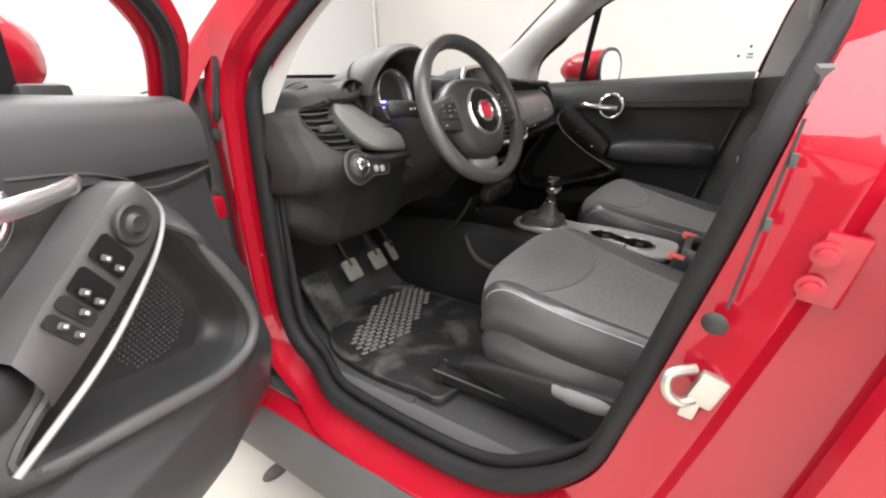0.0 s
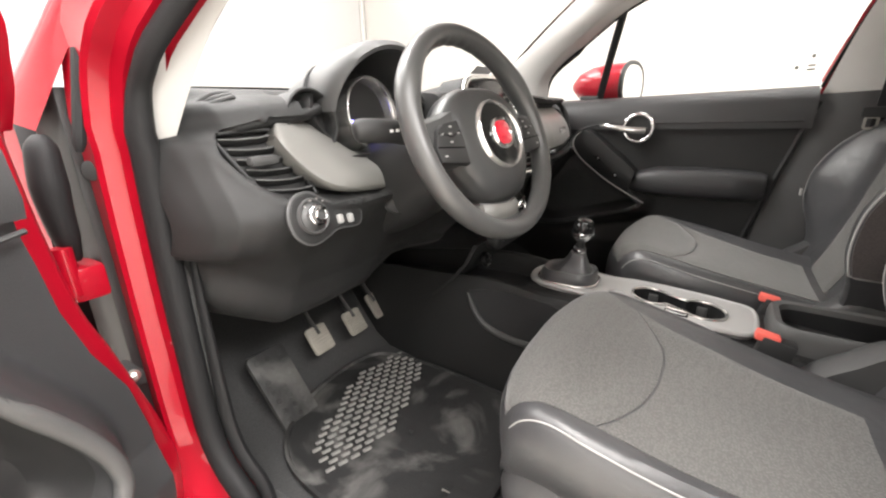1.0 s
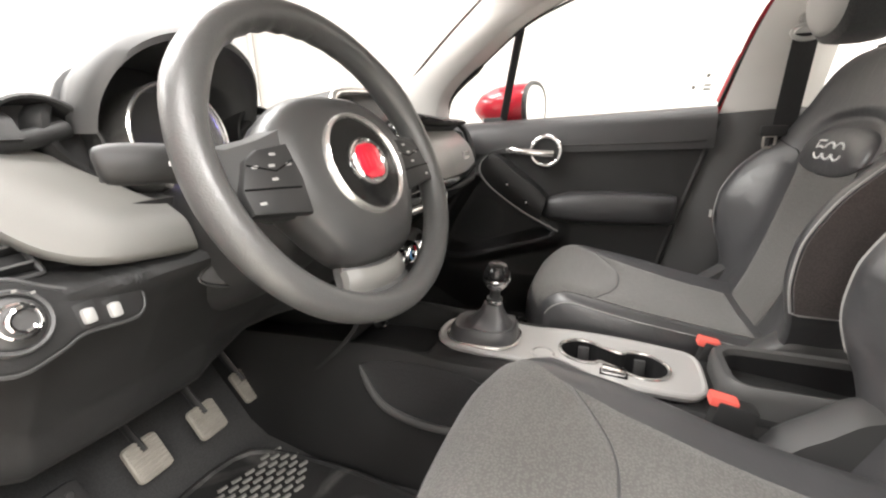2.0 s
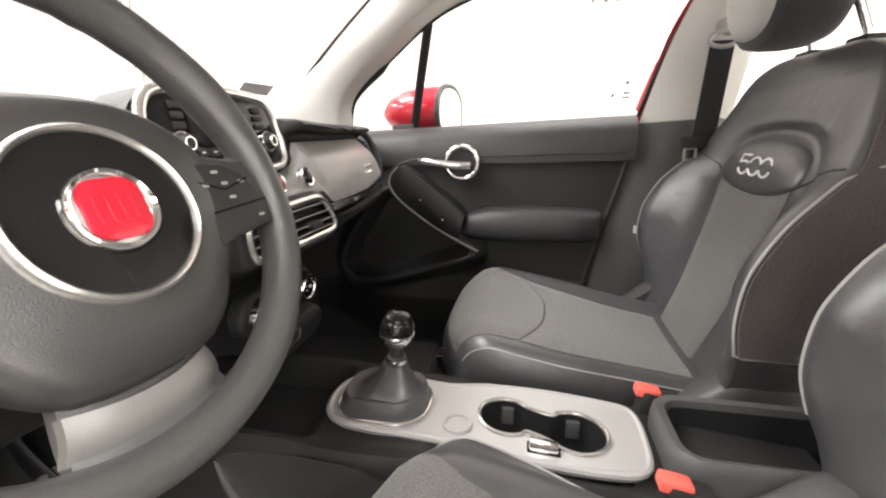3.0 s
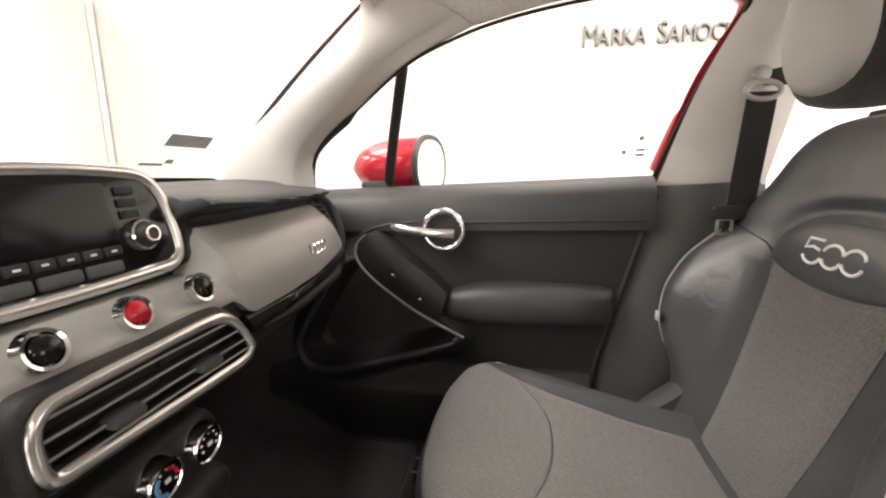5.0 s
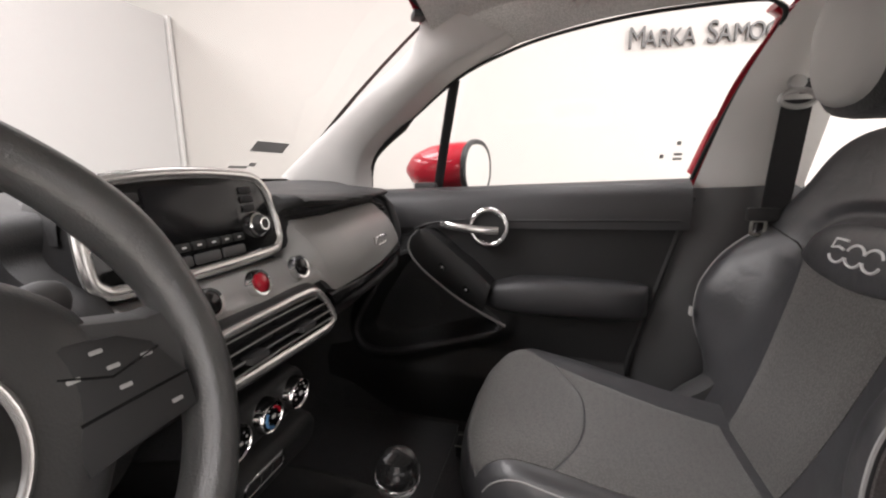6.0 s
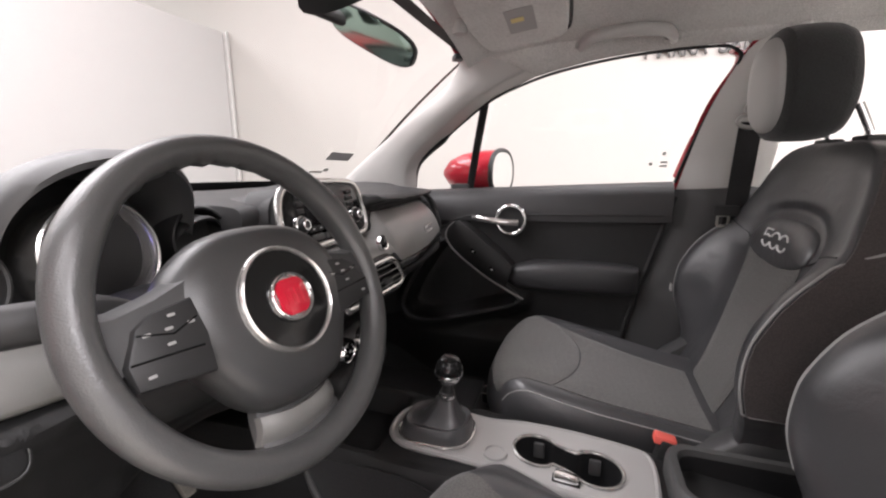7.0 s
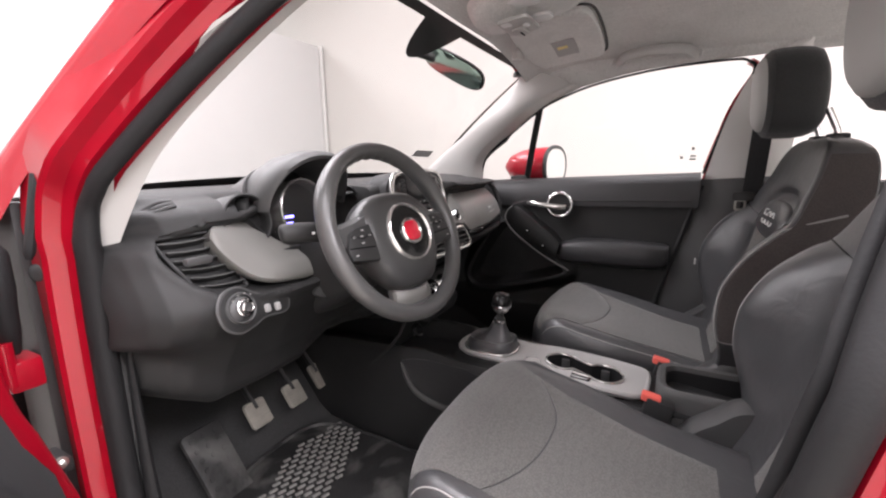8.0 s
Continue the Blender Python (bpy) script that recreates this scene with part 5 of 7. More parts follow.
# headlamp switch panel
c = Vector((-0.628, 0.2465, 0.914))
lpo = [(p[0], p[1]) for p in spline([(-0.036, 0.0), (-0.027, 0.025), (0.0, 0.036), (0.027, 0.027), (0.05, 0.021), (0.092, 0.022), (0.102, 0.009), (0.094, -0.010), (0.05, -0.016), (0.030, -0.027), (0.0, -0.038), (-0.026, -0.027)], 4, True)]
lu, lw = Vector((0.96, -0.03, -0.20)), Vector((0.16, 0.22, 0.96))
lp = part("light_panel", plate(lpo, c, lu, lw, 0.010, 0.004, 3), DASH, dash, "grey headlamp switch panel")
part("panel_ridge", tube(on(c, lu, lw, lpo, 0.006), 0.0028, 6, True), DASH_SOFT, lp)
kc_ = c + Vector((0.002, -0.011, 0.004))
part("light_ring", lathe([(0.0215, 0.0), (0.022, 0.004), (0.0245, 0.005), (0.0265, 0.0)], kc_, (-0.05, -1, 0.3), 28), DASH_SOFT, lp)
part("light_knob", lathe([(0.0, 0.018), (0.010, 0.017), (0.0125, 0.014), (0.0135, 0.005), (0.019, 0.003), (0.021, 0.0)], kc_, (-0.05, -1, 0.3), 28), DASH_SOFT, lp, "round headlamp switch")
part("knob_ring", lathe([(0.0138, 0.006), (0.0145, 0.0135), (0.0128, 0.0152), (0.0118, 0.0145)], kc_, (-0.05, -1, 0.3), 28, caps=False), CHROME, lp, "bright ring of the switch")
part("knob_mark", tube([kc_ + Vector((0.0095 * math.cos(a), -0.0185, 0.006 + 0.0095 * math.sin(a))) for a in np.linspace(0.7, 5.4, 12)], 0.0022, 6), CHROME, lp, "bright switch grip")
for k in range(4):
    a = 0.9 + 0.5 * k
    part("ring_mark", box(kc_ + Vector((0.0238 * math.cos(a), -0.0062, 0.0238 * math.sin(a) + 0.002)), (0.003, 0.001, 0.002), 0), FASCIA, lp)
for k in range(2):
    part("level_switch", box((-0.578 + 0.021 * k, 0.2325, 0.904 - 0.003 * k), (0.010, 0.009, 0.014), 0.0035, (-12, 0, 0)), SILVER, lp)
    part("switch_slot", box((-0.578 + 0.021 * k, 0.2375, 0.904 - 0.003 * k), (0.018, 0.006, 0.024), 0.002, (-12, 0, 0)), BLACK, lp)
# slot below the column and the ignition
part("coin_slot", plate(oval(0.033, 0.015, 28, 1.6), (-0.432, 0.2345, 0.897), (0.99, -0.10, -0.05), (0.02, 0.16, 0.98), 0.004, 0.002), DASH_SOFT, dash, "small oval flap")
part("slot_rim", tube(on((-0.432, 0.2315, 0.897), (0.99, -0.10, -0.05), (0.02, 0.16, 0.98), oval(0.035, 0.017, 28, 1.6)), 0.0020, 6, True), BLACK, dash)
# instrument hood and dials
hood = []
for t, w, h, zc in ((0.0, 0.108, 0.100, 1.064), (0.010, 0.115, 0.108, 1.064), (0.04, 0.114, 0.109, 1.065), (0.10, 0.096, 0.098, 1.068), (0.17, 0.072, 0.070, 1.070), (0.26, 0.045, 0.026, 1.074)):
    hood.append([(-0.380 + w * math.copysign(abs(math.cos(a)) ** 0.9, math.cos(a)), 0.262 + t + 0.05 * (1 - math.sin(a)) * (1 if t < 0.09 else 0.4), zc + h * math.sin(a) ** 0.8) for a in np.linspace(0.0, math.pi, 29)])
cl = part("instrument_hood", sheet(hood, 0.007, (0, 0.2, -1)), DASH_SOFT, dash, "rounded instrument hood")
part("instrument_panel", plate(oval(0.150, 0.046, 30, 2.5), (-0.382, 0.392, 1.028), (1, 0, 0), (0, 0.25, 0.97), 0.004, 0.001), BLACK, cl)
part("instrument_panel", plate(oval(0.096, 0.085, 30, 2.5), (-0.382, 0.397, 1.060), (1, 0, 0), (0, 0.25, 0.97), 0.004, 0.001), BLACK, cl)
rows = [[(x, 0.29 + 0.10 * t, 0.985 + 0.0 * t) for x in np.linspace(-0.56, -0.20, 6)] for t in (0, 0.5, 1)]
part("dial_shelf", sheet(rows, 0.01, (0, 0, -1)), BLACK, cl)
for dx, rr, yy, zz in ((-0.140, 0.050, 0.352, 1.040), (0.145, 0.050, 0.352, 1.040), (0.0, 0.066, 0.345, 1.047)):
    part("dial_tube", lathe([(rr * 0.88, -0.03), (rr * 0.94, 0.012), (rr * 0.97, 0.022), (rr, 0.024), (rr * 1.03, 0.018), (rr * 1.04, -0.03)], (-0.385 + dx, yy, zz), (0, -1, 0.16), 36), SATIN if dx == 0 else BLACK, cl, "bright ringed instrument dial" if dx == 0 else "dark instrument tube")
    part("dial_face", lathe([(rr * 0.92, 0.0), (0.0, 0.0005)], (-0.385 + dx, yy, zz), (0, -1, 0.16), 32), BLACK, cl)
    part("dial_lip", tube([(-0.385 + dx + rr * 1.0 * math.cos(a), yy - 0.0235 + rr * math.sin(a) * 0.16, zz + 0.003 + rr * math.sin(a)) for a in np.linspace(0, 2 * math.pi, 36, endpoint=False)], 0.0028, 6, True), SATIN if dx == 0 else BLACK, cl)
for k in range(3):
    part("lit_segment", box((-0.424 + 0.005 * k, 0.342, 1.010 + 0.014 * k), (0.030 - 0.004 * k, 0.002, 0.005), 0), SCREEN_LIT, cl, "lit blue display segment")
# little cowls over the outer dials
for dx in (0.145,):
    rows = []
    for t, r in ((0.0, 0.044), (0.006, 0.047), (0.03, 0.048), (0.07, 0.042), (0.11, 0.025)):
        rows.append([(-0.385 + dx + r * 1.02 * math.cos(a), 0.318 + t + 0.03 * (1 - math.sin(a)), 1.034 + r * math.sin(a)) for a in np.linspace(-0.2, math.pi + 0.2, 19)])
    part("dial_cowl", sheet(rows, 0.004, (0, 0.2, -1)), DASH, cl)
# curved cheek between the hood and the grey panel
cheek = spline([(-0.508, 0.352, 1.092), (-0.524, 0.338, 1.076), (-0.527, 0.334, 1.056), (-0.512, 0.338, 1.034), (-0.487, 0.328, 1.006), (-0.462, 0.302, 0.982), (-0.445, 0.286, 0.962)], 5)
rows = []
for p in cheek:
    rows.append([p + np.array(o) for o in ((-0.004, 0.020, 0.0), (-0.003, 0.004, 0.001), (0.003, -0.003, 0.001), (0.011, -0.001, 0.0), (0.018, 0.012, -0.002), (0.030, 0.045, -0.004), (0.042, 0.085, -0.006))])
part("cluster_cheek", grid([[tuple(q) for q in r] for r in rows]), DASH, cl, "curved dark cheek beside the dials")


# ---- steering wheel ----
WC = Vector((-0.388, 0.0863, 1.0228))
yaw, tilt = radians(7.6), radians(23.7)
wn = Vector((-math.sin(yaw) * math.cos(tilt), -math.cos(yaw) * math.cos(tilt), math.sin(tilt)))
wu = Vector((math.cos(yaw), -math.sin(yaw), 0))
wv = wn.cross(wu)


def W(a, b, h=0.0):
    return WC + wu * a + wv * b + wn * h


HUB = W(0.0108, -0.011, -0.0090)


def K(a, b, h=0.0):
    return HUB + wu * a + wv * b + wn * h


wheel = thing("steering_wheel", "black leather three-spoke steering wheel with red round emblem", "steering wheel")
RIM = 0.1607
rows, n = [], 96
for i in range(n):
    a = 2 * math.pi * i / n
    deg = math.degrees(a)
    r = 0.0165
    wave = 0.0022 * math.sin(deg * 0.62) * math.sin(math.pi * (deg - 38) / 104) if 38 < deg < 142 else 0.0
    grip = math.exp(-((deg - 150) / 12) ** 2) + math.exp(-((deg - 30) / 12) ** 2)
    r += 0.002 * grip
    c, s = math.cos(a), math.sin(a)
    rows.append([W((RIM + (r * 0.92 + wave * max(0.0, -math.cos(q))) * math.cos(q)) * c, (RIM + (r * 0.92 + wave * max(0.0, -math.cos(q))) * math.cos(q)) * s, r * 1.12 * math.sin(q)) for q in np.linspace(0, 2 * math.pi, 16, endpoint=False)])
part("rim", grid(rows, wrap_u=True, wrap_v=True), WHEEL_SKIN, wheel, "thick dark leather rim")
# airbag pad: broad at the top, narrow below, domed
pad = [(-0.102, 0.012), (-0.094, 0.045), (-0.066, 0.072), (-0.03, 0.084), (0.03, 0.084), (0.066, 0.072), (0.094, 0.045), (0.102, 0.012), (0.096, -0.02), (0.078, -0.052), (0.058, -0.082), (0.03, -0.098), (-0.03, -0.098), (-0.058, -0.082), (-0.078, -0.052), (-0.096, -0.02)]
pad = [(p[0], p[1]) for p in spline(pad, 3, True)]
rows = [[K(x * s * 1.06, y * s * 1.04, h) for x, y in pad] for s, h in ((0.80, -0.055), (0.98, -0.03), (1.0, -0.012), (0.985, 0.0), (0.94, 0.010), (0.86, 0.018), (0.72, 0.023), (0.5, 0.026), (0.25, 0.027), (0.02, 0.027))]
padob = part("airbag_pad", grid(rows, wrap_v=True, caps=True), PAD, wheel, "domed dark grey centre pad")
part("pad_ring", lathe([(0.0500, 0.020), (0.0512, 0.0305), (0.0535, 0.0330), (0.0560, 0.0305), (0.0578, 0.018)], HUB, wn, 48), SATIN, padob, "chrome ring round the pad")
part("pad_disc", lathe([(0.0515, 0.0285), (0.035, 0.0298), (0.0, 0.0305)], HUB, wn, 48), GLOSS, padob, "black disc inside the ring")
em = part("emblem", lathe([(0.0, 0.0345), (0.018, 0.034), (0.0225, 0.0325), (0.0225, 0.026)], HUB, wn, 40), SATIN, padob, "round silver emblem with no lettering")
part("red_field", plate(rounded(0.037, 0.038, 0.012), K(0, 0, 0.0338), wu, wv, 0.0022, 0.001), EMBLEM_RED, em, "red enamel field")
part("emblem_rim", lathe([(0.0222, 0.028), (0.0225, 0.0355), (0.0245, 0.0365), (0.0265, 0.034), (0.027, 0.028)], HUB, wn, 40), CHROME, em, "chrome emblem rim")
for k in range(4):
    part("emblem_bar", plate(rounded(0.0026, 0.017, 0.001), K(-0.0105 + 0.0070 * k, 0, 0.0358), wu, wv, 0.0008, 0.0003), EMBLEM_RED, em, "plain red bar")
# spokes at the sides with switch pads, and the split lower spoke
for sg in (-1, 1):
    sec = []
    for a, b0, b1, h0, h1 in ((0.075, -0.045, 0.040, -0.03, 0.006), (0.105, -0.042, 0.030, -0.026, 0.006), (0.135, -0.030, 0.024, -0.02, 0.004), (0.160, -0.034, 0.026, -0.014, 0.004)):
        sec.append([W(sg * a, b, h) for b, h in ((b0, h0), (b0 - 0.002, (h0 + h1) / 2), (b0 + 0.006, h1), ((b0 + b1) / 2, h1 + 0.003), (b1 - 0.006, h1), (b1 + 0.002, (h0 + h1) / 2), (b1, h0))])
    sp = part("side_spoke", grid(sec, wrap_v=True, caps=True), DASH_SOFT, wheel, "grey side spoke")
    pads = [(sg * a, b) for a, b in ((0.080, 0.018), (0.114, 0.014), (0.129, 0.005), (0.142, -0.020), (0.140, -0.041), (0.110, -0.045), (0.080, -0.049), (0.076, -0.015))]
    if sg < 0:
        pads = pads[::-1]
    sw = part("switch_pad", plate(pads, W(0, 0, 0.004), wu, wv, 0.010, 0.004), BLACK, wheel, "black button pad")
    part("key_gap", tube([W(sg * a, b, 0.0142) for a, b in ((0.084, -0.024), (0.110, -0.022), (0.140, -0.020))], 0.0010, 5), GLOSS, sw, "dark gap between the keys")
    part("key_gap", tube([W(sg * a, b, 0.0142) for a, b in ((0.082, 0.001), (0.104, -0.007), (0.130, 0.000))], 0.0008, 5), GLOSS, sw)
    for bx, by in ((0.101, 0.008), (0.106, -0.002), (0.123, -0.002), (0.088, -0.002), (0.108, -0.014), (0.129, -0.033)):
        part("pad_mark", plate(rounded(0.0062, 0.0024, 0.0008), W(sg * bx, by, 0.0140), wu, wv, 0.0006, 0.0001), SILVER, sw)
rows = []
for t in np.linspace(0, 1, 9):
    half = 0.038 + 0.014 * t ** 1.5
    rows.append([W(0.004 + a, -0.074 - 0.078 * t + 0.010 * (a / half) ** 2, 0.002 - 0.010 * t - 0.010 * math.sin(math.pi * t) - 0.012 * (a / half) ** 4) for a in np.linspace(-half, half, 13)])
part("lower_spoke", sheet(rows, 0.014, -wn), TRIM_PALE, wheel, "dark grey broad lower spoke")
band = []
for t in np.linspace(0, 1, 7):
    half = 0.046 + 0.006 * t
    band.append([W(0.004 + a, -0.118 - 0.026 * t + 0.008 * (a / half) ** 2, -0.006 + 0.004 * math.sin(math.pi * t) - 0.006 * t - 0.012 * (a / half) ** 4) for a in np.linspace(-half, half, 13)])
part("spoke_band", sheet(band, 0.010, -wn), BOLSTER, wheel, "lighter satin band across the lower spoke")
# column shroud
rows = []
for k, (d, w, h) in enumerate(((-0.035, 0.062, 0.055), (-0.07, 0.070, 0.062), (-0.12, 0.078, 0.07), (-0.20, 0.085, 0.085), (-0.27, 0.09, 0.09))):
    rows.append([W(a, b - 0.012, d) for a, b in oval(w, h, 24, 3)])
column = thing("steering_column", "black steering column shroud with control stalks", "steering column")
part("shroud", grid(rows, wrap_v=True, caps=True), DASH, column)
for sg in (-1, 1):
    mx = lambda x: x if sg < 0 else -0.774 - x
    arm = [(mx(-0.560), 0.208, 1.030), (mx(-0.550), 0.203, 1.031), (mx(-0.525), 0.192, 1.030), (mx(-0.495), 0.183, 1.027), (mx(-0.468), 0.177, 1.018), (mx(-0.445), 0.178, 1.004), (mx(-0.420), 0.186, 0.990)]
    line = spline(arm, 4)
    st = part("stalk", tube(line, list(np.interp(np.linspace(0, 1, len(line)), (0, 0.06, 0.2, 0.55, 0.72, 0.85, 1), (0.008, 0.015, 0.018, 0.018, 0.013, 0.010, 0.010))), 14, flat=(0.8, 1.0), up=(0, 0, 1)), BLACK, column, "black control stalk")
    part("stalk_collar", lathe([(0.010, -0.006), (0.013, -0.004), (0.013, 0.004), (0.010, 0.006)], arm[5], (0.8 * -sg, 0.1, -0.6), 16), GLOSS, st)
    for q in range(3):
        part("stalk_mark", box((mx(-0.520 + 0.014 * q), 0.1705, 1.030), (0.006, 0.002, 0.004), 0.0), WHITE_MARK, st)
part("ignition", lathe([(0.0, 0.004), (0.009, 0.004), (0.010, 0.012), (0.016, 0.014), (0.018, 0.0)], (-0.282, 0.155, 0.905), (0.2, -1, 0.2), 22), CHROME, column, "chrome ignition ring")


# ---- seats ----
def build_seat(name, label, x0, dy=0.0, fall=0.04, roll=0.9, lean=0.0, tag=False):
    """A front seat at x0; lean tips the backrest, tag sews a small label on its side."""
    seat = thing(name, label, "car seat", "front seats")

    def P(x, y, z):
        return (x0 + x, y + dy, z)

    # cushion: sections from front to back; half width, top, bolster height, bottom
    sections = [(0.012, 0.205, 0.585, 0.000, 0.545), (0.006, 0.222, 0.635, 0.000, 0.520), (-0.008, 0.232, 0.668, 0.004, 0.505), (-0.035, 0.238, 0.692, 0.008, 0.500), (-0.08, 0.243, 0.703, 0.012, 0.498),
                (-0.15, 0.247, 0.692, 0.018, 0.495), (-0.25, 0.244, 0.672, 0.026, 0.490), (-0.36, 0.228, 0.649, 0.030, 0.485), (-0.46, 0.220, 0.632, 0.030, 0.482), (-0.53, 0.214, 0.626, 0.028, 0.482)]
    secs = [np.array(s) for s in sections]

    def round_front(y, u):
        """The cushion's corners stand back from the middle of its front edge."""
        return y - 0.055 * abs(u) ** 2.6 * max(0.0, min(1.0, (y + 0.26) / 0.26)) ** 1.3

    fine = spline(secs, 4)

    edge_drop = 0.020 if tag else 0.006

    def cushion_z(s, u):
        y, w, top, bol, bot = s
        a = abs(u)
        # one edge a crisp crest, the other a broad roll that falls away
        if u < 0:
            z = top + 0.5 * bol * math.exp(-((a - 0.93) / (0.10 if a < 0.93 else 0.07)) ** 2) - 0.006 * math.exp(-(a / 0.6) ** 2)
            return z - edge_drop * max(0.0, (a - 0.72) / 0.28) ** 1.6 - (0.010 * ((a - 0.94) / 0.06) ** 2 if a > 0.94 else 0.0)
        rear = max(0.0, min(1.0, (-0.08 - y) / 0.30))
        z = top + roll * bol * math.exp(-((a - 0.76) / 0.15) ** 2) - 0.006 * math.exp(-(a / 0.6) ** 2)
        return z - (0.65 * fall + fall * rear) * max(0.0, (a - 0.50) / 0.50) ** 1.5

    rows = []
    us = [-1, -0.97, -0.93, -0.88, -0.8, -0.72, -0.64, -0.55, -0.4, -0.2, 0, 0.2, 0.4, 0.55, 0.64, 0.72, 0.8, 0.88, 0.93, 0.97, 1]
    for s in fine:
        y, w, top, bol, bot = s
        ring = [P(u * w, round_front(y, u), cushion_z(s, u)) for u in us]
        ye = round_front(y, 1)
        side, other = cushion_z(s, 1), cushion_z(s, -1)
        ring += [P(w * 1.030, ye, bot + (side - bot) * 0.74), P(w * 0.958, ye, bot + (side - bot) * 0.50), P(w * 1.004, ye, bot + (side - bot) * 0.36), P(w * 0.985, ye, bot + (side - bot) * 0.14), P(w * 0.94, ye, bot), P(0, y, bot), P(-w * 0.94, ye, bot), P(-w * 0.985, ye, bot + (other - bot) * 0.14), P(-w * 1.004, ye, bot + (other - bot) * 0.36), P(-w * 0.958, ye, bot + (other - bot) * 0.50), P(-w * 1.030, ye, bot + (other - bot) * 0.74)]
        rows.append(ring)
    cushion = part("cushion", grid(rows, wrap_v=True, caps=True), LEATHER, seat, "black leather seat cushion")
    # cloth insert, two panels split by a curved seam
    seam = lambda u: -0.150 - 0.065 * (1 - abs(u / 0.62) ** 2.5)

    def sec_at(y):
        ys = [s[0] for s in fine][::-1]
        return [y] + [float(np.interp(y, ys, [s[k] for s in fine][::-1])) for k in range(1, 5)]

    for nm, y0, y1 in (("front_insert", lambda u: 0.006, seam), ("rear_insert", lambda u: seam(u) - 0.004, lambda u: -0.475)):
        rows = []
        for t in np.linspace(0, 1, 14):
            row = []
            for q in np.linspace(-1, 1, 19):
                y = y0(q * 0.62) + (y1(q * 0.62) - y0(q * 0.62)) * t
                u = q * (lerp([(-0.50, 0.84), (-0.30, 0.86), (-0.15, 0.84), (0.0, 0.90)], y) if q < 0 else lerp([(-0.50, 0.40), (-0.35, 0.44), (-0.22, 0.50), (-0.12, 0.62), (-0.04, 0.80), (0.02, 0.86)], y))
                s = sec_at(y)
                e = min(1.0, min(t, 1 - t) / 0.08, (1 - abs(q)) / 0.08 + 0.02)
                row.append(P(u * s[1], round_front(y, u), cushion_z(s, u) + 0.001 + 0.004 * math.sqrt(max(0.0, e))))
            rows.append(row)
        part(nm, sheet(rows, 0.008, (0, 0, -1)), CLOTH, cushion, "grey knitted cloth panel")
    # white piping along the cushion's lower edge of the bolster; a painted crest highlight on the driver's seat
    line = [P(-s[1] * 0.985, round_front(s[0], 0.985) - 0.002, cushion_z(s, -0.97) - 0.001) for s in fine[8:34]]
    part("piping", tube(line, 0.0013, 6), PIPING, cushion, "white piping")
    line = [P(s[1] * 1.004, round_front(s[0], 1.0) - 0.001, cushion_z(s, 1.0) + 0.001) for s in fine[10:36]]
    part("piping", tube(line, 0.0016, 6), PIPING, cushion, "white piping")
    # side shields and rails
    for sg in (-1, 1):
        out = [(-0.01, 0.492), (-0.05, 0.508), (-0.12, 0.520), (-0.26, 0.532), (-0.42, 0.545), (-0.55, 0.55), (-0.56, 0.44), (-0.40, 0.415), (-0.25, 0.42), (-0.12, 0.44), (-0.03, 0.475)]
        o = [(a + dy, b) for a, b in (out if sg > 0 else out[::-1])]
        bm = plate([(-a if sg < 0 else a, b) for a, b in o], (x0 + sg * 0.218, 0, 0), (0, 1 if sg > 0 else -1, 0), (0, 0, 1), 0.034, 0.010, 3)
        sh = part("side_shield", bm, DASH, seat, "dark grey plastic side shield")
        lev = [P(sg * 0.248, -0.225, 0.512), P(sg * 0.257, -0.257, 0.516), P(sg * 0.257, -0.305, 0.516), P(sg * 0.250, -0.340, 0.512)]
        part("height_lever", tube(spline(lev, 4), [0.012] * 4 + [0.015] * 5 + [0.014, 0.012, 0.010, 0.006], 10, flat=(0.5, 1.2), up=(0, 0, 1)), FASCIA, sh, "grey lift lever")
        rail = part("seat_rail", merge(box(P(sg * 0.20, -0.20, 0.405), (0.045, 0.56, 0.03), 0.004), box(P(sg * 0.185, -0.20, 0.428), (0.03, 0.52, 0.02), 0.003)), BLACK, seat, "black steel seat rail")
        for ex in (-0.024, 0.024):
            part("rail_edge", tube([P(sg * 0.20 + ex, 0.082, 0.421), P(sg * 0.20 + ex, -0.30, 0.421)], 0.0022, 6), STEEL, rail, "worn steel rail edge")
        part("rail_cap", box(P(sg * 0.20, 0.065, 0.405), (0.05, 0.03, 0.036), 0.006), BLACK, rail)
    part("seat_frame", box(P(0, -0.25, 0.46), (0.36, 0.44, 0.06), 0.01), BLACK, seat)

    # backrest: sections from the bottom to the top; z, half width, y of the face, bolster depth, thickness
    back = [(0.585, 0.228, -0.470, 0.004, 0.14), (0.66, 0.258, -0.502, 0.014, 0.15), (0.705, 0.276, -0.518, 0.032, 0.15), (0.735, 0.290, -0.528, 0.050, 0.15), (0.785, 0.299, -0.543, 0.076, 0.15), (0.84, 0.300, -0.558, 0.089, 0.15), (0.88, 0.300, -0.569, 0.089, 0.15), (0.935, 0.297, -0.583, 0.072, 0.145), (0.98, 0.288, -0.590, 0.036, 0.14),
            (1.01, 0.274, -0.597, 0.010, 0.13), (1.06, 0.250, -0.616, 0.006, 0.12), (1.10, 0.230, -0.632, 0.005, 0.11), (1.14, 0.208, -0.643, 0.003, 0.10), (1.168, 0.182, -0.651, 0.0, 0.085), (1.186, 0.14, -0.660, 0.0, 0.06), (1.194, 0.09, -0.668, 0.0, 0.03)]
    back = [(z, w, y + lean, bol, th) for z, w, y, bol, th in back]
    bf = spline([np.array(s) for s in back], 4)
    dense = spline([np.array(s) for s in back], 9)

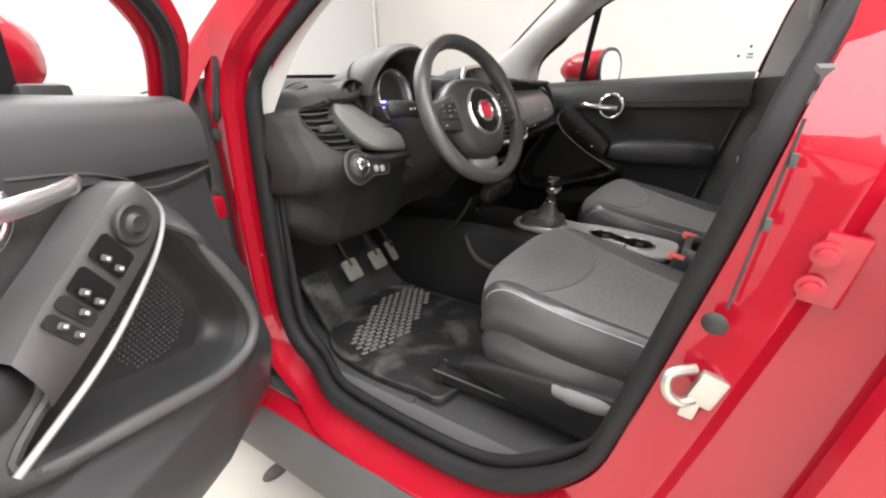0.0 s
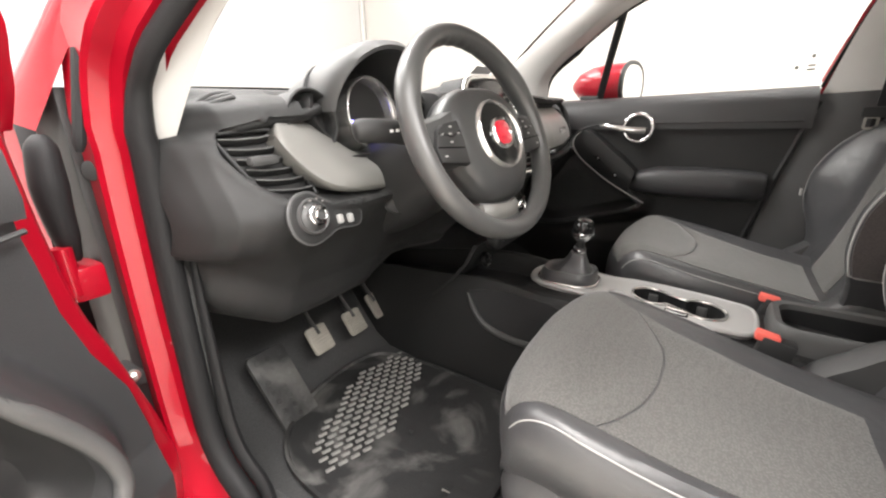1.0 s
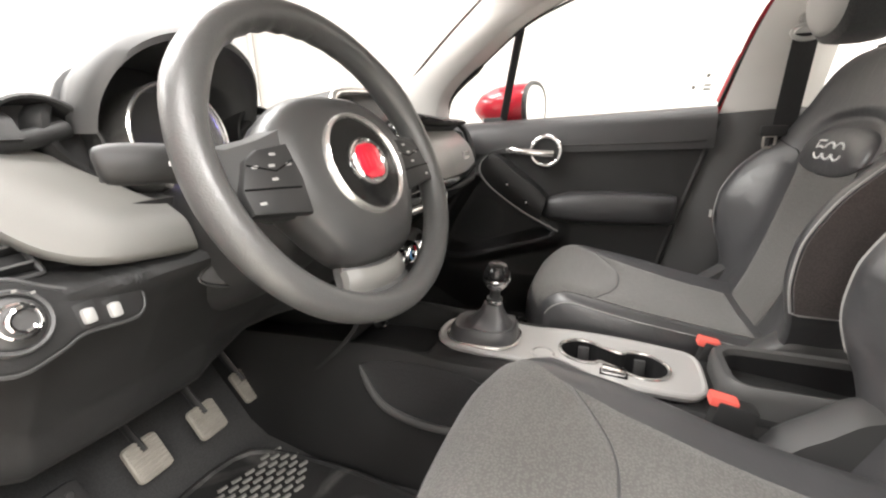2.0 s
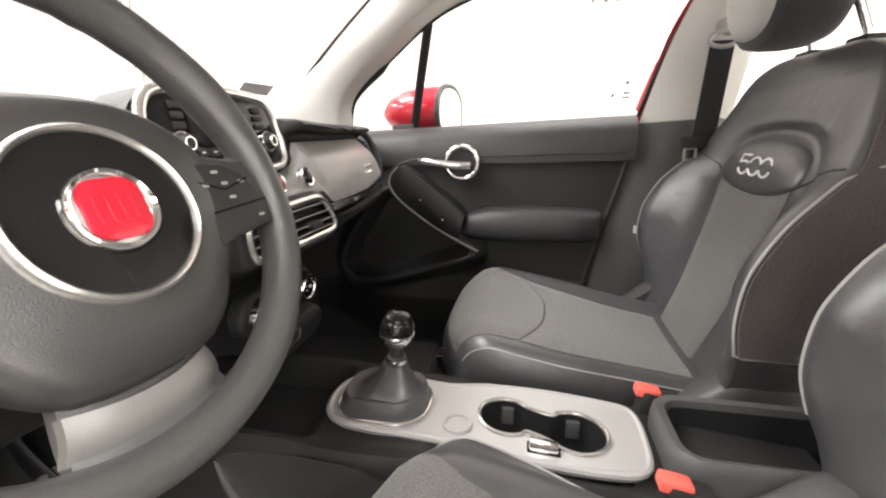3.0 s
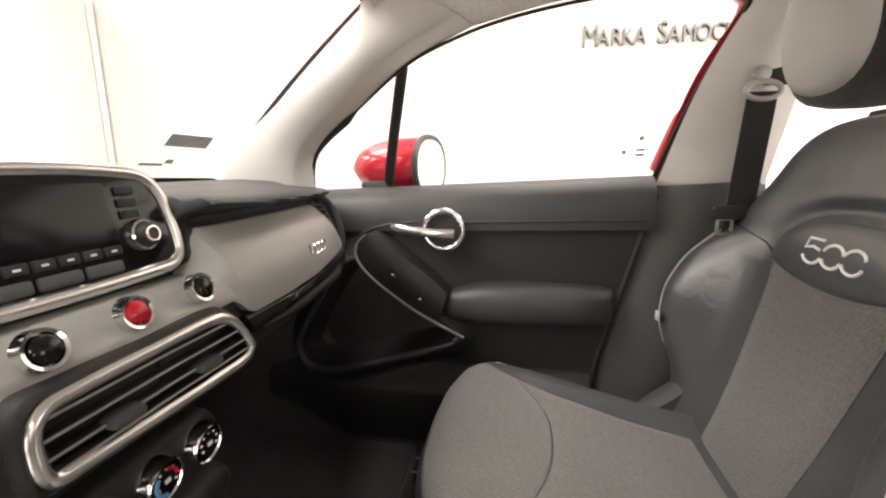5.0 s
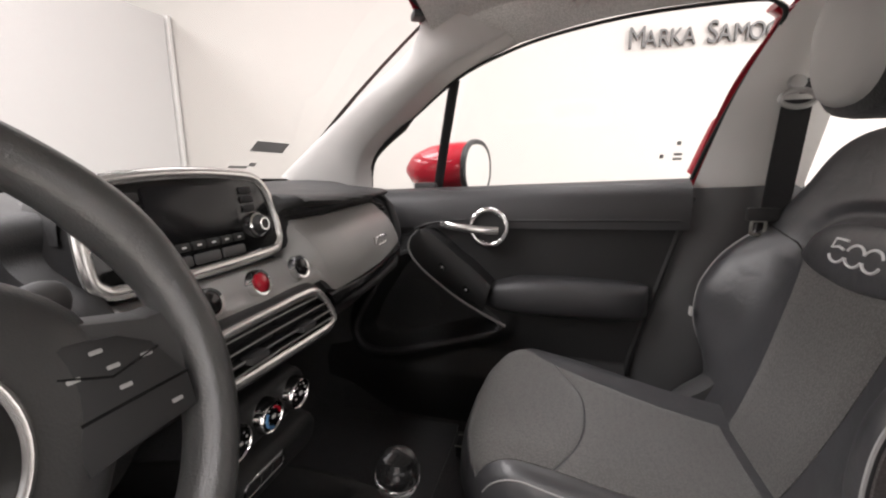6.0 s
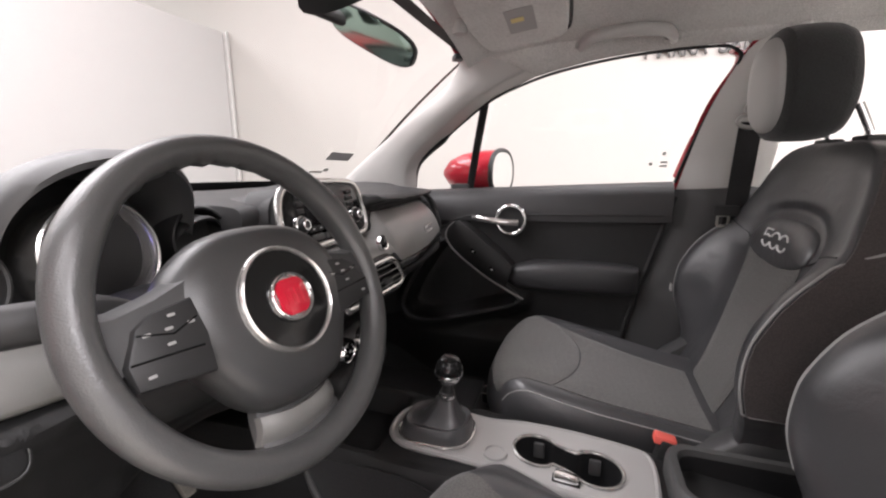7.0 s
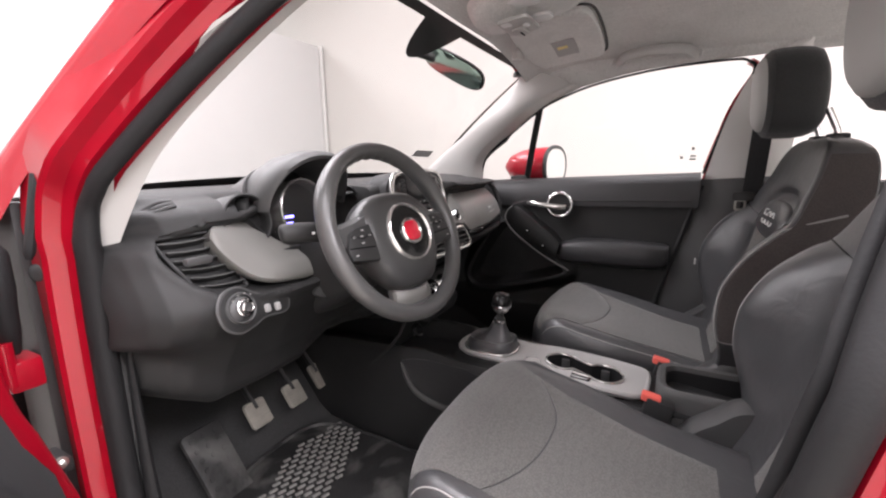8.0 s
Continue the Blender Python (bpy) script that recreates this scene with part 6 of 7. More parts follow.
    def back_y(s, u):
        a = abs(u)
        r = (abs(u * s[1] / 0.160) ** 2.6 + (max(0.0, s[0] - 0.955) / 0.098) ** 2.6) ** (1 / 2.6)
        valley = 0.013 * math.exp(-((r - 1.0) / (0.10 if r < 1 else 0.17)) ** 2) * max(0.0, min(1.0, (s[0] - 0.955) / 0.03))
        crest = math.exp(-((a - 0.93) / 0.23) ** 2) if a < 0.93 else 1.0
        return s[2] + s[3] * crest - 0.006 * max(0.0, (a - 0.96) / 0.04) ** 2 - 0.012 * (1 - a * a) * max(0.3, min(1.0, 1 - (s[0] - 1.05) * 8)) - valley

    rows = []
    ub = [-1, -0.985, -0.96] + list(np.linspace(-0.93, 0.93, 47)) + [0.96, 0.985, 1]
    for s in dense:
        z, w, y, bol, th = s
        ring = [P(u * w, back_y(s, u), z) for u in ub]
        e = back_y(s, 1)
        bk = y - th
        ring += [P(w * 1.01, e - (e - bk) * 0.35, z), P(w * 1.0, e - (e - bk) * 0.7, z), P(w * 0.93, bk + 0.008, z), P(w * 0.5, bk, z), P(-w * 0.5, bk, z), P(-w * 0.93, bk + 0.008, z), P(-w * 1.0, e - (e - bk) * 0.7, z), P(-w * 1.01, e - (e - bk) * 0.35, z)]
        rows.append(ring)
    backrest = part("backrest", grid(rows, wrap_v=True, caps=True), LEATHER, seat, "black leather backrest with side bolsters")

    def bsec(z):
        zs = [s[0] for s in bf]
        return [z] + [float(np.interp(z, zs, [s[k] for s in bf])) for k in range(1, 5)]

    rows = []
    for t in np.linspace(0, 1, 18):
        row = []
        for u in np.linspace(-1, 1, 13):
            z = 0.612 + (0.938 + 0.026 * u * u - 0.612) * t
            s = bsec(z)
            half = 0.100 + 0.034 * t
            e = min(1.0, (1 - abs(u)) / 0.10 + 0.02, min(t, 1 - t) / 0.05 + 0.02)
            row.append(P(u * half, back_y(s, u * half / s[1]) + 0.001 + 0.004 * math.sqrt(e), z))
        rows.append(row)
    part("back_insert", sheet(rows, 0.008, (0, -1, 0)), CLOTH, backrest, "grey knitted cloth panel")
    # smooth head plaque with its light emblem
    rows = []
    for k, lift in ((1.0, -0.004), (1.0, 0.002), (0.985, 0.0045), (0.95, 0.006), (0.8, 0.0075), (0.55, 0.008), (0.3, 0.008), (0.03, 0.008)):
        ring = []
        for a in np.linspace(0, 2 * math.pi, 48, endpoint=False):
            c_, s_ = math.cos(a), math.sin(a)
            px = 0.145 * math.copysign(abs(c_) ** 0.80, c_) * k
            pz = (0.070 * abs(s_) ** 0.55 if s_ > 0 else -0.028 * abs(s_) ** 1.5) * k
            zz = 0.970 + pz
            ring.append(P(px, back_y(bsec(zz), px / bsec(zz)[1]) + lift, zz))
        rows.append(ring)
    plaque = part("back_plaque", grid(rows, wrap_v=True, caps=True), LEATHER, backrest, "smooth leather plaque with pale emblem")
    z0 = 0.992
    emb = []
    for cx in (-0.046, 0.0, 0.046):
        if cx < -0.01:
            crv = [(-0.030, 0.024), (-0.064, 0.024), (-0.067, 0.006), (-0.050, 0.010), (-0.032, 0.006)]
        else:
            crv = [(cx + 0.023 * math.cos(a), 0.002 + 0.018 * math.sin(a)) for a in np.linspace(0.25, math.pi * 0.92, 9)]
        low = [(cx + 0.022 * math.cos(a), -0.004 + 0.017 * math.sin(a)) for a in np.linspace(math.pi * 1.08, math.pi * 1.92, 9)]
        for c in (crv, low):
            emb.append(tube([P(-a * 0.88, back_y(bsec(z0 + b * 0.82), a * 0.88 / 0.28) + 0.0088, z0 + b * 0.82) for a, b in c], 0.0024, 5))
    part("emblem", merge(*emb), WHITE_MARK, plaque, "pale stitched emblem")
    for sg in (-1, 1):
        part("seam", tube([P(sg * px, back_y(bsec(zz), px / bsec(zz)[1]) + 0.0006, zz) for px, zz in ((0.146, 0.970), (0.175, 0.984), (0.205, 0.996), (0.235, 1.004), (0.262, 1.008))], 0.0015, 5), BLACK, backrest, "dark sewn seam")
    # bolster piping and the brownish side cloth
    for sg in (-1, 1):
        line = [P(sg * s[1] * 0.996, back_y(s, 0.995) + 0.001, s[0]) for s in bf[12:35]]
        s0 = bf[12]
        line = [P(sg * s0[1] * 1.0, back_y(s0, 1) - d_, s0[0] - 0.004) for d_ in (0.15, 0.11, 0.075, 0.045, 0.022, 0.010)] + line + [P(sg * bf[35][1] * 1.0, back_y(bf[35], 1) - d_, bf[35][0] + d_ * 0.35) for d_ in (0.02, 0.05, 0.09)]
        part("piping", tube(line, 0.0024, 6), PIPING, backrest, "white piping")
        rows = []
        for s in bf[12:51]:
            e, bk = back_y(s, 1), s[2] - s[4]
            rows.append([P(sg * (s[1] * 1.012 + 0.002 + 0.004 * math.sin(math.pi * t)), e - 0.002 - (e - bk - 0.02) * t, s[0]) for t in np.linspace(0, 1, 7)])
        part("side_cloth", sheet(rows, 0.004, (-sg, 0, 0)), CLOTH_BROWN, backrest, "dark brownish cloth side")
    if tag:
        part("seat_tag", box(P(0.268, -0.456, 0.803), (0.016, 0.005, 0.020), 0.001), PILLAR, backrest, "small white sewn tag")
    # recliner cover at the hinge
    for sg in (-1, 1):
        cover = [(p[0], p[1]) for p in spline([(-0.395, 0.555), (-0.436, 0.615), (-0.479, 0.652), (-0.515, 0.684), (-0.56, 0.693), (-0.616, 0.682), (-0.655, 0.64), (-0.63, 0.56), (-0.55, 0.52), (-0.45, 0.515)], 3, True)]
        rows = [[P(sg * h, y0_ * k + (1 - k) * -0.53 + 0.0, z0_ * k + (1 - k) * 0.61) for y0_, z0_ in cover] for k, h in ((0.9, 0.20), (1.0, 0.222), (1.0, 0.246), (0.97, 0.254), (0.88, 0.260), (0.5, 0.264), (0.02, 0.265))]
        part("recliner_cover", grid(rows, wrap_v=True, caps=True), DASH_SOFT, seat, "grey plastic hinge cover")
    # head restraint on two posts
    hy, hz = -0.590 + 0.4 * lean, 1.305
    rows = []
    for s, dyy in ((0.55, 0.048), (0.86, 0.044), (0.97, 0.034), (1.0, 0.015), (1.0, -0.020), (0.97, -0.045), (0.90, -0.062), (0.7, -0.074), (0.3, -0.080)):
        rows.append([P(a * s * (1 - 0.10 * (b < 0) * abs(b) / 0.11), hy + dyy + 0.05 * b, hz + b * s) for a, b in oval(0.114, 0.108, 32, 2.5)])
    head = part("head_restraint", grid(rows, wrap_v=True, caps=True), CLOTH_BLACK, seat, "black cloth head restraint with pale front")
    rows = []
    for s, dyy in ((1.0, 0.038), (0.97, 0.048), (0.85, 0.056), (0.5, 0.060), (0.1, 0.061)):
        rows.append([P(a * s, hy + dyy + 0.05 * b * s, hz + b * s) for a, b in oval(0.092, 0.092, 32, 2.4)])
    part("front_pad", grid(rows, wrap_v=True, caps=True), CLOTH_PALE, head, "pale grey smooth front pad")
    for sg in (-1, 1):
        part("post", tube([P(sg * 0.072, -0.695, 1.15), P(sg * 0.072, -0.690, 1.21), P(sg * 0.070, -0.668, 1.26)], 0.0075, 12), CHROME, head, "chrome post")
        part("post_sleeve", box(P(sg * 0.072, -0.692, 1.192), (0.052, 0.036, 0.022), 0.007), BLACK, head, "black post sleeve")
    return seat


build_seat("driver_seat", "black leather driver seat with grey cloth centre", -0.365, 0.0, lean=-0.035)
build_seat("passenger_seat", "black leather passenger seat with grey cloth centre", 0.345, -0.01, 0.040, 1.1, tag=True)


# ---- centre console ----
console = thing("centre_console", "black centre console with silver top plate and cup holders", "console")
rows = []
for y, w, z, dip in ((0.80, 0.085, 0.60, 0.05), (0.60, 0.090, 0.610, 0.05), (0.45, 0.105, 0.628, 0.055), (0.33, 0.120, 0.642, 0.055), (0.22, 0.122, 0.650, 0.055), (0.14, 0.120, 0.647, 0.05), (0.115, 0.119, 0.643, 0.0), (0.05, 0.118, 0.638, 0.0), (-0.095, 0.108, 0.634, 0.0), (-0.108, 0.107, 0.633, 0.10), (-0.20, 0.104, 0.628, 0.10), (-0.318, 0.10, 0.620, 0.10), (-0.331, 0.10, 0.619, 0.0), (-0.60, 0.10, 0.60, 0.0)):
    half = [(1.25, 0.36), (1.2, 0.50), (1.10, z - 0.055), (1.06, z - 0.030), (1.01, z - 0.010), (0.95, z), (0.88, z + 0.001), (0.82, z - 0.004 * (dip > 0)), (0.77, z - dip * 0.5), (0.72, z - dip), (0.4, z - dip + 0.001)]
    rows.append([(CX - w * a, y, h) for a, h in half] + [(CX, y, z - dip + 0.002)] + [(CX + w * a, y, h) for a, h in half[::-1]])
part("tunnel", grid([[tuple(p) for p in r] for r in spline([np.array(r) for r in rows], 3)]), DASH, console, "black plastic tunnel with an open tray")
# net pocket on the driver's side: a sunken panel with a curved lip
pk = spline([(0.246, 0.612), (0.222, 0.570), (0.190, 0.540), (0.135, 0.524), (0.070, 0.520), (0.0, 0.524), (-0.06, 0.532)], 6)
part("pocket_lip", tube([(CX - 0.150 + 0.16 * (z - 0.52), y, z) for y, z in pk], list(np.interp(np.linspace(0, 1, len(pk)), (0, 0.12, 0.5, 1), (0.002, 0.006, 0.0075, 0.006))), 10, flat=(1.0, 1.3)), TRIM_PALE, console, "curved grey pocket lip")
upper = spline([(0.244, 0.617), (0.20, 0.628), (0.15, 0.632), (0.09, 0.632), (0.04, 0.628), (0.0, 0.618), (-0.06, 0.60)], 6)
rows = [[(CX - 0.147 + 0.16 * (p[1] + (q[1] - p[1]) * t - 0.52) - 0.004 * math.sin(math.pi * t), p[0] + (q[0] - p[0]) * t, p[1] + (q[1] - p[1]) * t) for t in np.linspace(0, 1, 8)] for p, q in zip(pk, upper)]
part("pocket_net", sheet(rows, 0.003, (1, 0, 0)), BELT, console, "black net over the side pocket")
# silver top plate with the gear gate and cup holders


def top_z(y):
    return lerp([(-0.40, 0.620), (-0.30, 0.626), (-0.12, 0.636), (0.05, 0.643), (0.16, 0.646)], y)


outline = [(-0.092, 0.055), (-0.078, 0.098), (-0.04, 0.114), (0.008, 0.108), (0.034, 0.078), (0.042, 0.02), (0.036, -0.06), (0.050, -0.13), (0.056, -0.22), (0.050, -0.31), (0.036, -0.352), (-0.03, -0.358), (-0.090, -0.345), (-0.105, -0.28), (-0.104, -0.16), (-0.094, -0.06)]
edge_line = spline(outline, 4, True)
# plate built as a skin with the two cup holes and the gear hole left open
HOLES = [((-0.026, -0.162), 0.042), ((-0.038, -0.262), 0.045)]
CUP_LOOP = [(HOLES[0][0][0] + HOLES[0][1] * math.cos(a), HOLES[0][0][1] + HOLES[0][1] * math.sin(a)) for a in np.linspace(radians(-48), radians(228), 20)]
CUP_LOOP += [(HOLES[1][0][0] + HOLES[1][1] * math.cos(a), HOLES[1][0][1] + HOLES[1][1] * math.sin(a)) for a in np.linspace(radians(132), radians(408), 20)]
CUP_LOOP = [(p[0], p[1]) for p in spline(CUP_LOOP, 2, True)]
GX, GY = -0.030, 0.028


def plate_skin():
    bm = bmesh.new()
    loops = [[(p[0], p[1]) for p in edge_line]]
    loops.append(CUP_LOOP)
    loops.append([(GX + a, GY + b) for a, b in rounded(0.108, 0.136, 0.042)])
    edges = []
    for lp_ in loops:
        vs = [bm.verts.new((x, y, top_z(y) + 0.012)) for x, y in lp_]
        edges += [bm.edges.new((vs[i - 1], vs[i])) for i in range(len(vs))]
    bmesh.ops.triangle_fill(bm, use_beauty=True, edges=edges)
    r = bmesh.ops.extrude_face_region(bm, geom=list(bm.faces))
    bmesh.ops.translate(bm, vec=(0, 0, -0.014), verts=[e for e in r["geom"] if isinstance(e, bmesh.types.BMVert)])
    return bm


tp = part("top_plate", plate_skin(), SILVER, console, "light silver plastic top plate", smooth=False)
part("plate_edge", tube([(p[0], p[1], top_z(p[1]) + 0.008) for p in edge_line], 0.006, 8, True), SILVER, tp)
wall = [[(-0.027 + (x + 0.027) * k, -0.213 + (y + 0.213) * (k + 1) / 2, top_z(y) * (1 if d < 0.03 else 0) + (0 if d < 0.03 else 0.642) + 0.012 - d) for x, y in CUP_LOOP] for k, d in ((1.0, 0.0), (0.98, 0.015), (0.94, 0.08), (0.90, 0.098), (0.4, 0.099))]
wall.append([(-0.027, -0.213, 0.555)] * len(CUP_LOOP))
cup = part("cup_holder", grid(wall, wrap_v=True), RUBBER, console, "deep black double cup holder")
part("cup_rim", tube([(x, y, top_z(y) + 0.0135) for x, y in CUP_LOOP], 0.0035, 8, True), SATIN, cup, "bright rim")
for (hx, hy), r in HOLES:
    part("cup_spring", box((hx + r * 0.86, hy, top_z(hy) - 0.012), (0.008, 0.020, 0.03), 0.003), DASH_SOFT, cup)
part("round_tray", lathe([(0.0, 0.013), (0.017, 0.013), (0.018, 0.0165), (0.021, 0.0165), (0.022, 0.012)], (-0.062, -0.092, top_z(-0.09)), (0, 0, 1), 28), SILVER, tp, "round silver selector cover")
part("brake_switch", box((-0.082, -0.215, top_z(-0.21) + 0.016), (0.020, 0.040, 0.012), 0.004, (6, 0, 0)), CHROME, tp, "small chrome parking brake switch")
part("brake_bezel", box((-0.082, -0.215, top_z(-0.21) + 0.010), (0.024, 0.046, 0.008), 0.003), GLOSS, tp)
# gear lever
gear = thing("gear_lever", "glossy black and chrome gear lever with black leather boot", "gear lever")
gx0, gy0 = GX, GY
rows = []
for s, h in ((1.0, 0.0), (1.0, 0.010), (0.96, 0.022), (0.89, 0.030), (0.83, 0.029), (0.70, 0.027), (0.55, 0.034), (0.42, 0.047), (0.33, 0.056), (0.25, 0.072)):
    rows.append([(gx0 + a * s + 0.0, gy0 - 0.012 * (1 - s) * 2 + b * s, top_z(0.04) + 0.010 + h + 0.005 * math.sin(5 * math.atan2(b, a)) * (1 - s)) for a, b in rounded(0.106, 0.134, 0.040)])
part("boot", grid(rows, wrap_v=True, caps=True), LEATHER, gear, "creased black leather boot")
part("boot_frame", tube([(gx0 + a, gy0 + b, top_z(0.04) + 0.013) for a, b in rounded(0.113, 0.141, 0.044)], 0.0032, 8, True), SATIN, gear, "satin silver boot frame")
shaft_a, shaft_b = Vector((gx0, gy0 - 0.018, top_z(0.04) + 0.06)), Vector((-0.034, 0.004, 0.768))
ax = (shaft_b - shaft_a).normalized()
L = (shaft_b - shaft_a).length
part("shaft", lathe([(0.016, 0.0), (0.013, 0.012), (0.012, 0.020), (0.015, 0.022), (0.015, 0.034), (0.011, 0.036), (0.009, L * 0.75), (0.011, L)], shaft_a, ax, 20), BLACK, gear)
part("shaft_collar", lathe([(0.0152, 0.024), (0.0157, 0.026), (0.0157, 0.030), (0.0152, 0.032)], shaft_a, ax, 20), CHROME, gear)
part("knob", lathe([(0.011, -0.026), (0.021, -0.016), (0.0255, 0.0), (0.0255, 0.010), (0.021, 0.020), (0.013, 0.0245)], shaft_b + ax * 0.012, ax, 28), GLOSS, gear, "glossy black gear knob")
part("knob_band", lathe([(0.0112, -0.0268), (0.0216, -0.0166), (0.0262, -0.006), (0.0266, -0.002), (0.0258, 0.0)], shaft_b + ax * 0.012, ax, 28), CHROME, gear)
part("knob_cap", lathe([(0.0205, 0.0205), (0.0175, 0.026), (0.010, 0.0285), (0.0, 0.029)], shaft_b + ax * 0.012, ax, 28), GLOSS, gear, "glossy black knob cap")
# storage bin behind the cup holders
bin_ = thing("storage_bin", "dark grey open storage bin between the seats", "bin")
bo = rounded(0.150, 0.30, 0.035, 6)
bi = rounded(0.122, 0.262, 0.028, 6)
bc = (-0.022, -0.525)
rows = []
for pts, z in ((bo, 0.50), (bo, 0.645), ([(a * 0.985, b * 0.985) for a, b in bo], 0.659), ([(a * 0.94, b * 0.96) for a, b in bo], 0.664), ([(a * 1.02, b * 1.01) for a, b in bi], 0.661), (bi, 0.651), ([(a * 0.95, b * 0.97) for a, b in bi], 0.516), ([(a * 0.5, b * 0.5) for a, b in bi], 0.514)):
    rows.append([(bc[0] + a, bc[1] + b, z) for a, b in pts])
part("bin_body", grid(rows, wrap_v=True, caps=True), TRIM_PALE, bin_)
part("bin_lining", grid([[(bc[0] + a * k, bc[1] + b * k, z) for a, b in bi] for k, z in ((0.985, 0.650), (0.97, 0.60), (0.94, 0.520), (0.5, 0.518), (0.02, 0.518))], wrap_v=True), RUBBER, bin_, "black lining of the bin")
# belt buckles
for bx, by, lab in ((-0.124, -0.379, "driver"), (0.072, -0.395, "passenger")):
    bk = thing("belt_buckle", "black belt buckle with bright red release button", "buckle", "belt buckles")
    part("housing", box((bx, by, 0.615), (0.030, 0.055, 0.075), 0.006, (12, 0, 0)), BLACK, bk)
    part("release_button", box((bx, by + 0.012, 0.652), (0.024, 0.038, 0.016), 0.004, (10, 0, 0)), BUCKLE_RED, bk, "bright orange red release button")
    part("stalk", box((bx, by - 0.02, 0.54), (0.024, 0.02, 0.12), 0.004, (14, 0, 0)), BLACK, bk)

# ---- footwell ----
for nm, lab, (px, py, pz), (w, h), lean in (("clutch_pedal", "worn ribbed clutch pedal", (-0.398, 0.532, 0.515), (0.060, 0.070), 35), ("brake_pedal", "worn ribbed brake pedal", (-0.285, 0.522, 0.514), (0.058, 0.066), 35), ("accelerator_pedal", "narrow ribbed accelerator pedal", (-0.137, 0.580, 0.485), (0.042, 0.080), 38)):
    pd = thing(nm, lab, "pedal", "pedals")
    m = pose(px, py, pz, 90 - lean - 0, 0, 0)
    u, v = Vector((1, 0, 0)), Vector((0, math.sin(radians(lean)), math.cos(radians(lean))))
    nrm = u.cross(v)
    part("pad", plate(rounded(w, h, 0.010), Vector((px, py, pz)) - nrm * 0.006, u, v, 0.010, 0.003), PEDAL, pd, "worn rubber pedal pad")
    for k in range(9):
        b = -h / 2 + h * (k + 0.7) / 9.4
        part("rib", tube(on((px, py, pz), u, v, [(-w * 0.44, b), (w * 0.44, b)], 0.005), 0.0022, 5), PEDAL, pd)
    part("arm", tube(spline([Vector((px, py + 0.006, pz + 0.01)), Vector((px - 0.005, py + 0.07, pz + 0.10)), Vector((px - 0.01, py + 0.10, pz + 0.22))], 4), 0.011, 8, flat=(0.5, 1.0)), BLACK, pd)
rest = thing("foot_rest", "dimpled dark rubber foot rest plate", "foot rest")
u, v = Vector((0.97, 0.0, 0.0)), Vector((-0.10, 0.45, 0.88)).normalized()
fc = Vector((-0.520, 0.530, 0.440))
part("plate", plate(rounded(0.095, 0.215, 0.012), fc, u, v, 0.012, 0.004), MAT_RUBBER, rest)
for i in range(3):
    for j in range(8):
        p = on(fc, u, v, [(-0.028 + 0.028 * i, -0.088 + 0.025 * j)], 0.012)[0]
        part("stud", lathe([(0.007, 0.0), (0.006, 0.002), (0.0, 0.003)], p, u.cross(v), 10), MAT_RUBBER, rest)
fmat = thing("floor_mat", "black rubber mat with scuffed raised blocks", "floor mat")
mo = [(-0.64, 0.10), (-0.645, 0.30), (-0.60, 0.44), (-0.46, 0.53), (-0.24, 0.53), (-0.185, 0.40), (-0.20, 0.10), (-0.25, 0.02), (-0.60, 0.02)]
mo = [(p[0], p[1]) for p in spline(mo, 4, True)]
rows = [[(-0.42 + (a + 0.42) * s, 0.24 + (b - 0.24) * s, 0.377 + h) for a, b in mo] for s, h in ((1.0, -0.004), (1.0, 0.008), (0.975, 0.010), (0.965, 0.003), (0.5, 0.003), (0.02, 0.003))]
part("mat_sheet", grid(rows, wrap_v=True, caps=False), MAT_RUBBER, fmat)
blk = bmesh.new()
bmesh.ops.create_cube(blk, size=1)
bmesh.ops.scale(blk, vec=(0.019, 0.0075, 0.006), verts=blk.verts)
bmesh.ops.bevel(blk, geom=list(blk.edges), offset=0.0015, segments=1, affect="EDGES")
blk_me = bpy.data.meshes.new("tread_block")
blk.to_mesh(blk_me)
blk.free()
blk_me.materials.append(MAT_WORN)
FIELD = [(-0.600, 0.300), (-0.575, 0.385), (-0.43, 0.45), (-0.31, 0.495), (-0.185, 0.455), (-0.20, 0.35), (-0.30, 0.33), (-0.43, 0.27)]


def inside(px, py, poly):
    hit = False
    for (x0, y0), (x1, y1) in zip(poly, poly[1:] + poly[:1]):
        if (y0 > py) != (y1 > py) and px < x0 + (py - y0) * (x1 - x0) / (y1 - y0):
            hit = not hit
    return hit


for i in range(-12, 13):
    for j in range(-12, 13):
        s_, t_ = j * 0.0275 + (0.0137 if i % 2 else 0), i * 0.0165
        a, b = -0.39 + 0.945 * s_ + 0.33 * t_, 0.385 - 0.33 * s_ + 0.945 * t_
        if inside(a, b, FIELD):
            o = new("tread_block", blk_me)
            o.matrix_world = pose(a, b, 0.383, 0, 0, -19.2)
            o.parent = fmat
part("mat_stud", lathe([(0.010, 0.0), (0.010, 0.006), (0.006, 0.009), (0.0, 0.009)], (-0.30, 0.06, 0.379), (0, 0, 1), 16), STEEL, fmat, "round fixing stud")

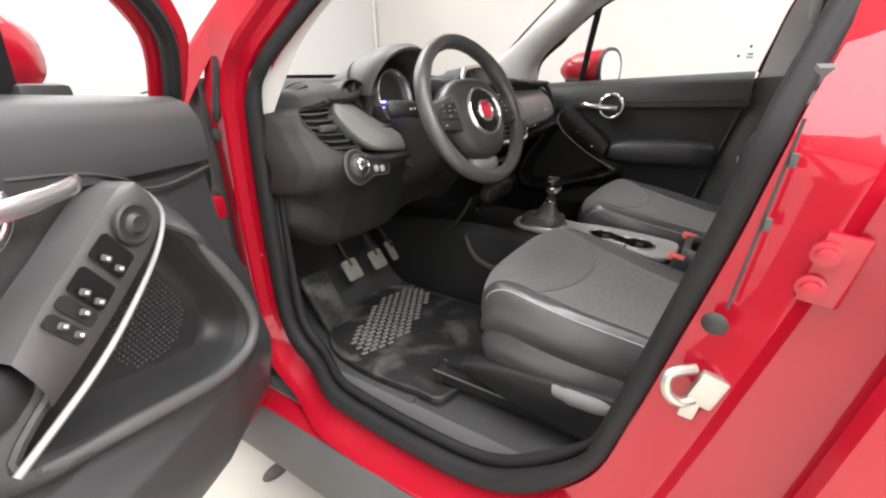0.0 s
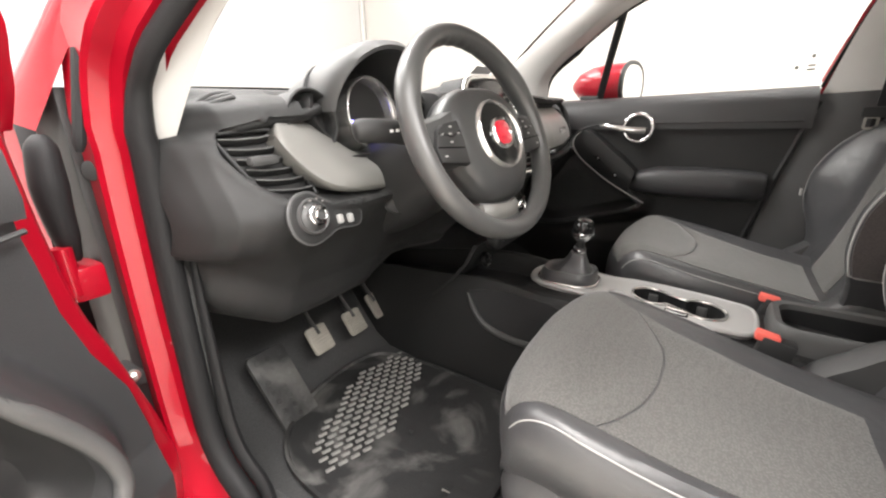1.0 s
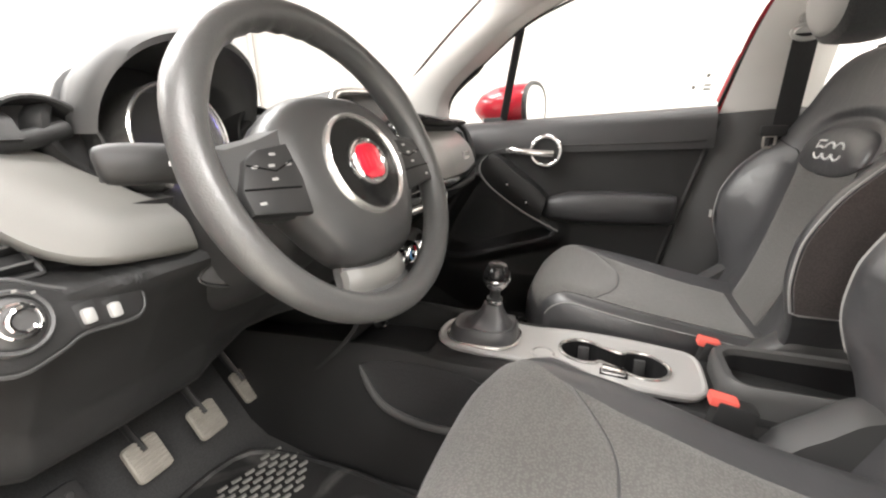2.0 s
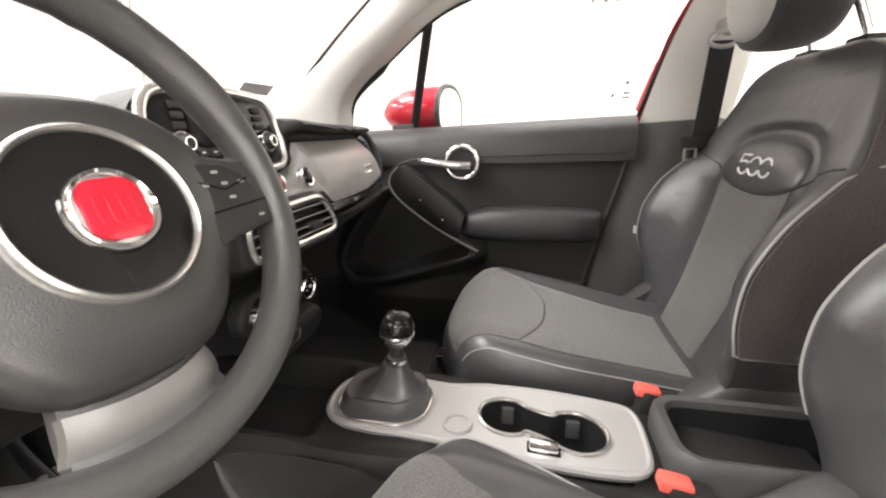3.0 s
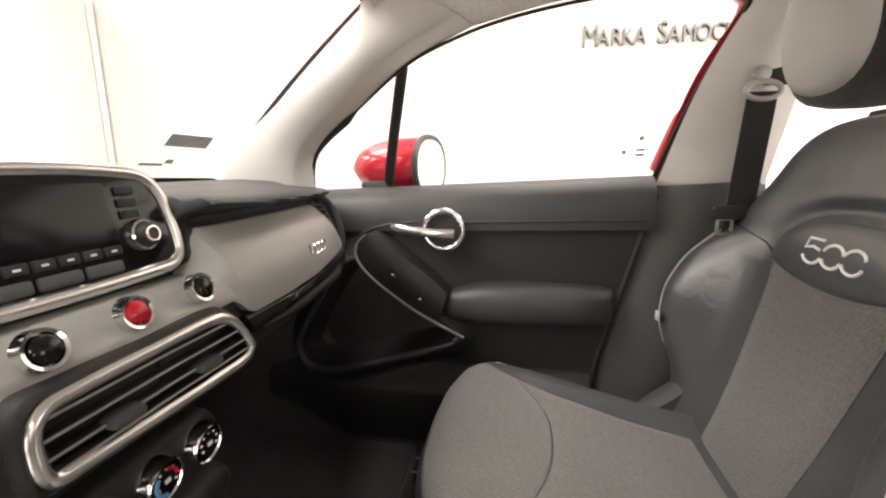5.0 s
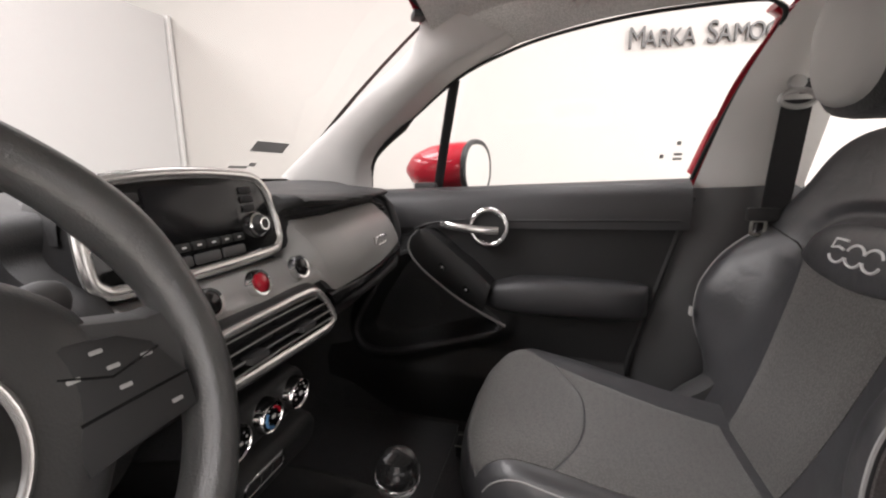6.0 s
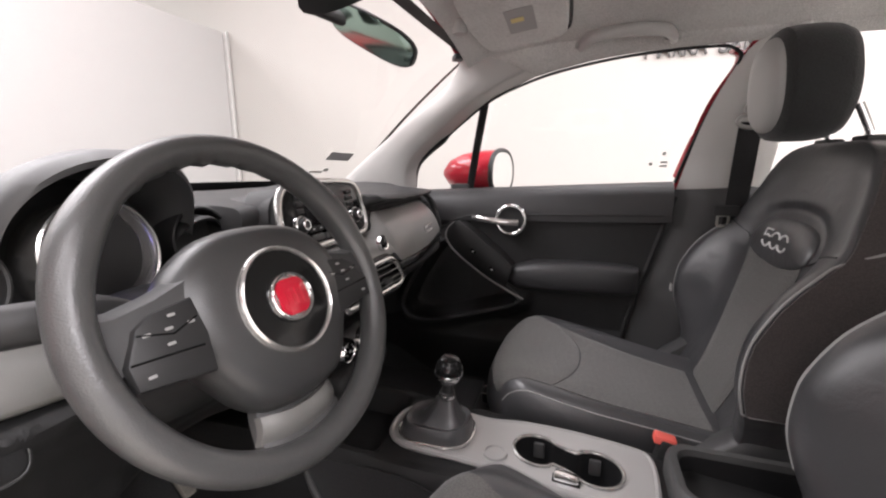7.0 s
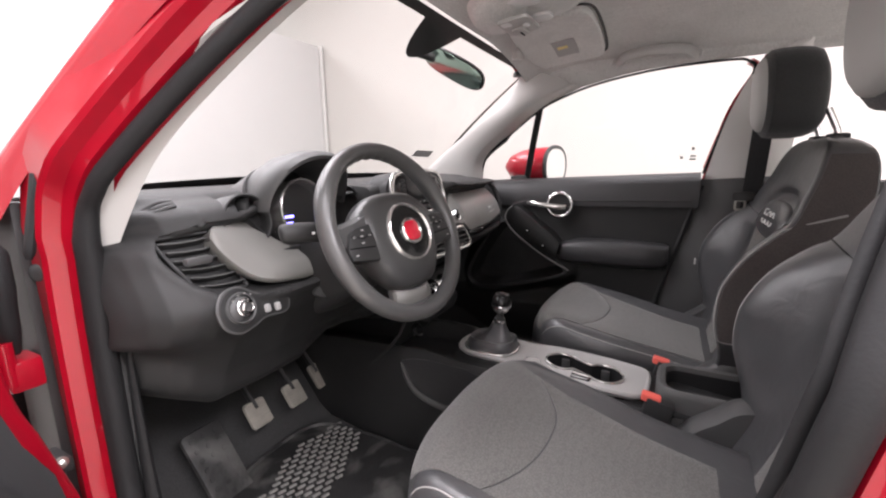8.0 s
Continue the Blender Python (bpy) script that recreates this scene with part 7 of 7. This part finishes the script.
# ---- roof fittings and belts ----
rm = thing("rear_view_mirror", "black framed rear view mirror on its stem", "mirror")
mc = Vector((0.075, 0.195, 1.405))
mu = Vector((-0.02, -0.86, -0.50)).normalized()
mv = Vector((-0.35, -0.47, 0.81))
mv = (mv - mu * mv.dot(mu)).normalized()
mn = mu.cross(mv)
if mn.x > 0:
    mu, mn = -mu, -mn
rows = []
for s, h in ((0.80, 0.022), (0.93, 0.017), (1.0, 0.009), (1.0, 0.0)):
    rows.append(on(mc, mu, mv, [(a * s, b * s) for a, b in oval(0.104, 0.033, 32, 3.0)], -h))
part("housing", grid(rows, wrap_v=True, caps=True), BLACK, rm)
part("glass", plate(oval(0.101, 0.0305, 32, 3.0), mc, mu, mv, 0.003, 0.001), TINTED_MIRROR, rm, "mirror glass")
part("stem", tube(spline([mc - mn * 0.03, mc + Vector((0.01, 0.06, 0.035)), Vector((0.03, 0.30, 1.455))], 5), 0.014, 10), BLACK, rm)
sv = thing("sun_visor", "pale grey folded sun visor with warning label", "visor")


def visor_at(x, y, d):
    """A place d under the roof lining."""
    return (x, y, roof_z(x, min(y, 0.11)) - d)


vis_out = [(p[0], p[1]) for p in spline([(0.14, 0.055), (0.30, 0.070), (0.44, 0.055), (0.478, 0.02), (0.482, -0.08), (0.465, -0.140), (0.42, -0.155), (0.28, -0.158), (0.16, -0.150), (0.13, -0.11), (0.125, 0.0)], 4, True)]
rows = [[visor_at(0.305 + (x - 0.305) * k, -0.045 + (y + 0.045) * k, d) for x, y in vis_out] for k, d in ((0.97, 0.002), (1.0, 0.008), (1.0, 0.014), (0.97, 0.019), (0.85, 0.022), (0.5, 0.022), (0.02, 0.022))]
part("visor_panel", grid(rows, wrap_v=True, caps=True), LINER, sv, "pale grey visor panel")
# black tube draws the shadow between visor and roof lining
part("visor_shade_strip", tube([visor_at(x * 1.004, y - 0.006, 0.001) for x, y in vis_out[18:40]], 0.004, 6), BLACK, sv, "black strip standing in for the shadow behind the visor")
lab = [[visor_at(x, y, 0.0232) for y in np.linspace(-0.085, -0.02, 4)] for x in np.linspace(0.29, 0.40, 5)]
part("visor_label", sheet(lab, 0.0008, (0, 0, -1)), WALL, sv, "pale warning label")
lab = [[visor_at(x, y, 0.0242) for y in np.linspace(-0.06, -0.03, 3)] for x in np.linspace(0.33, 0.35, 3)]
part("label_mark", sheet(lab, 0.0005, (0, 0, -1)), LABEL_YELLOW, sv, "yellow warning mark")
part("visor_pivot", lathe([(0.0, -0.02), (0.016, -0.02), (0.018, -0.012), (0.014, 0.0), (0.012, 0.012)], visor_at(0.30, 0.082, 0.012), (0, 0, 1), 18), PILLAR, sv, "grey visor pivot")
oc = thing("roof_console", "pale grey roof lamp console with clear lenses", "roof console")
rows = [[(CX + 0.015 + x * k, -0.035 + y * k, roof_z(0, min(-0.03 + y, 0.10)) - d) for x, y in oval(0.115, 0.128, 36, 2.6)] for k, d in ((1.04, 0.0), (1.0, 0.014), (0.95, 0.026), (0.85, 0.034), (0.6, 0.037), (0.02, 0.037))]
body_ = part("console_body", grid(rows, wrap_v=True, caps=True), LINER, oc)
for lx in (-0.06, 0.06):
    part("lamp_lens", plate(rounded(0.052, 0.075, 0.018), (CX + 0.015 + lx, -0.045, roof_z(0, -0.04) - 0.034), (1, 0, 0), (0, -1, 0.05), 0.006, 0.003), WHITE_MARK, body_, "frosted lamp lens")
    part("lens_strip", box((CX + 0.015 + lx, 0.012, roof_z(0, 0.0) - 0.034), (0.05, 0.016, 0.010), 0.003), CHROME, body_, "chrome strip")
for k in range(3):
    part("lamp_switch", box((CX + 0.015 - 0.024 + 0.024 * k, 0.02, roof_z(0, 0.0) - 0.036), (0.018, 0.024, 0.008), 0.003), PILLAR_DARK if k == 1 else PILLAR, body_)
bez = part("lamp_bezel", plate(rounded(0.118, 0.072, 0.016), (-0.016, -0.022, 1.462), (1, 0, 0.02), (0, -1, 0.12), 0.007, 0.003), PILLAR, oc, "raised lamp bezel")
part("bezel_lens", plate(rounded(0.030, 0.022, 0.006), (-0.052, -0.004, 1.4545), (1, 0, 0.02), (0, -1, 0.12), 0.003, 0.001), WHITE_MARK, bez, "bright lamp lens")
part("bezel_lens", plate(rounded(0.022, 0.014, 0.005), (-0.022, -0.042, 1.4565), (1, 0, 0.02), (0, -1, 0.12), 0.003, 0.001), WHITE_MARK, bez, "bright lamp lens")
part("bezel_switch", plate(rounded(0.050, 0.030, 0.008), (0.010, -0.018, 1.4550), (1, 0, 0.02), (0, -1, 0.12), 0.004, 0.002), PILLAR, bez)
part("bezel_slot", box((0.022, -0.020, 1.4500), (0.030, 0.004, 0.003), 0.001), BLACK, bez, "dark slot")
gh = thing("grab_handle", "pale grey folding grab handle above the door", "handle")
gp = [(0.548, -0.185, 1.466), (0.510, -0.192, 1.462), (0.478, -0.215, 1.468), (0.468, -0.290, 1.474), (0.478, -0.372, 1.470), (0.510, -0.398, 1.463), (0.548, -0.405, 1.466)]
part("grip", tube(spline(gp, 5), 0.0135, 10, flat=(0.8, 1.2)), PILLAR, gh)
for yy in (-0.187, -0.403):
    part("mount", box((0.548, yy, 1.470), (0.04, 0.04, 0.030), 0.009), PILLAR, gh)
sb = thing("seat_belt", "black seat belt hanging from the centre pillar", "seat belt")
ring_c = Vector((0.595, -0.605, 1.262))
part("belt_guide", merge(tube([ring_c + Vector((-0.012, 0.030 * math.cos(a), 0.016 * math.sin(a) - 0.002)) for a in np.linspace(0, 2 * math.pi, 20, endpoint=False)], 0.0055, 8, True), lathe([(0.0, 0.012), (0.014, 0.010), (0.016, 0.0)], ring_c + Vector((0.004, 0, 0.03)), (-1, 0, 0), 16)), SILVER, sb, "pale belt guide loop")
rows = [[(0.585 + 0.045 * t + s * 0.004, -0.605 + s + 0.008 * t, 1.258 - 0.42 * t) for s in (-0.026, 0, 0.026)] for t in np.linspace(0, 1, 8)]
part("webbing", sheet(rows, 0.0025, (-1, 0, 0)), BELT, sb)
part("tongue", merge(box((0.600, -0.578, 1.030), (0.016, 0.060, 0.028), 0.005), ), BLACK, sb)
part("tongue_plate", tube([(0.598, -0.572 + a, 1.002 + b) for a, b in rounded(0.026, 0.030, 0.006)], 0.0035, 6, True), STEEL, sb, "bare metal tongue")
part("webbing_return", sheet([[(0.595 + 0.03 * t, -0.63 + s, 1.27 + 0.15 * t) for s in (-0.02, 0.02)] for t in (0, 1)], 0.0025, (-1, 0, 0)), BELT, sb)
